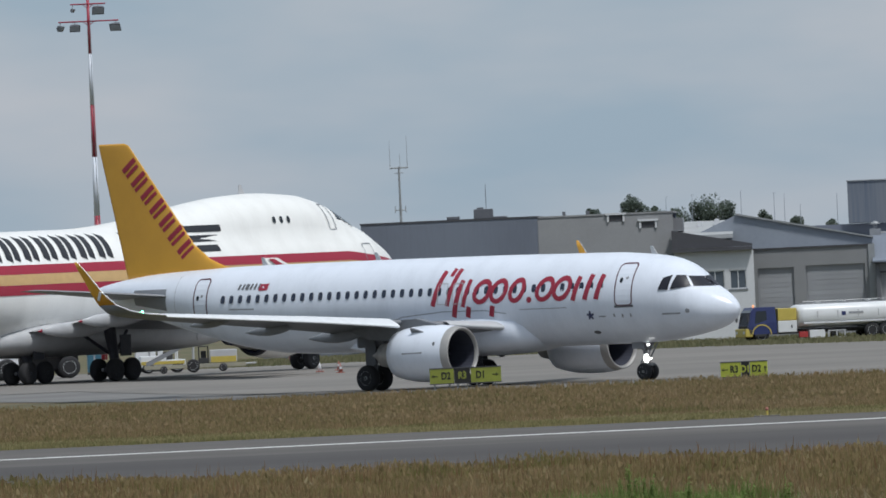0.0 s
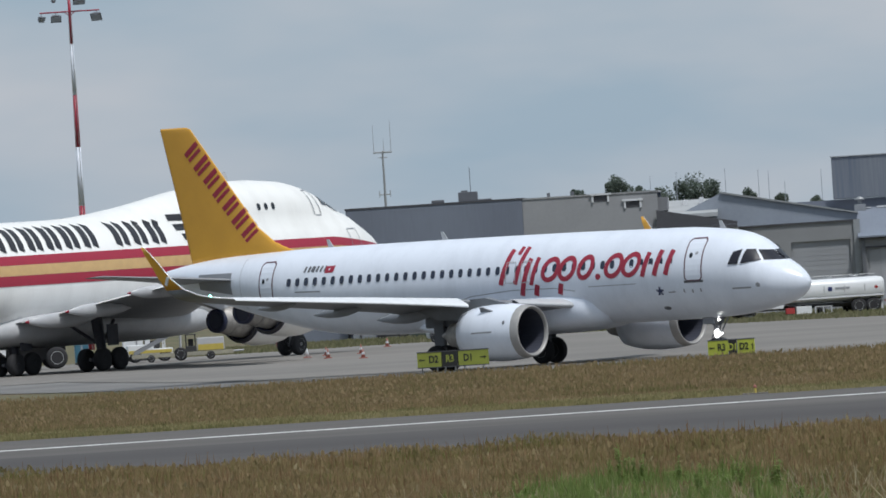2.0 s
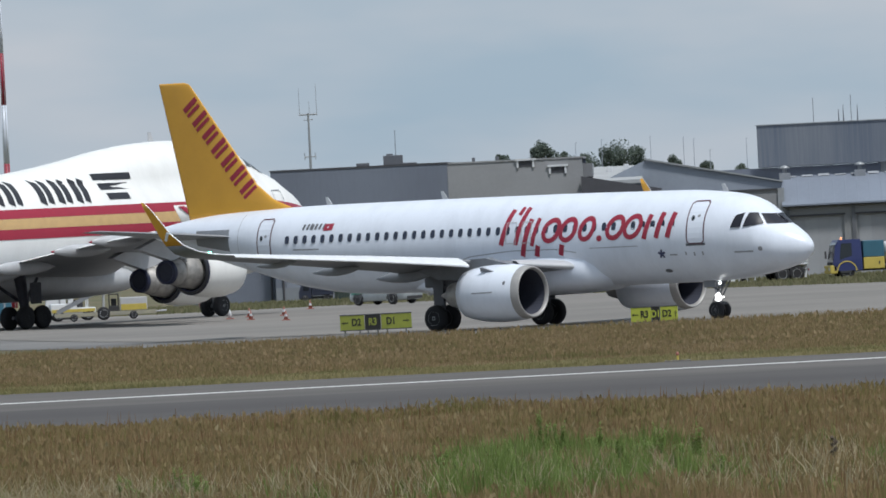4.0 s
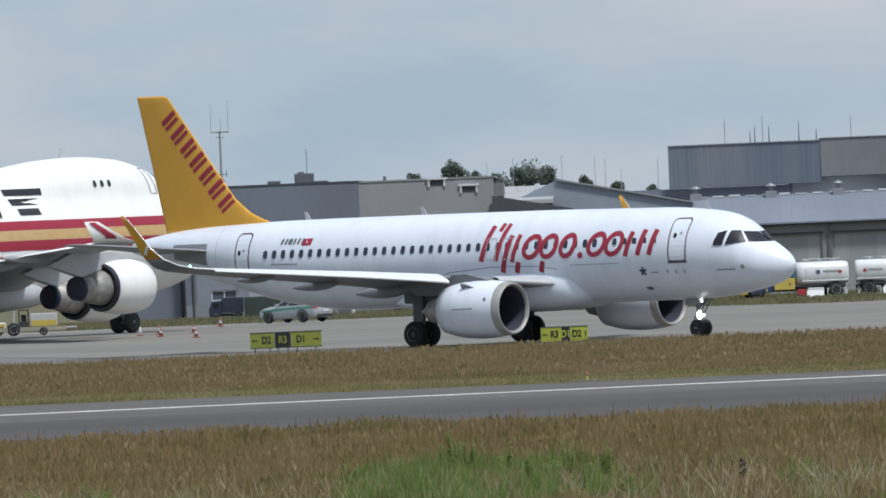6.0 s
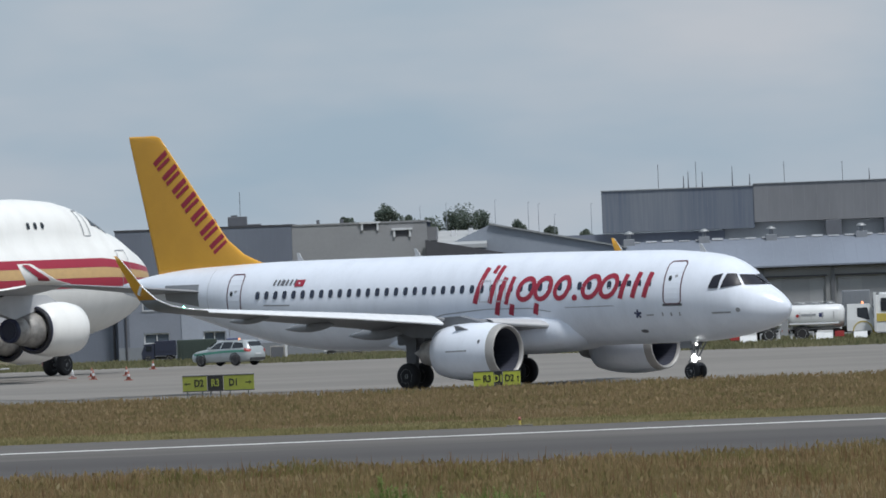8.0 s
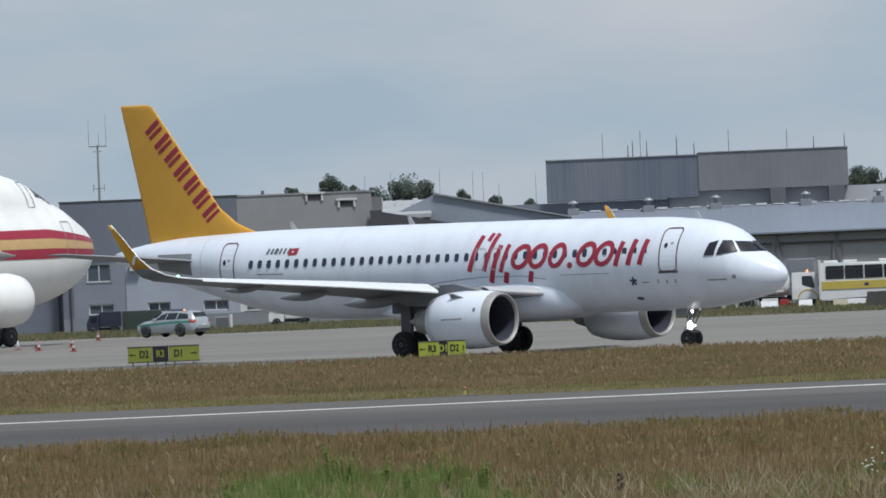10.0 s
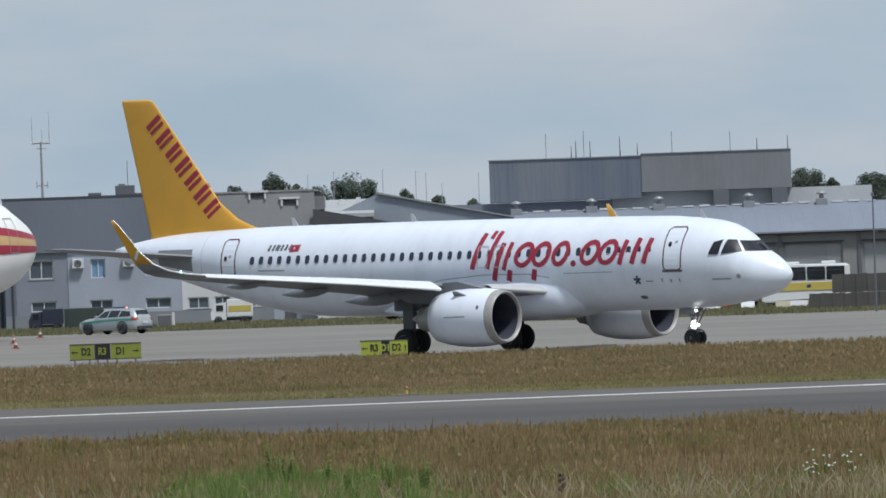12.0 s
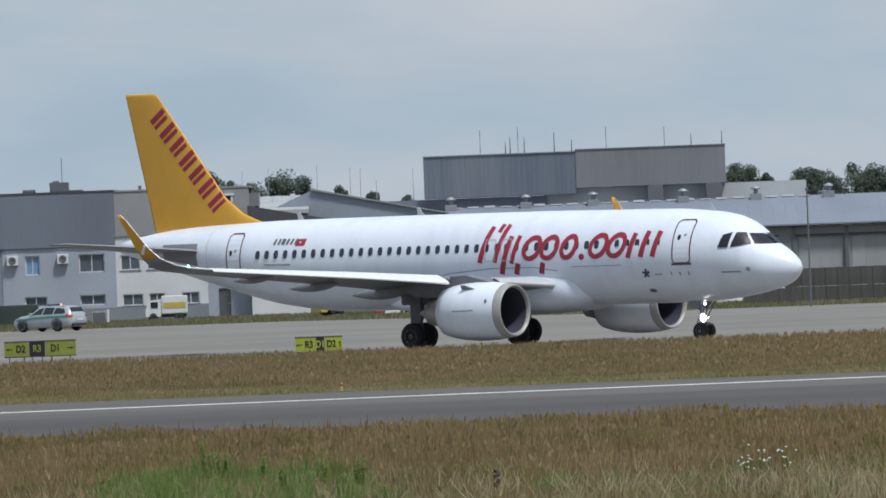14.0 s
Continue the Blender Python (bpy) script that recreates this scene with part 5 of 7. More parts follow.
for x, top in ((-7.1, 9.95), (-6.3, 9.8), (-2.15, 9.65), (-5.05, 8.9), (-9.7, 10.2), (-13.55, 10.1), (-15.6, 9.95)):
    street_pole(x, top)


def fence():
    f = thing("board_fence", "dark brown timber screen fence on a grassy bank", "fence")
    mat = material("dark_fence_boards", (0.088, 0.083, 0.078), 0.9, other=(0.06, 0.058, 0.056), scale=0.8, amount=0.8, fine=10, per_piece=0.09)
    for x0, x1, z0, z1, y in ((17.2, 45.6, 0.0, 0.98, 760.0), (18.55, 45.6, 1.0, 2.04, 760.5)):
        n = int((x1 - x0) / 0.34)
        me = mesh_from("fence_board", *box(0, 0.36, -0.012, 0.012, z0, z1), mat)
        for i in range(n):
            ob = new("fence_board", me)
            ob.parent = f
            ob.matrix_basis = Matrix.Translation((x0 + 0.34 * i, y + 0.03 * (i % 2), 0.05 * noise.noise((i * 0.9, z0, 4))))
        piece("fence_rail", box(x0, x1, y + 0.05, y + 0.12, z1 - 0.2, z1 - 0.1), mat, f)
    for i in range(10):
        piece("fence_post", box(-0.06, 0.06, 0.62, 0.74, 0, 2.0), mat, f, m=Matrix.Translation((18.7 + 3 * i, 760.0, 0)))


fence()

# ---- signs, vehicles and ground equipment ----
SIGNYELLOW = material("sign_yellow", (0.39, 0.43, 0.05), 0.5, other=(0.27, 0.3, 0.04), scale=2, amount=0.5)
# Darker copy of the sign yellow: the first sign's shade is in its colour.
SIGNSHADE = material("shaded_sign_yellow", (0.24, 0.27, 0.04), 0.6, other=(0.17, 0.19, 0.035), scale=2, amount=0.6)
SIGNBLACK = material("sign_black", (0.015, 0.015, 0.015), 0.5)
VANWHITE = material("vehicle_white", (0.7, 0.71, 0.72), 0.35, other=(0.6, 0.61, 0.62), scale=1.5, amount=0.5)
NAVY = material("vehicle_navy", (0.03, 0.04, 0.13), 0.35)
TEAL = material("vehicle_teal", (0.04, 0.125, 0.18), 0.5)
VYELLOW = material("vehicle_yellow", (0.52, 0.41, 0.09), 0.45)
VANDARK = material("vehicle_dark_navy", (0.025, 0.03, 0.055), 0.45)
CARSILVER = material("car_silver", (0.42, 0.455, 0.47), 0.32, 0.25)
CARGREEN = material("car_green_stripe", (0.1, 0.33, 0.25), 0.4)
ORANGE = material("cone_orange", (0.34, 0.13, 0.1), 0.6)
CHASSIS = material("chassis_dark", (0.04, 0.04, 0.042), 0.8)
LAMPRED = material("tail_lamp", (0.36, 0.04, 0.04), 0.4)
BEACON = material("amber_beacon", (0.9, 0.35, 0.15), 0.3, emit=1.2)


def lettering(text, size, at, mat, parent, name="sign_text"):
    """Built-in font, standing upright and facing the field."""
    cu = bpy.data.curves.new(name, "FONT")
    cu.body, cu.size, cu.align_x, cu.align_y, cu.extrude, cu.offset = text, size, "CENTER", "CENTER", 0.006, 0.012
    tmp = bpy.data.objects.new("tmp", cu)
    me = bpy.data.meshes.new_from_object(tmp)
    bpy.data.objects.remove(tmp)
    me.materials.clear()
    me.materials.append(mat)
    ob = new(name, me)
    ob.parent = parent
    ob.matrix_basis = Matrix.Translation(at) @ pose(0, 0, 0, 90, 0, 0) @ Matrix.Diagonal((0.78, 1, 1, 1))
    return ob


def arrow(at, size, turn, parent):
    g = joined(box(-size * 0.55, size * 0.35, -0.008, 0.0, -size * 0.07, size * 0.07), ([(size * 0.1, -0.008, 0.32 * size), (size * 0.1, -0.008, 0.16 * size), (size * 0.55, -0.008, 0), (size * 0.1, -0.008, -0.16 * size), (size * 0.1, -0.008, -0.32 * size), (size * 0.32, -0.008, 0)], [(0, 1, 5), (1, 2, 5), (5, 2, 3), (5, 3, 4)]))
    piece("sign_arrow", g, SIGNBLACK, parent, "black arrow", m=Matrix.Translation(at) @ Matrix.Rotation(radians(-turn), 4, "Y"))


def taxi_sign(x0, x1, y, z0, z1, fields, label, lean, yellow=SIGNYELLOW):
    s = thing("taxiway_sign", label, "sign", pose((x0 + x1) / 2, y, 0, 0, 0, lean), group="taxiway signs")
    w, h = x1 - x0, z1 - z0
    x = -w / 2
    for text, share, dark, arr in fields:
        fw = w * share
        panel = piece("panel", box(x + 0.015, x + fw - 0.015, -0.11, 0.11, z0, z1, 0.02), SIGNBLACK if dark else yellow, s, "black panel" if dark else "yellow panel")
        cx = x + fw / 2
        shift = {"left": 0.17, "right": -0.17, "up": -0.12, None: 0}[arr] * fw
        lettering(text, h * 0.66, (cx + shift, -0.118, (z0 + z1) / 2), yellow if dark else SIGNBLACK, panel)
        if arr:
            ax = {"left": cx - fw * 0.3, "right": cx + fw * 0.32, "up": cx + fw * 0.36}[arr]
            arrow((ax, -0.112, (z0 + z1) / 2), h * 0.42, {"left": 180, "right": 0, "up": 90}[arr], panel)
        piece("frame_rail", box(x, x + fw, -0.125, 0.125, z1 - 0.005, z1 + 0.03), BITUMEN, panel, "dark frame rail")
        piece("frame_rail", box(x, x + fw, -0.125, 0.125, z0 - 0.03, z0 + 0.005), BITUMEN, panel, "dark frame rail")
        for k in (0.2, 0.8):
            piece("leg", tube((x + fw * k, 0, -0.05), (x + fw * k, 0, z0), 0.035), GALV, s)
        x += fw


taxi_sign(-18.92, -15.83, 565, 0.46, 1.1, (("D2", 0.345, False, "left"), ("R3", 0.225, True, None), ("D1", 0.43, False, "right")), "yellow and black taxiway sign on short legs in grass, painted as shaded", -2, SIGNSHADE)
taxi_sign(-6.42, -4.4, 560, 0.25, 0.87, (("R3", 0.44, False, "left"), ("D1", 0.18, True, None), ("D2", 0.38, False, "up")), "smaller yellow and black taxiway sign in dry grass", -3)


def edge_light():
    e = thing("edge_light", "small runway edge light on a pale base", "runway light", pose(-3.6, 446.2, 0))
    piece("stem", tube((0, 0, -0.05), (0, 0, 0.18), 0.05, 0.04), VYELLOW, e)
    piece("lamp", turned([(0.18, 0.05), (0.23, 0.06), (0.28, 0.04), (0.3, 0.01)], 12, "z"), ORANGE, e, "glass lamp head", True)
    piece("base", box(-0.45, 0.45, -0.5, 0.5, -0.03, 0.02, 0.01), CONCRETE, e)


edge_light()


def road_wheel(parent, x, y, r, w=0.25):
    wh = new("wheel")
    wh.parent = parent
    wh.matrix_basis = Matrix.Translation((x, y, r))
    h = w / 2
    piece("tyre", turned([(-h, r * 0.55), (-h, r * 0.85), (-h * 0.7, r), (h * 0.7, r), (h, r * 0.85), (h, r * 0.55)], 22, "y"), RUBBER, wh, smooth=True)
    piece("rim", turned([(-h * 0.9, r * 0.64), (-h * 1.02, r * 0.6), (-h * 0.7, r * 0.2), (-h * 0.9, r * 0.1), (h * 0.9, r * 0.1), (h * 0.7, r * 0.2), (h * 1.02, r * 0.6), (h * 0.9, r * 0.64)], 16, "y"), HUB, wh)


def tanker(x, y, rz, locker, length, cab_col, low_col, box_cols, label, top=2.1):
    """A fuel tanker; its cab points along -x before turning, a locker stands between cab and tank."""
    t = thing("fuel_tanker", label, "truck", pose(x, y, 0, 0, 0, rz), group="fuel trucks")
    near = -1 if abs(rz) < 90 else 1
    cab = piece("cab", loft([[(-0.12, yy, 0.5), (-0.2, yy, 0.95), (-0.02, yy * 0.96, top - 0.3), (0.2, yy * 0.92, top), (1.5, yy * 0.92, top), (1.56, yy, 1.2), (1.56, yy, 0.5)] for yy in (-1.15, -1.05, 1.05, 1.15)]), cab_col, t, "truck cab")
    wind = [(-0.19, 1.06), (-0.03, top - 0.3), (0.1, top - 0.14)]
    piece("windscreen", loft([[(a - 0.015, yy, b) for a, b in wind] + [(a + 0.03, yy, b - 0.01) for a, b in wind[::-1]] for yy in (-0.95, 0.95)]), GLASSDARK, cab, "dark sloping windscreen")
    for sy in (-1, 1):
        piece("side_window", loft([[(0.2, yy * 1.0, 1.15), (0.95, yy, 1.15), (0.95, yy * 0.97, top - 0.22), (0.32, yy * 0.97, top - 0.22)] for yy in (sy * 1.1, sy * 1.14)]), GLASSDARK, cab, "dark side window")
        piece("mirror", box(-0.3, -0.2, sy * 1.27 - 0.1, sy * 1.27 + 0.1, 1.25, 1.7, 0.03), BITUMEN, cab, "black wing mirror")
        piece("headlight", box(-0.42, -0.38, sy * 0.8 - 0.18, sy * 0.8 + 0.18, 0.55, 0.7, 0.01), PLASTER_W, cab)
        piece("door_step", box(0.2, 0.9, sy * 1.1 - 0.06, sy * 1.1 + 0.06, 0.35, 0.5, 0.02), CHASSIS, cab)
        piece("mudguard", loft([[(0.62 + r * math.cos(q), yy, 0.48 + r * math.sin(q)) for r, qs in ((0.62, range(0, 9)), (0.55, range(8, -1, -1))) for q in (math.pi * k / 8 for k in qs)] for yy in (sy * 0.8, sy * 1.17)]), low_col, cab, "coloured mudguard")
    piece("bumper", box(-0.4, 0.06, -1.15, 1.15, 0.35, 0.85, 0.06), low_col, cab, "coloured bumper")
    piece("grille", box(-0.26, -0.16, -0.75, 0.75, 0.88, 1.02, 0.01), CHASSIS, cab, "dark grille")
    piece("roof_beacon", turned([(top, 0.07), (top + 0.12, 0.07), (top + 0.16, 0.02)], 10, "z"), BEACON, cab, "amber beacon", True, Matrix.Translation((0.6, 0.5, 0)))
    if locker > 1.8:
        piece("locker_top", box(1.64, locker, -1.16, 1.16, 1.25, top - 0.12, 0.04), box_cols[0], t, "coloured upper locker panel")
        low = piece("locker", box(1.64, locker, -1.16, 1.16, 0.55, 1.24, 0.04), box_cols[1], t, "equipment locker")
        piece("latch", box(locker - 0.35, locker - 0.28, near * 1.17 - 0.015, near * 1.17 + 0.015, 0.8, 0.98), CHASSIS, low)
    a, b = locker + 0.04, locker + 0.04 + length
    piece("chassis", joined(box(0.1, b, -0.5, 0.5, 0.45, 0.66), box(a + 0.3, b - 0.1, -0.9, 0.9, 0.62, 0.72)), CHASSIS, t, "dark chassis frame")
    rings = []
    for d, k in ((0, 0.55), (0.08, 0.82), (0.22, 0.95), (0.45, 1.0), (length - 0.25, 1.0), (length - 0.08, 0.96), (length, 0.88)):
        prof = ((0.0, 2.16), (0.7, 2.14), (1.04, 2.02), (1.17, 1.78), (1.17, 1.2), (1.06, 0.98), (0.6, 0.76), (0.0, 0.74))
        ring = [(a + d, p * k, 1.45 + (q - 1.45) * k) for p, q in prof] + [(a + d, -p * k, 1.45 + (q - 1.45) * k) for p, q in prof[-2:0:-1]]
        rings.append(ring)
    tank = piece("tank", loft(rings), VANWHITE, t, "white rounded tank with tapered belly", True)
    piece("catwalk", joined(box(a + 0.5, b - 0.3, -0.42, 0.42, 2.15, 2.2), *[tube((a + 0.6 + k * (length - 1.0) / 5, near * 0.42, 2.17), (a + 0.6 + k * (length - 1.0) / 5, near * 0.42, 2.32), 0.02, n=6) for k in range(6)], tube((a + 0.6, near * 0.42, 2.32), (b - 0.4, near * 0.42, 2.32), 0.018, n=6)), GALV, tank, "catwalk with a low rail")
    for k in range(3):
        piece("hatch", turned([(2.19, 0.24), (2.25, 0.24), (2.28, 0.16)], 14, "z"), GALV, tank, "round tank hatch" if k == 0 else "", True, Matrix.Translation((a + length * (0.25 + 0.25 * k), 0, 0)))
    for k in range(4):
        piece("tank_band", box(-0.025, 0.025, near * 1.176 - 0.012, near * 1.176 + 0.012, 1.32, 1.72), GREYWHITE, tank, m=Matrix.Translation((a + length * (0.2 + 0.2 * k), 0, 0)))
    mid = (a + b) / 2
    piece("emblem", box(mid - 0.4, mid - 0.14, near * 1.175 - 0.012, near * 1.175 + 0.012, 1.42, 1.66, 0.01), NAVY, tank, "dark blue emblem")
    piece("title_bar", box(mid + 0.05, mid + 0.95, near * 1.175 - 0.012, near * 1.175 + 0.012, 1.5, 1.62), LINEGREY, tank, "faint grey title bar")
    piece("hazard_plate", moved(box(-0.09, 0.09, near * 1.175 - 0.014, near * 1.175 + 0.014, -0.09, 0.09), pose(b - 0.55, 0, 1.52, 0, 45, 0)), LAMPRED, tank, "small red hazard diamond")
    piece("tank_rim", box(a + 0.4, b - 0.05, near * 1.12 - 0.05, near * 1.12 + 0.05, 0.98, 1.06, 0.02), PLASTER_W, tank, "pale lower rim")
    piece("cabinet", box(a + 0.75, a + 1.7, -1.1, 1.1, 0.12, 0.62, 0.03), VANWHITE, t, "white pump cabinet")
    frame_g = [box(a + 1.9, a + 3.0, near * 1.05 - 0.04, near * 1.05 + 0.04, z, z + 0.07) for z in (0.1, 0.5)] + [box(a + 1.9 + 0.5 * k, a + 1.97 + 0.5 * k, near * 1.05 - 0.04, near * 1.05 + 0.04, 0.17, 0.5) for k in range(3)]
    piece("hose_rack", joined(*frame_g), GREYWHITE, t, "pale hose rack frame")
    piece("hose_reel", turned([(-0.2, 0.2), (0.2, 0.2)], 16), CHASSIS, t, "dark hose reel", m=Matrix.Translation((a + 2.4, near * 0.7, 0.32)))
    piece("fire_box", box(a + 0.1, a + 0.65, near * 1.0 - 0.12, near * 1.0 + 0.12, 0.2, 0.55, 0.03), LAMPRED, t, "red extinguisher box")
    for wx in (0.62, b - 0.75, b - 1.65) if length > 4 else (0.62, b - 0.8):
        for sy in (-0.95, 0.95):
            road_wheel(t, wx, sy, 0.46, 0.3)
    piece("tail_lamp", box(b, b + 0.03, near * 0.9 - 0.1, near * 0.9 + 0.1, 0.6, 0.72), LAMPRED, t, "red tail lamp")
    for sy in (-0.85, 0.85):
        piece("rear_leg", box(b - 0.22, b - 0.1, sy - 0.05, sy + 0.05, 0.1, 0.9), PLASTER_W, t, "white rear bracket")
    return t


tanker(-7.35, 788, 16, 2.8, 6.3, NAVY, VYELLOW, (VYELLOW, VANWHITE), "white fuel tanker with navy cab and yellow locker")
tanker(3.2, 787, 9, 2.9, 3.25, NAVY, VYELLOW, (TEAL, VYELLOW), "white fuel tanker with navy cab, teal locker and yellow bumper", 2.35)
tanker(14.95, 790, 180, 1.62, 3.4, VANWHITE, VYELLOW, (VANWHITE, VANWHITE), "white fuel tanker with white cab and yellow bumper")


def lift_truck():
    t = thing("box_truck", "grey high-sided box truck parked behind the tankers", "truck", pose(12.6, 797, 0))
    body = piece("cargo_box", box(0.7, 2.35, -1.1, 1.1, 0.75, 2.9, 0.05), PLASTER_D, t, "grey cargo box")
    for i in range(5):
        piece("side_rib", box(-0.03, 0.03, -1.13, -1.1, 0.8, 2.85), PLASTER_D, body, m=Matrix.Translation((0.9 + 0.31 * i, 0, 0)))
    piece("cab", box(-0.9, 0.6, -1.05, 1.05, 0.5, 2.1, 0.12), VANWHITE, t, "white cab")
    piece("chassis", box(-0.8, 2.3, -0.5, 0.5, 0.4, 0.74), CHASSIS, t)
    for wx in (-0.2, 1.7):
        for sy in (-0.9, 0.9):
            road_wheel(t, wx, sy, 0.42, 0.28)


lift_truck()


def apron_bus():
    b = thing("apron_bus", "white and yellow apron bus with large dark windows", "bus", pose(15.0, 789, 0))
    body = piece("body", loft([[(0.02, yy, 0.42), (0.0, yy, 1.2), (0.05, yy * 0.98, 2.5), (0.25, yy * 0.94, 2.6), (5.1, yy * 0.94, 2.56), (5.3, yy * 0.98, 2.45), (5.35, yy, 0.6)] for yy in (-1.35, -1.28, 1.28, 1.35)]), VANWHITE, b, "white bus body")
    for i in range(4):
        w = piece("window", box(0.42 + 1.16 * i, 1.5 + 1.16 * i, -1.38, -1.33, 1.64, 2.42, 0.03), GLASSDARK, body, "large dark window" if i == 0 else "")
        piece("window_rail", box(0.42 + 1.16 * i, 1.5 + 1.16 * i, -1.395, -1.38, 2.2, 2.23), CHASSIS, w)
    piece("yellow_band", box(0.12, 5.3, -1.385, -1.35, 1.02, 1.5, 0.01), VYELLOW, body, "yellow side band")
    piece("band_emblem", box(2.7, 2.95, -1.392, -1.386, 1.18, 1.36), NAVY, body, "small dark emblem")
    piece("windscreen", box(-0.04, 0.04, -1.2, 1.2, 1.25, 2.4, 0.01), GLASSDARK, body, "tall windscreen")
    piece("corner_post", box(-0.02, 0.14, -1.4, -1.3, 0.42, 2.78, 0.03), PLASTER_W, body, "pale front corner post")
    piece("skirt", box(0.3, 5.3, -1.3, 1.3, 0.3, 0.82), CHASSIS, body, "dark open underside")
    piece("sill_rail", box(0.1, 5.3, -1.37, -1.33, 0.36, 0.44), GREYWHITE, body, "pale sill rail")
    for x in (0.35, 1.5, 3.65):
        piece("roof_unit", box(x, x + 0.82, -0.8, 0.8, 2.58, 2.74, 0.05), VANWHITE, b, "white roof air unit")
    for wx in (1.1, 4.3):
        for sy in (-1.15, 1.15):
            road_wheel(b, wx, sy, 0.45, 0.28)


apron_bus()


CAR = [  # place along the car, half width, sill, waist, roof, half width of the roof
    (-2.34, 0.5, 0.48, 0.72, 0.78, 0.44), (-2.28, 0.7, 0.34, 0.84, 0.96, 0.56), (-2.12, 0.82, 0.27, 0.94, 1.2, 0.6), (-1.85, 0.88, 0.24, 0.96, 1.4, 0.61), (-1.3, 0.9, 0.22, 0.96, 1.46, 0.62), (-0.3, 0.9, 0.22, 0.95, 1.48, 0.62),
    (0.25, 0.9, 0.22, 0.94, 1.41, 0.61), (0.7, 0.9, 0.22, 0.93, 1.16, 0.65), (1.0, 0.89, 0.22, 0.91, 1.0, 0.68), (1.6, 0.87, 0.23, 0.84, 0.91, 0.68), (2.0, 0.78, 0.26, 0.74, 0.82, 0.62), (2.2, 0.64, 0.32, 0.64, 0.7, 0.52), (2.3, 0.42, 0.42, 0.56, 0.59, 0.36),
]


def patrol_car():
    """An estate car, its bonnet along +x."""
    c = thing("patrol_car", "silver estate car with green stripe and light bar", "car", pose(-22.93, 765.5, 0, 0, 0, 140))
    xs = np.linspace(-2.34, 2.3, 44)
    rings = []
    for x, w, zb, zs, zr, wr in zip(xs, *smooth_table(CAR, xs)):
        half = [(0.9 * w, zb), (w * 0.98, zb + 0.1), (w, (zb + zs) / 2), (w * 0.97, zs), (wr, zr - 0.07), (wr * 0.86, zr)]
        rings.append([(x, y, z) for y, z in half] + [(x, -y, z) for y, z in half[::-1]])
    body = piece("body", loft(rings), CARSILVER, c, "silver car body", True)

    def flank(sy):
        def at(x, z):
            w, zb, zs, zr, wr = (float(v[0]) for v in smooth_table(CAR, np.array([float(x)])))
            if z > zs:
                return (x, sy * (w * 0.97 + (wr - w * 0.97) * min(1, (z - zs) / (zr - 0.07 - zs)) + 0.008), z)
            return (x, sy * (w + 0.008), z)
        return at

    for sy in (-1, 1):
        fw = flank(sy)
        for p in (((-1.75, 1.31), (-1.12, 1.37), (-1.05, 1.0), (-1.92, 1.03)), ((-1.04, 1.38), (-0.3, 1.39), (-0.2, 0.99), (-0.97, 1.0)), ((-0.22, 1.39), (0.22, 1.31), (0.72, 0.98), (-0.12, 0.99))):
            piece("side_window", patch(p, fw, 4), GLASSDARK, body)
        piece("green_stripe", stroke([(-2.1, 0.86), (-0.5, 0.83), (1.9, 0.68)], 0.13, fw), CARGREEN, body, "green side stripe")
        piece("door_line", stroke([(-0.25, 0.95), (-0.25, 0.35)], 0.02, fw), LINEGREY, body)
        piece("door_line", stroke([(-1.0, 0.95), (-0.95, 0.4)], 0.02, fw), LINEGREY, body)
        piece("mirror", box(0.5, 0.66, sy * 0.98 - 0.1, sy * 0.98 + 0.1, 0.96, 1.1, 0.03), CARSILVER, body, "door mirror")
        for wx in (-1.33, 1.33):
            road_wheel(c, wx, sy * 0.82, 0.33, 0.22)
            piece("wheel_arch", stroke([(wx + 0.4 * math.cos(q), 0.33 + 0.4 * math.sin(q)) for q in (math.pi * k / 10 for k in range(11))], 0.07, fw), CHASSIS, body, "dark wheel arch")
        piece("tail_lamp", patch([(-2.3, 0.94), (-1.98, 1.02), (-2.02, 0.84), (-2.3, 0.78)], fw, 4), LAMPRED, body, "red tail lamp")
        piece("roof_rail", tube((-1.7, sy * 0.54, 1.46), (0.1, sy * 0.54, 1.5), 0.02, n=6), GREYWHITE, body)
    piece("rear_window", ([(-2.14, -0.55, 1.04), (-2.14, 0.55, 1.04), (-1.93, 0.5, 1.38), (-1.93, -0.5, 1.38)], [(0, 3, 2, 1)]), GLASSDARK, body, "dark rear window", m=Matrix.Translation((-0.09, 0, 0)))
    piece("windscreen", ([(0.95, -0.62, 1.04), (0.95, 0.62, 1.04), (0.38, 0.55, 1.36), (0.38, -0.55, 1.36)], [(0, 1, 2, 3)]), GLASSDARK, body, "dark windscreen", m=Matrix.Translation((0.04, 0, 0.03)))
    piece("rear_bumper", box(-2.36, -2.2, -0.62, 0.62, 0.3, 0.46, 0.04), CHASSIS, body, "dark rear bumper")
    piece("plate", box(-2.37, -2.335, -0.25, 0.25, 0.62, 0.72), PLASTER_W, body)
    piece("light_bar", box(-0.55, -0.3, -0.5, 0.5, 1.5, 1.59, 0.03), NAVY, c, "roof light bar")
    piece("beacon", turned([(1.47, 0.06), (1.55, 0.06), (1.6, 0.02)], 10, "z"), BEACON, c, "lit amber beacon", True, Matrix.Translation((-1.2, 0.3, 0)))


patrol_car()


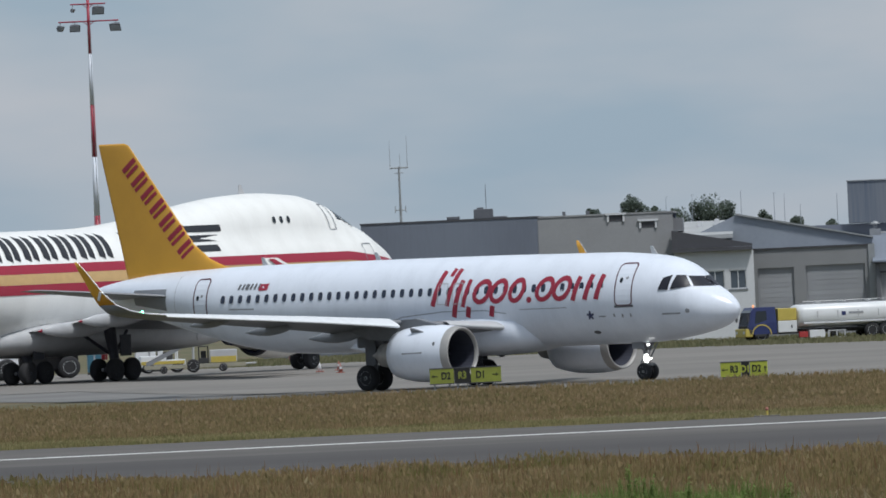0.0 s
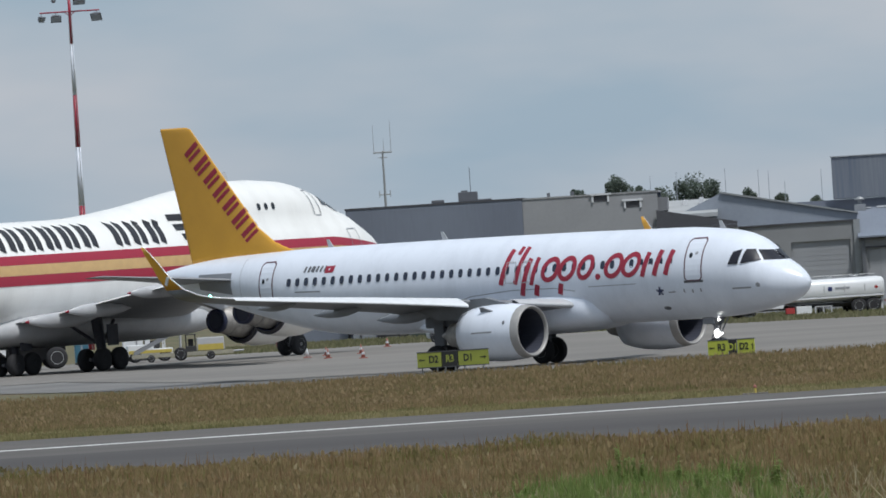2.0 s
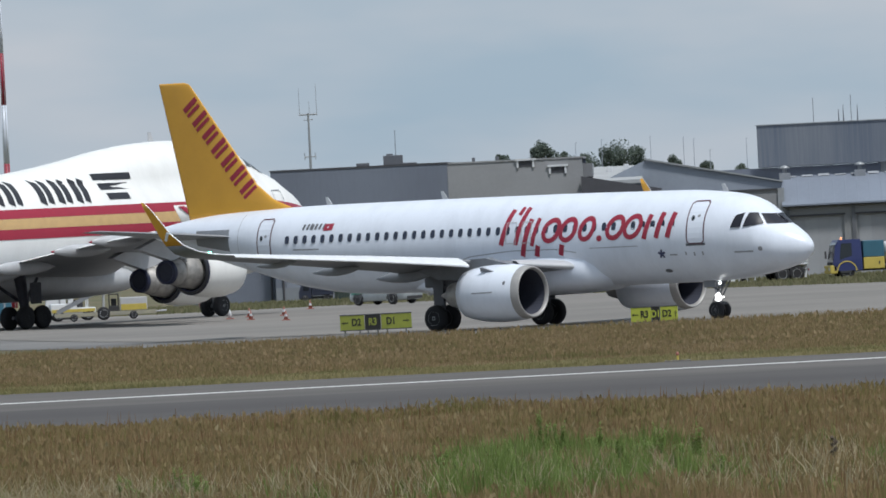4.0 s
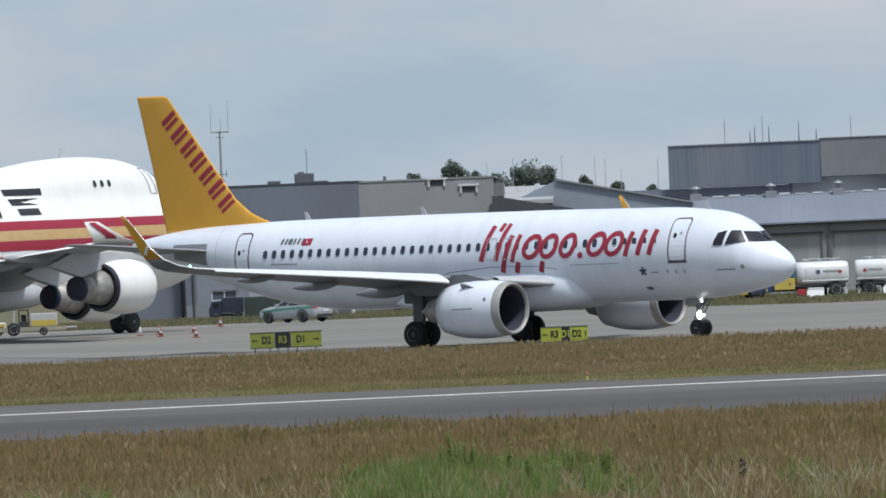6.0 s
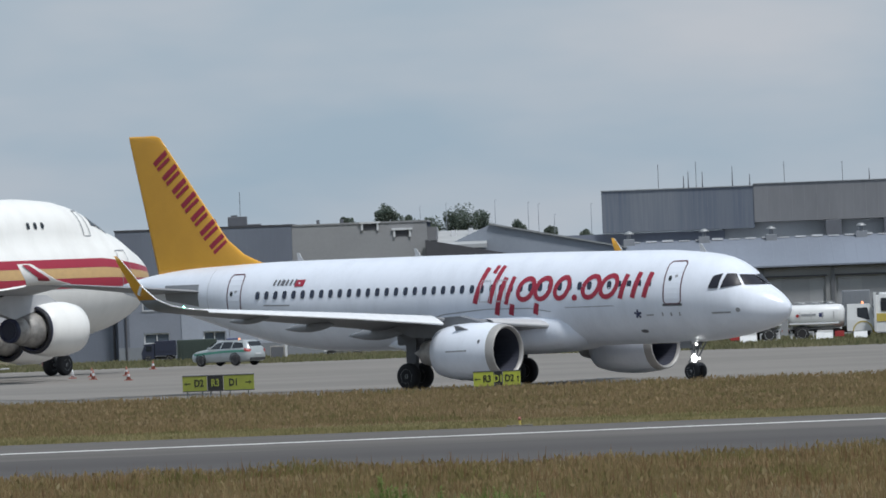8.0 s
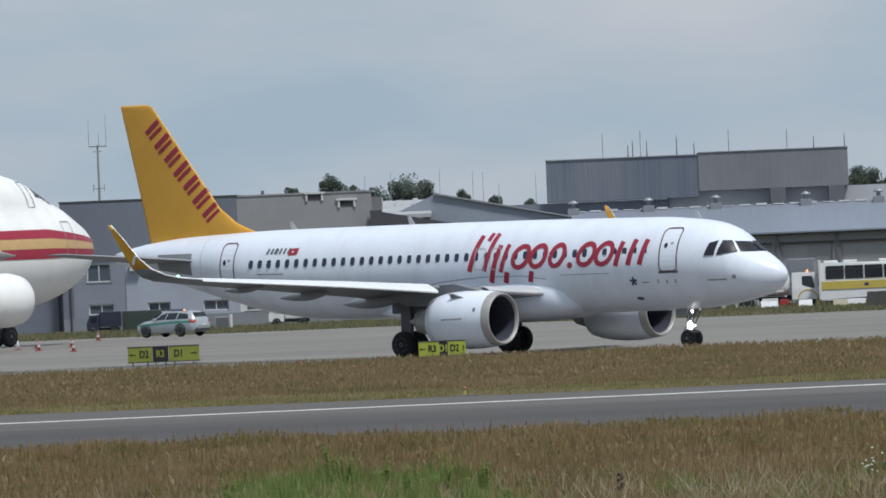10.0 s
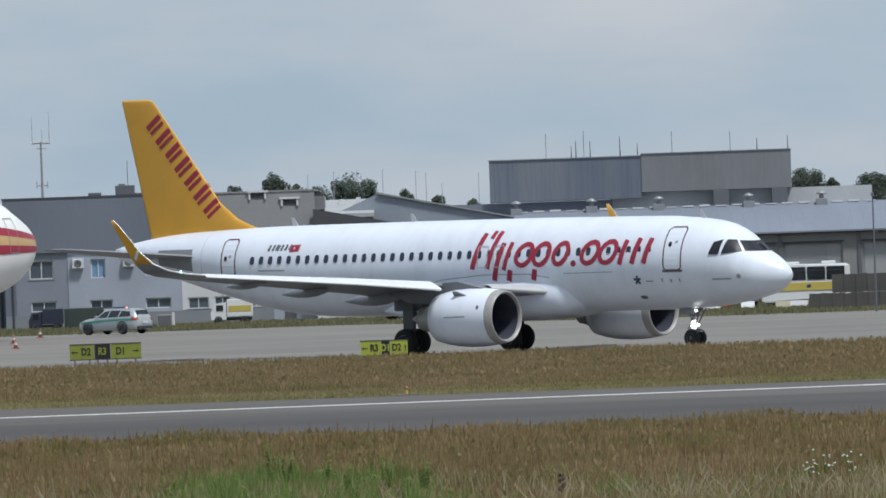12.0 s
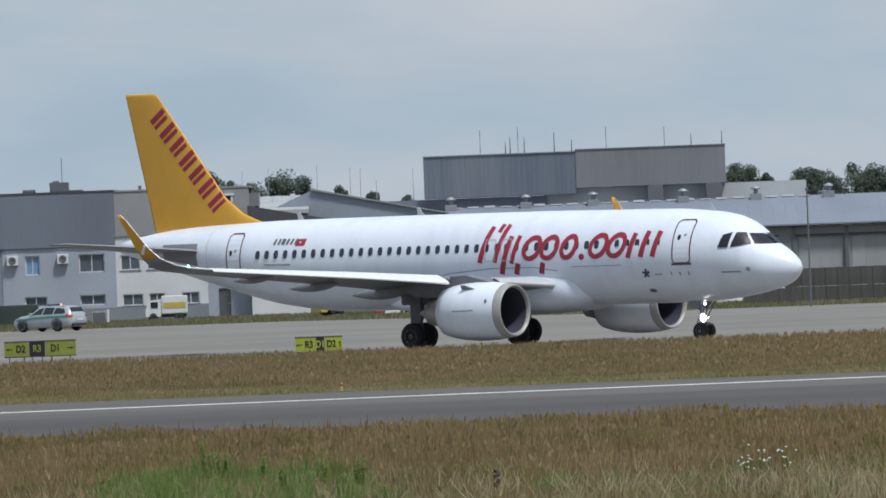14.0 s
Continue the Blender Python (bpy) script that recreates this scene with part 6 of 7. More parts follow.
def barrier_block(x0, x1, y, h, mat, label):
    w = (x1 - x0) / 2
    tagged(piece("barrier_block", loft([[(-w, -0.3, 0), (-w, -0.3, h * 0.35), (-w, -0.14, h), (-w, 0.14, h), (-w, 0.3, h * 0.35), (-w, 0.3, 0)], [(w, -0.3, 0), (w, -0.3, h * 0.35), (w, -0.14, h), (w, 0.14, h), (w, 0.3, h * 0.35), (w, 0.3, 0)]]), mat, m=pose((x0 + x1) / 2, y, 0)), label, "barrier", "barrier blocks on the verge")


for x0, x1, y, h, mat in ((13.65, 14.45, 782, 0.52, VANWHITE), (11.4, 11.85, 781, 0.55, VANWHITE), (11.9, 12.4, 783, 0.5, VANWHITE), (6.9, 7.9, 781, 0.5, VANWHITE)):
    barrier_block(x0, x1, y, h, mat, "white barrier block half hidden in grass")
barrier_block(15.55, 16.4, 775, 0.5, material("beige_concrete", (0.4, 0.36, 0.27), 0.9, other=(0.32, 0.29, 0.22)), "beige barrier block half hidden in grass")
barrier_block(16.5, 17.6, 782, 0.48, GREYWHITE, "grey barrier block half hidden in grass")


def box_van(x, y, rz, label, body_col, low_col, size=(0.88, 0.9, 0.9)):
    v = thing("box_van", label, "van", pose(x, y, 0, 0, 0, rz) @ Matrix.Diagonal((*size, 1)))
    piece("cargo_box", box(0.9, 2.7, -0.8, 0.8, 0.55, 1.75, 0.05), body_col, v, "cargo box")
    cab = piece("cab", loft([[(-0.2, yy, 0.35), (-0.25, yy, 0.8), (0.05, yy, 1.45), (0.85, yy, 1.55), (0.85, yy, 0.35)] for yy in (-0.75, 0.75)]), body_col, v, "van cab")
    piece("window", box(0.15, 0.65, -0.78, -0.74, 0.95, 1.35, 0.01), GLASSDARK, cab)
    piece("stripe", box(1.0, 2.6, -0.82, -0.79, 0.9, 1.3), low_col, v, "yellow stripe")
    piece("chassis", box(-0.2, 2.6, -0.6, 0.6, 0.3, 0.5), CHASSIS, v)
    for wx in (0.3, 2.1):
        for sy in (-0.65, 0.65):
            road_wheel(v, wx, sy, 0.32, 0.22)


box_van(-18.2, 812, 0, "small white box van with yellow stripe", VANWHITE, VYELLOW)
box_van(-29.4, 811, 0, "small dark navy van parked beside a container", VANDARK, VANDARK, (0.72, 0.85, 0.78))


def container():
    c = thing("container", "dark green storage container beside the office wall", "container", pose(-27.4, 812, 0))
    g = material("container_green", (0.05, 0.07, 0.06), 0.7, other=(0.035, 0.05, 0.045), scale=1)
    body = piece("body", box(0, 2.4, -0.8, 0.8, 0.05, 1.35, 0.03), g, c)
    for i in range(11):
        piece("rib", box(-0.04, 0.04, -0.84, -0.8, 0.1, 1.3), g, body, m=Matrix.Translation((0.2 + 0.2 * i, 0, 0)))


container()


def ground_box():
    b = thing("meter_cabinet", "small brown and white utility cabinet by the wall", "cabinet", pose(-20.95, 800, 0))
    piece("body", box(-0.45, 0.45, -0.3, 0.3, 0, 0.85, 0.02), HOTMETAL, b)
    piece("door", box(-0.38, 0.38, -0.33, -0.3, 0.08, 0.78, 0.01), DARKGREY, b, "dark cabinet door")
    piece("side_plate", box(0.46, 0.6, -0.3, 0.3, 0, 0.95, 0.02), PLASTER_W, b)


ground_box()


def cone_at(x, y, white):
    c = thing("traffic_cone", "white traffic cone on the apron" if white else "orange and white traffic cone on the apron", "traffic cone", pose(x, y, 0), group="traffic cones")
    piece("base", box(-0.22, 0.22, -0.22, 0.22, -0.01, 0.04, 0.01), ORANGE, c)
    b = piece("body", turned([(0.04, 0.12), (0.48, 0.028), (0.5, 0.01)], 14, "z"), VANWHITE if white else ORANGE, c, smooth=True)
    piece("band", turned([(0.2, 0.09), (0.33, 0.06)], 14, "z", (False, False)), GREYWHITE, b, "white band", m=Matrix.Diagonal((1.04, 1.04, 1, 1)))


for x, y, w in ((-29.1, 722, 0), (-27.2, 722, 0), (-27.1, 760, 0), (-29.9, 716, 1), (-28.3, 704, 0), (-25.9, 690, 0)):
    cone_at(x, y, w)


def tug(x, y, rz, label):
    t = thing("baggage_tug", label, "tow tractor", pose(x, y, 0, 0, 0, rz), group="ground vehicles")
    piece("body", joined(box(-1.3, 0.2, -0.7, 0.7, 0.35, 1.0, 0.06), box(0.2, 1.3, -0.7, 0.7, 0.35, 0.75, 0.06)), VANWHITE, t, "white body")
    piece("stripe", box(-1.25, 1.25, -0.73, -0.7, 0.5, 0.68), VYELLOW, t, "yellow side stripe")
    piece("cab", joined(box(-0.3, 0.9, -0.65, 0.65, 1.75, 1.85, 0.03), *[tube((a, b, 0.75), (a, b, 1.78), 0.04, n=6) for a in (-0.25, 0.85) for b in (-0.6, 0.6)]), VANWHITE, t, "open cab frame")
    piece("cab_glass", box(-0.3, -0.26, -0.58, 0.58, 1.0, 1.72), GLASSDARK, t)
    piece("seat", box(0.1, 0.6, -0.4, 0.4, 0.75, 1.2, 0.05), CHASSIS, t)
    for wx in (-0.85, 0.85):
        for sy in (-0.6, 0.6):
            road_wheel(t, wx, sy, 0.35, 0.25)


def belt_loader():
    b = thing("cargo_loader", "grey and yellow cargo loader with inclined ramp beneath the jet", "loader", pose(-38.6, 752, 0, 0, 0, 4))
    piece("deck", joined(box(-2.8, 3.0, -0.55, 0.55, 0.32, 0.44, 0.02), box(-2.8, 3.0, -0.6, -0.55, 0.26, 0.48, 0.01)), material("loader_grey_yellow", (0.36, 0.34, 0.25), 0.7, other=(0.27, 0.26, 0.22), scale=1.5, amount=0.8), b, "worn yellowish grey deck")
    piece("ramp", loft([[(-2.7, y, 0.62), (0.1, y, 2.0), (0.2, y, 1.78), (-2.6, y, 0.42)] for y in (-0.5, 0.5)]), FAIRING, b, "grey inclined belt ramp")
    piece("ramp_belt", loft([[(-2.68, y, 0.64), (0.1, y, 2.02), (0.1, y, 2.03), (-2.68, y, 0.65)] for y in (-0.35, 0.35)]), CHASSIS, b, "black conveyor belt")
    piece("lift_post", joined(*[tube((0.0, y, 0.44), (0.05, y, 1.95), 0.06, n=8) for y in (-0.45, 0.45)], tube((0.05, -0.45, 1.4), (0.05, 0.45, 1.4), 0.04, n=8)), GREYWHITE, b, "pale lifting post")
    cab = piece("cab", joined(box(0.3, 0.9, -0.5, 0.5, 0.46, 0.8, 0.03), box(0.3, 0.9, -0.5, 0.5, 1.42, 1.48, 0.02), *[tube((x, y, 0.8), (x, y, 1.44), 0.03, n=6) for x in (0.34, 0.86) for y in (-0.46, 0.46)]), CHASSIS, b, "dark open cab")
    piece("seat", box(0.45, 0.75, -0.25, 0.25, 0.8, 1.2, 0.04), CHASSIS, cab)
    body = piece("engine_housing", box(0.95, 2.5, -0.55, 0.55, 0.5, 1.24, 0.05), GREYWHITE, b, "pale engine housing")
    piece("yellow_panel", box(1.0, 2.45, -0.57, -0.55, 0.52, 0.86, 0.005), VYELLOW, body, "yellow side panel")
    piece("tow_bar", tube((3.0, 0, 0.38), (3.6, 0, 0.4), 0.05), GREYWHITE, b)
    for wx, r in ((-1.7, 0.22), (0.0, 0.38), (1.7, 0.24)):
        for sy in (-0.5, 0.5):
            road_wheel(b, wx, sy, r, 0.25)


def crate(x, y, w, h, mat, label):
    c = thing("cargo_crate", label, "crate", pose(x, y, 0, 0, 0, 5))
    piece("body", box(-w / 2, w / 2, -0.7, 0.7, 0.12, h, 0.04), mat, c)
    piece("pallet", box(-w / 2, w / 2, -0.7, 0.7, 0, 0.1), CHASSIS, c)
    piece("strap", box(-0.05, 0.05, -0.72, 0.72, 0.12, h + 0.01), LINEGREY, c)


def service_truck():
    t = thing("service_truck", "white flat service truck with large wheels beneath the jet", "truck", pose(-46.7, 752, 0, 0, 0, 12))
    piece("bed", box(-1.9, 1.5, -1.0, 1.0, 1.3, 1.8, 0.05), VANWHITE, t, "white load bed")
    cab = piece("cab", box(-3.4, -2.0, -1.0, 1.0, 0.5, 2.3, 0.15), VANWHITE, t, "white cab")
    piece("window", box(-3.0, -2.2, -1.02, -0.98, 1.45, 2.05, 0.01), GLASSDARK, cab)
    piece("chassis", box(-3.3, 1.5, -0.5, 0.5, 0.55, 1.25), CHASSIS, t)
    for wx in (-2.7, 0.9):
        for sy in (-0.9, 0.9):
            road_wheel(t, wx, sy, 0.62, 0.4)


tug(-40.7, 758, 8, "small yellow-striped tow tractor with open cab")
belt_loader()
crate(-45.3, 770, 0.8, 1.65, TEAL, "dark blue wrapped cargo crate")
crate(-42.2, 772, 1.6, 1.5, VANWHITE, "white wrapped cargo crate on a pallet")
crate(-34.2, 790, 1.2, 0.6, ORANGE, "low red wheel chock bin")
service_truck()

# ---- grass, weeds and trees ----
DRY = blades("dry_grass_blades", ((0.08, (0.15, 0.16, 0.047)), (0.38, (0.245, 0.2, 0.086)), (0.62, (0.3, 0.202, 0.112)), (0.85, (0.375, 0.268, 0.148)), (1.0, (0.45, 0.36, 0.215))))
MID = blades("verge_grass_blades", ((0.05, (0.155, 0.15, 0.06)), (0.4, (0.25, 0.198, 0.096)), (0.7, (0.31, 0.218, 0.125)), (1.0, (0.4, 0.32, 0.2))))
MOWN = blades("mown_grass_blades", ((0.05, (0.19, 0.19, 0.075)), (0.5, (0.29, 0.25, 0.12)), (1.0, (0.38, 0.33, 0.18))))
VERGE = blades("bank_grass_blades", ((0.05, (0.13, 0.145, 0.065)), (0.45, (0.19, 0.185, 0.1)), (0.75, (0.24, 0.22, 0.13)), (1.0, (0.31, 0.28, 0.18))))
LUSH = blades("green_weed_leaves", ((0.0, (0.09, 0.125, 0.035)), (0.35, (0.15, 0.205, 0.055)), (0.7, (0.215, 0.285, 0.085)), (1.0, (0.31, 0.36, 0.14))))
LEAFY = blades("feathery_weed_leaves", ((0.0, (0.17, 0.23, 0.068)), (0.5, (0.24, 0.32, 0.1)), (1.0, (0.31, 0.385, 0.15))))
STRAW = blades("straw_stalks", ((0.0, (0.32, 0.26, 0.15)), (1.0, (0.52, 0.45, 0.3))))
UMBEL = material("white_umbels", (0.75, 0.75, 0.7), 0.8)
BARK = material("tree_bark", (0.11, 0.085, 0.06), 0.95, scale=4, bump=0.4)
# Leaf tones are paled to grey-green; the distance haze is in the colour.
FOLIAGE = blades("hazed_tree_leaves", ((0.0, (0.12, 0.15, 0.125)), (0.6, (0.17, 0.2, 0.165)), (1.0, (0.22, 0.25, 0.205))))
rng = np.random.default_rng(7)


def blade_field(name, xs, ys, hs, width, mat, label, lean=0.25, z0=None):
    """One mesh of bent, tapering blades, a blade at each place."""
    n = len(xs)
    a = rng.uniform(0, 2 * np.pi, n)
    b = rng.uniform(0, 2 * np.pi, n)
    ln = rng.uniform(0.05, 1, n) * lean * hs
    w = width * rng.uniform(0.6, 1.4, n)
    dx, dy = np.cos(a) * w / 2, np.sin(a) * w / 2 * 0.4
    lx, ly = np.cos(b) * ln, np.sin(b) * ln
    v = np.zeros((n, 5, 3))
    z0 = np.full(n, -0.05) if z0 is None else z0
    for k, (s, hh, l) in enumerate(((-1, 0, 0), (1, 0, 0), (0.75, 0.55, 0.35), (-0.75, 0.55, 0.35))):
        v[:, k] = np.stack([xs + s * dx + l * lx, ys + s * dy + l * ly, z0 + hh * hs], 1)
    v[:, 4] = np.stack([xs + lx, ys + ly, z0 + hs], 1)
    me = bpy.data.meshes.new(name)
    me.vertices.add(n * 5)
    me.vertices.foreach_set("co", v.ravel())
    o = np.arange(n)[:, None] * 5
    loops = np.concatenate([o + np.array([[0, 1, 2, 3]]), o + np.array([[3, 2, 4]])], 1).ravel()
    me.loops.add(n * 7)
    me.loops.foreach_set("vertex_index", loops.astype(np.int32))
    me.polygons.add(n * 2)
    starts = (np.arange(n)[:, None] * 7 + np.array([[0, 4]])).ravel()
    me.polygons.foreach_set("loop_start", starts.astype(np.int32))
    me.materials.append(mat)
    me.update(calc_edges=True)
    return tagged(new(name, me), label, "grass", kind="stuff")


def patchy(xs, ys, f):
    """Slow, uneven variation over the field, about 0 to 1."""
    return 0.5 + 0.22 * (np.sin(xs * f + ys * 0.31 * f) + np.sin(xs * 0.47 * f - ys * 0.23 * f + 1.7) + 0.6 * np.sin(xs * 1.9 * f + ys * 0.11 * f + 0.6))


def fields():
    # the near meadow
    n = 215000
    y = 232 + (353 - 232) * rng.uniform(0, 1, n) ** 0.9
    x = rng.uniform(-0.078, 0.044, n) * y + rng.normal(0, 1, n)
    h = (0.3 + 0.3 * patchy(x, y, 0.9)) * rng.uniform(0.6, 1.25, n)
    blade_field("meadow_grass", x, y, h * np.clip((357 - y) / 10, 0.6, 1), 0.036, DRY, "tall dry meadow grass in brown and olive tones", 0.35)
    # seed heads, taller and redder
    n = 7000
    y = rng.uniform(234, 351, n)
    x = rng.uniform(-0.078, 0.044, n) * y
    blade_field("sorrel_stalks", x, y, 0.45 + 0.3 * rng.uniform(0, 1, n), 0.035, blades("sorrel", ((0.0, (0.17, 0.1, 0.05)), (1.0, (0.26, 0.16, 0.085)))), "reddish brown sorrel stalks in the meadow", 0.15)
    n = 3600
    y = rng.uniform(236, 275, n)
    x = rng.uniform(-0.078, 0.044, n) * y
    keep = (patchy(x, y, 0.7) > 0.5) | (rng.uniform(0, 1, n) > 0.8)
    x, y = x[keep], y[keep]
    blade_field("straw_grass", x, y, 0.6 + 0.3 * rng.uniform(0, 1, len(x)), 0.022, STRAW, "pale straw-coloured grass stalks", 0.7)
    # seed heads at the tips
    n = 17000
    y = 234 + 118 * rng.uniform(0, 1, n) ** 0.9
    x = rng.uniform(-0.078, 0.044, n) * y
    z = (0.22 + 0.26 * patchy(x, y, 0.9)) * rng.uniform(0.7, 1.2, n) * np.clip((357 - y) / 10, 0.6, 1)
    blade_field("seed_heads", x, y, rng.uniform(0.07, 0.17, n), 0.075, blades("seed_head_tones", ((0.0, (0.18, 0.15, 0.065)), (0.4, (0.25, 0.185, 0.09)), (0.7, (0.3, 0.23, 0.12)), (1.0, (0.38, 0.32, 0.19)))), "brown and straw seed heads over the meadow", 0.6, z)
    n = 8000
    y = rng.uniform(462, 557, n)
    x = rng.uniform(-0.085, 0.05, n) * y
    blade_field("strip_seed_heads", x, y, rng.uniform(0.06, 0.16, n), 0.12, blades("strip_seed_tones", ((0.0, (0.2, 0.165, 0.075)), (0.5, (0.29, 0.21, 0.115)), (1.0, (0.38, 0.29, 0.175)))), "brown seed heads over the grass strip", 0.6, rng.uniform(0.12, 0.33, n))
    # fresh green grass round the weeds and in loose drifts
    n = 640
    k = rng.integers(0, 4, n)
    cx = np.where(k < 2, rng.normal(-4.4, 2.0, n), np.where(k == 2, rng.normal(-12.0, 1.3, n), rng.uniform(-18, 10, n)))
    cy = np.where(k < 2, rng.uniform(238, 284, n), rng.uniform(238, 262, n))
    keep = (k < 2) | (rng.uniform(0, 1, n) < 0.45)
    cx, cy = cx[keep], cy[keep]
    m = 46
    tall = np.repeat(rng.uniform(0.35, 1.0, len(cx)) * np.where(np.abs(cx + 4.4) < 2.6, 1.1, 0.8), m)
    x = np.repeat(cx, m) + rng.normal(0, 0.13, len(cx) * m)
    y = np.repeat(cy, m) + rng.normal(0, 0.3, len(cx) * m)
    blade_field("green_grass", x, y, tall * rng.uniform(0.45, 1.0, len(x)), 0.03, LUSH, "fresh green grass tufts among the dry meadow", 0.38)
    # sparse green tufts among the straw and the white flowers
    own = np.random.default_rng(31)
    n = 120
    cx, cy = own.uniform(1.5, 9.5, n), own.uniform(238, 268, n)
    m = 30
    x = np.repeat(cx, m) + own.normal(0, 0.14, n * m)
    y = np.repeat(cy, m) + own.normal(0, 0.3, n * m)
    blade_field("green_tufts", x, y, np.repeat(own.uniform(0.4, 0.85, n), m) * own.uniform(0.5, 1.0, n * m), 0.028, LUSH, "green grass tufts between straw and white flowers", 0.4)
    # bent bunches of straw
    n = 230
    pick = rng.uniform(0, 1, n)
    cx = np.where(pick < 0.3, rng.normal(-13.8, 1.2, n), np.where(pick < 0.38, rng.normal(3.3, 0.8, n), np.where(pick < 0.5, rng.normal(7.2, 0.9, n), rng.uniform(-17, 9, n))))
    cy = rng.uniform(237, 258, n)
    x = np.repeat(cx, 11) + rng.normal(0, 0.1, n * 11)
    y = np.repeat(cy, 11) + rng.normal(0, 0.2, n * 11)
    blade_field("straw_bunches", x, y, rng.uniform(0.5, 1.05, n * 11), 0.026, STRAW, "bent bunches of pale straw grass", 1.0)
    # between the runway and the taxiway
    n = 140000
    y = rng.uniform(457, 558, n)
    x = rng.uniform(-0.085, 0.05, n) * y
    h = (0.22 + 0.16 * patchy(x, y, 0.5)) * rng.uniform(0.6, 1.2, n) * np.clip((y - 440) / 30, 0.4, 1)
    blade_field("strip_grass", x, y, h, 0.065, MID, "brownish grass strip between runway and taxiway", 0.35)
    n = 26000
    y = rng.uniform(445.6, 460, n)
    x = rng.uniform(-0.085, 0.05, n) * y
    blade_field("mown_grass", x, y, 0.08 + 0.1 * rng.uniform(0, 1, n), 0.09, MOWN, "short mown grass along the runway edge", 0.4)
    # taller tufts at the far edge of the strip
    n = 2400
    cx, cy = rng.uniform(-44, 26, n), 558 - 58 * rng.uniform(0, 1, n) ** 2.2
    x = np.repeat(cx, 14) + rng.normal(0, 0.12, n * 14)
    y = np.repeat(cy, 14) + rng.normal(0, 0.3, n * 14)
    blade_field("strip_tufts", x, y, rng.uniform(0.22, 0.5, n * 14), 0.05, MID, "taller grass tufts in the strip", 0.4)
    # verge at the foot of the fence and buildings
    n = 75000
    y = rng.uniform(743, 818, n)
    x = rng.uniform(-40, 46, n)
    keep = y > np.clip(778.0 - (x + 10) * 1.7, 748.0, 778.0) - 1.0 + rng.normal(0, 1.2, n)
    x, y = x[keep], y[keep]
    blade_field("apron_verge", x, y, rng.uniform(0.1, 0.34, len(x)), 0.14, VERGE, "dry grass verge at the edge of the apron", 0.4)


fields()


def weed(x, y, height, spread, leaves, mat=LUSH):
    """A leafy weed: several stems with leaves up their length."""
    vs, fs = [], []
    for s in range(9):
        ang, r = rng.uniform(0, 6.28), rng.uniform(0, spread)
        hx, hy = math.cos(ang) * r, math.sin(ang) * r
        hh = height * rng.uniform(0.65, 1.05) * (1 - 0.4 * r / max(spread, 0.01))
        g = tube((hx * 0.4, hy * 0.4, -0.06), (hx, hy, hh), 0.012, 0.005, 5)
        o = len(vs)
        vs += [tuple(v) for v in g[0]]
        fs += [tuple(i + o for i in q) for q in g[1]]
        for k in range(leaves):
            t = rng.uniform(0.15, 1.0)
            a = rng.uniform(0, 6.28)
            L = 0.13 * (1.15 - 0.6 * t) * rng.uniform(0.7, 1.3)
            bx, by, bz = hx * (0.4 + 0.6 * t), hy * (0.4 + 0.6 * t), hh * t
            ca, sa = math.cos(a), math.sin(a)
            w = L * 0.15
            o = len(vs)
            vs += [(bx, by, bz), (bx + ca * L * 0.5 - sa * w, by + sa * L * 0.5 + ca * w, bz + L * 0.4), (bx + ca * L, by + sa * L, bz + L * 0.25), (bx + ca * L * 0.5 + sa * w, by + sa * L * 0.5 - ca * w, bz + L * 0.4)]
            fs.append((o, o + 1, o + 2, o + 3))
    return vs, fs


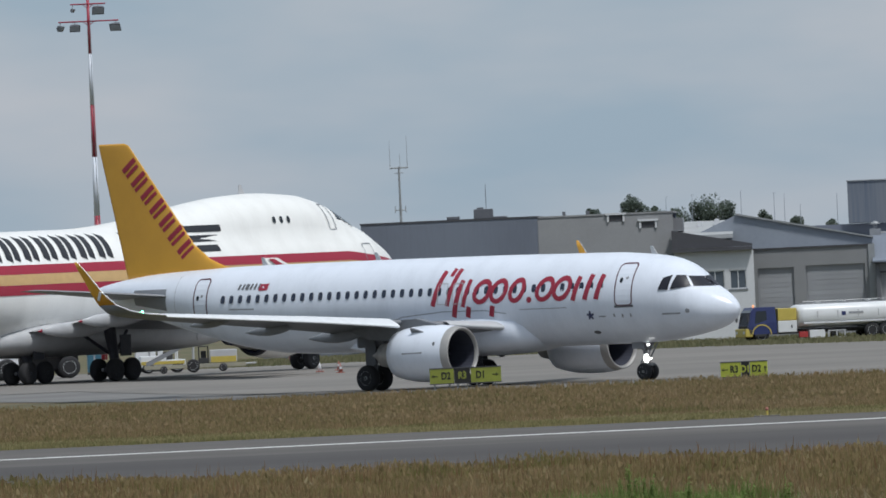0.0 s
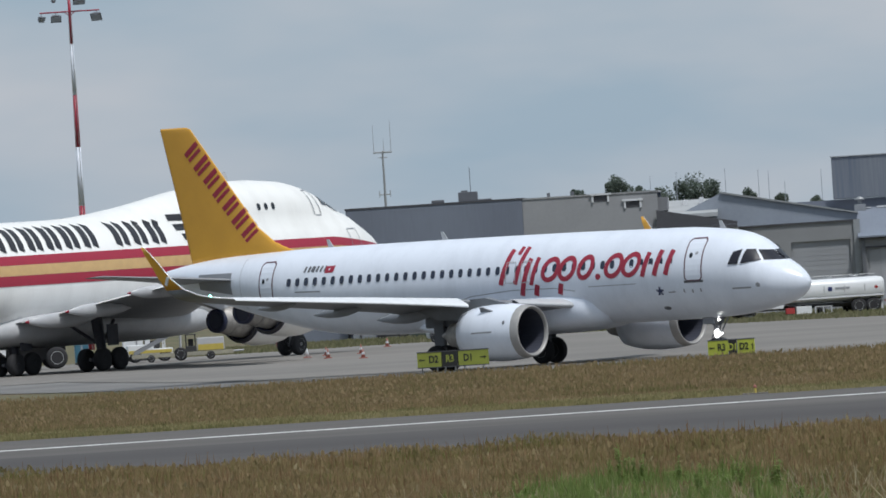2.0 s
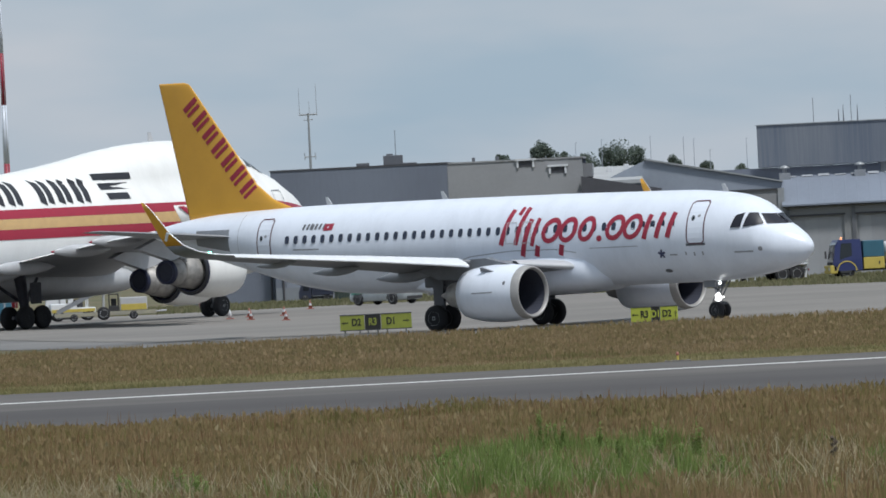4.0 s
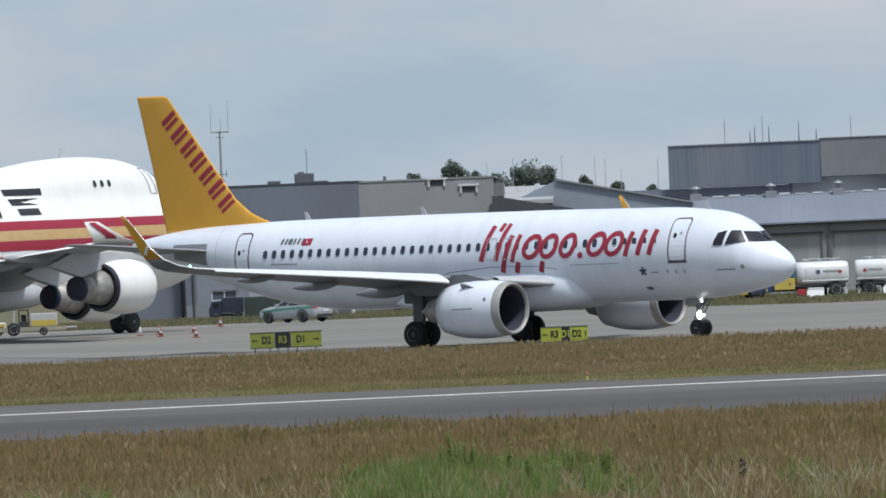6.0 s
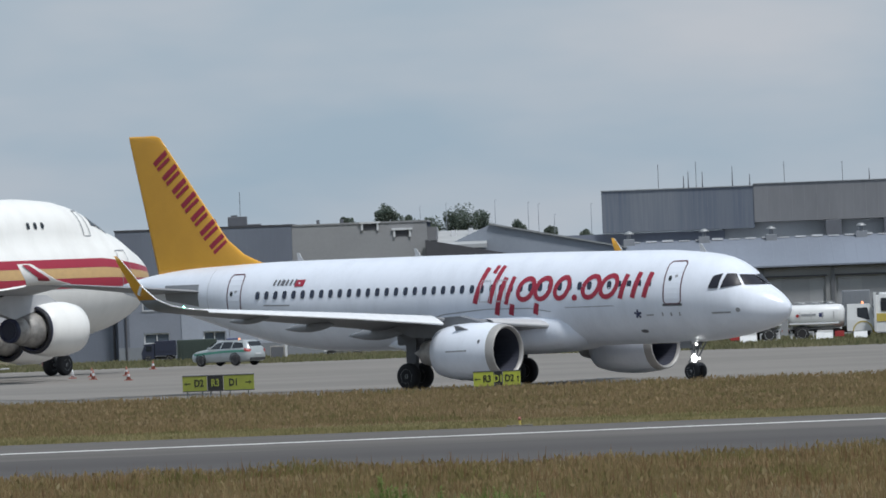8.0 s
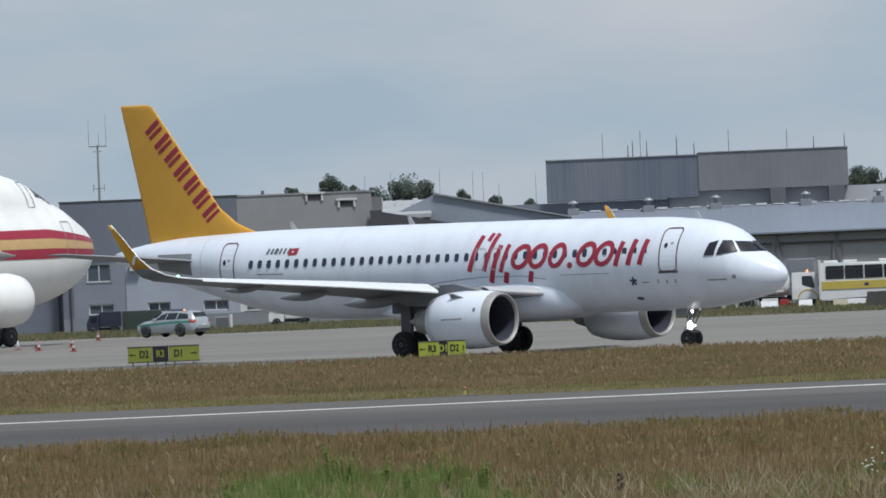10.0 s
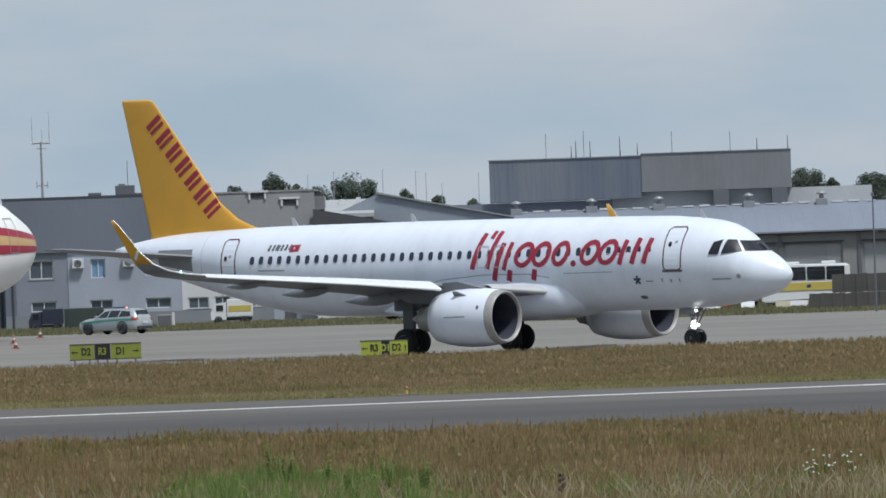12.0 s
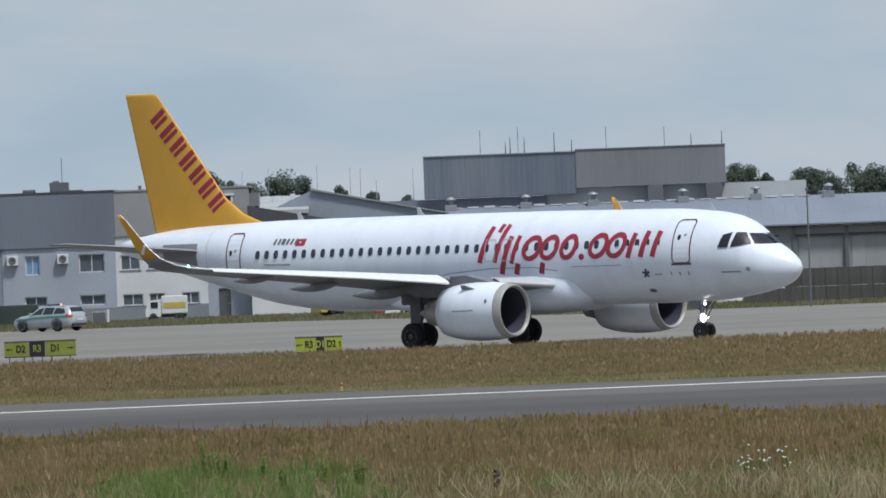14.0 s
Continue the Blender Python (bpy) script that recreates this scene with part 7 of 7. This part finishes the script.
def weeds():
    for x, y, h in ((-5.25, 280, 1.3), (-4.75, 276, 1.1), (-6.2, 272, 1.0), (-3.9, 272, 1.15), (-2.75, 268, 1.15), (-1.85, 266, 1.1), (-7.0, 268, 0.95), (-3.3, 262, 1.05), (-5.6, 262, 1.0), (-2.2, 258, 0.95), (-6.4, 256, 0.9), (-4.5, 254, 0.95), (-3.0, 252, 0.9), (-5.2, 250, 0.9), (-1.4, 252, 0.8), (-11.9, 258, 0.95), (-12.7, 252, 0.85), (-11.2, 250, 0.8)):
        tagged(piece("green_weed", weed(0, 0, h, 0.45, 90), LEAFY, m=pose(x, y, 0)), "tall feathery green weed in the meadow", "weed", "green weeds")
    for x, y, h in ((6.35, 272, 0.82), (6.85, 270, 0.78), (5.95, 267, 0.68)):
        p = thing("umbel_plant", "white-flowered umbel plant among dry grass", "wildflower", pose(x, y, 0), group="umbel plants")
        stem = piece("stem", weed(0, 0, h * 0.7, 0.2, 5), LUSH, p)
        for k in range(12):
            a = rng.uniform(0, 6.28)
            r = rng.uniform(0.04, 0.3)
            z = h * rng.uniform(0.5, 1.0)
            piece("stalk", tube((0, 0, h * 0.45), (math.cos(a) * r, math.sin(a) * r, z), 0.008, n=5), LUSH, p)
            piece("flower_head", turned([(-0.01, 0.006), (0.0, 0.024), (0.008, 0.028), (0.017, 0.019), (0.023, 0.006)], 9, "z"), UMBEL, p, "white flower head" if k == 0 else "", m=pose(math.cos(a) * r, math.sin(a) * r, z))
    for x, y in ((0.9, 262),):
        tagged(piece("dock_plant", joined(tube((0, 0, -0.05), (0.04, 0, 0.7), 0.02, 0.01, 6), *[moved(box(-0.03, 0.03, -0.03, 0.03, -0.05, 0.05, 0.012), pose(rng.normal(0, 0.03), rng.normal(0, 0.03), 0.32 + 0.03 * k, 20 * k, 30 * k, 0)) for k in range(13)]), BARK, m=pose(x, y, 0)), "dark brown dried dock stem", "weed", "dock stems")
    for x, y in ((19.2, 545), (18.7, 543)):
        tagged(piece("bush_weed", weed(0, 0, 1.05, 0.5, 12), MID, m=pose(x, y, 0)), "sparse dry weed bush at the taxiway edge", "weed")


weeds()


def tree(x, y, top, width, label):
    t = thing("tree", label, "tree", pose(x, y, 0), group="trees behind the buildings")
    trunk_h = top * 0.72
    piece("trunk", loft([[(math.cos(2 * math.pi * i / 8) * r + 0.1 * z * 0.1, math.sin(2 * math.pi * i / 8) * r, z) for i in range(8)] for z, r in ((-0.1, 0.28), (top * 0.3, 0.2), (trunk_h, 0.1), (top * 0.92, 0.03))]), BARK, t, "brown trunk", True)
    cents = []
    for k in range(13):
        a = k * 2.4
        z0 = top * rng.uniform(0.35, 0.72)
        z1 = min(top * 0.95, z0 + top * rng.uniform(0.1, 0.25))
        r = width * rng.uniform(0.35, 1.15) * (1.15 - (z1 / top) ** 3)
        e = (math.cos(a) * r, math.sin(a) * r, z1)
        cents.append(e)
        piece("limb", tube((0.05, 0, z0), e, 0.07, 0.02, 6), BARK, t)
    for k in range(12):
        a, zz = rng.uniform(0, 6.28), rng.uniform(0.55, 1.0)
        r = width * rng.uniform(0.1, 1.0) * (1.2 - zz ** 4)
        cents.append((math.cos(a) * r, math.sin(a) * r, top * zz))
    cents.append((0, 0, top * 0.93))
    cents.append((width * 0.2, 0, top * 0.85))
    n = 280
    vs, fs = [], []
    for cx, cy, cz in cents:
        rad = width * rng.uniform(0.16, 0.36)
        p = rng.normal(0, 1, (n, 3))
        p = p / np.linalg.norm(p, axis=1)[:, None] * (rng.uniform(0.25, 1.1, (n, 1)) ** 0.6) * rad
        p[:, 2] *= 1.0
        for q in p:
            s = rng.uniform(0.04, 0.115)
            u = rng.normal(0, 1, 3)
            u /= np.linalg.norm(u)
            w = np.cross(u, rng.normal(0, 1, 3))
            w /= np.linalg.norm(w)
            c = np.array((cx, cy, min(cz, top))) + q
            o = len(vs)
            vs += [tuple(c - u * s), tuple(c + w * s * 0.6), tuple(c + u * s), tuple(c - w * s * 0.6)]
            fs.append((o, o + 1, o + 2, o + 3))
    piece("crown", (vs, fs), FOLIAGE, t, "dark green leafy crown")


for x, top, w in ((-13.4, 9.0, 1.7), (-10.9, 9.2, 1.5), (-17.2, 9.0, 1.4), (-16.0, 8.8, 1.4), (29.6, 8.6, 1.6), (34.2, 8.5, 1.7), (36.6, 8.4, 1.8), (39.6, 8.5, 2.0), (23.4, 9.3, 1.7), (24.7, 9.0, 1.4), (-18.4, 10.1, 1.6), (-18.9, 9.9, 1.2), (-12.0, 9.2, 2.4), (-14.6, 8.9, 1.8), (-16.4, 9.1, 1.2), (-21.7, 9.4, 1.2), (28.6, 8.8, 1.7), (25.9, 8.6, 0.8), (30.9, 8.3, 1.3), (33.0, 8.7, 2.0), (35.2, 8.3, 1.6), (38.0, 8.6, 2.2), (-7.9, 8.15, 1.2), (-5.4, 7.8, 1.2), (-2.6, 7.6, 1.1), (-30.5, 9.2, 0.8), (41.5, 8.6, 2.4), (-33.6, 8.6, 1.0)):
    tree(x, 1050, top + (0.1 if x < 20 else -0.2), w * 1.2, "dark green broadleaf tree behind the buildings")

# ---- what moves ----
HEADING = 37.23
TRAVEL = (  # seconds, metres still to go along the taxiway
    (0.0, -26.631), (0.5, -25.442), (1.0, -24.183), (1.5, -23.08), (2.0, -21.895), (2.5, -20.782), (3.0, -19.624), (3.2, -19.215), (4.3, -16.9), (5.3, -14.928),
    (5.5, -14.573), (6.0, -13.578), (6.5, -12.703), (7.0, -11.791), (7.5, -10.966), (8.0, -10.152), (8.2, -9.869), (9.25, -8.3), (10.3, -6.951), (10.5, -6.571),
    (11.0, -5.746), (11.5, -4.952), (12.0, -4.019), (12.5, -3.115), (13.0, -2.107), (13.5, -1.102), (14.0, 0.0),
)


def gone(t):
    return float(smooth_table(TRAVEL, np.array([t]))[0][0])


def taxi(t):
    s, a = gone(t), radians(HEADING)
    return pose(1.4 + s * math.cos(a), 581.2 - s * math.sin(a), 0, 0, 0, -HEADING)


def motions():
    walk(airliner_ob, [(0.5 * i, taxi(0.5 * i)) for i in range(29)])
    for w, at, radius in wheels:
        rows = []
        for i in range(71):
            t = 0.2 * i
            rows.append((t, Matrix.Translation(at) @ Matrix.Rotation((gone(t) - gone(0.0)) / radius, 4, "Y")))
        walk(w, rows)


motions()
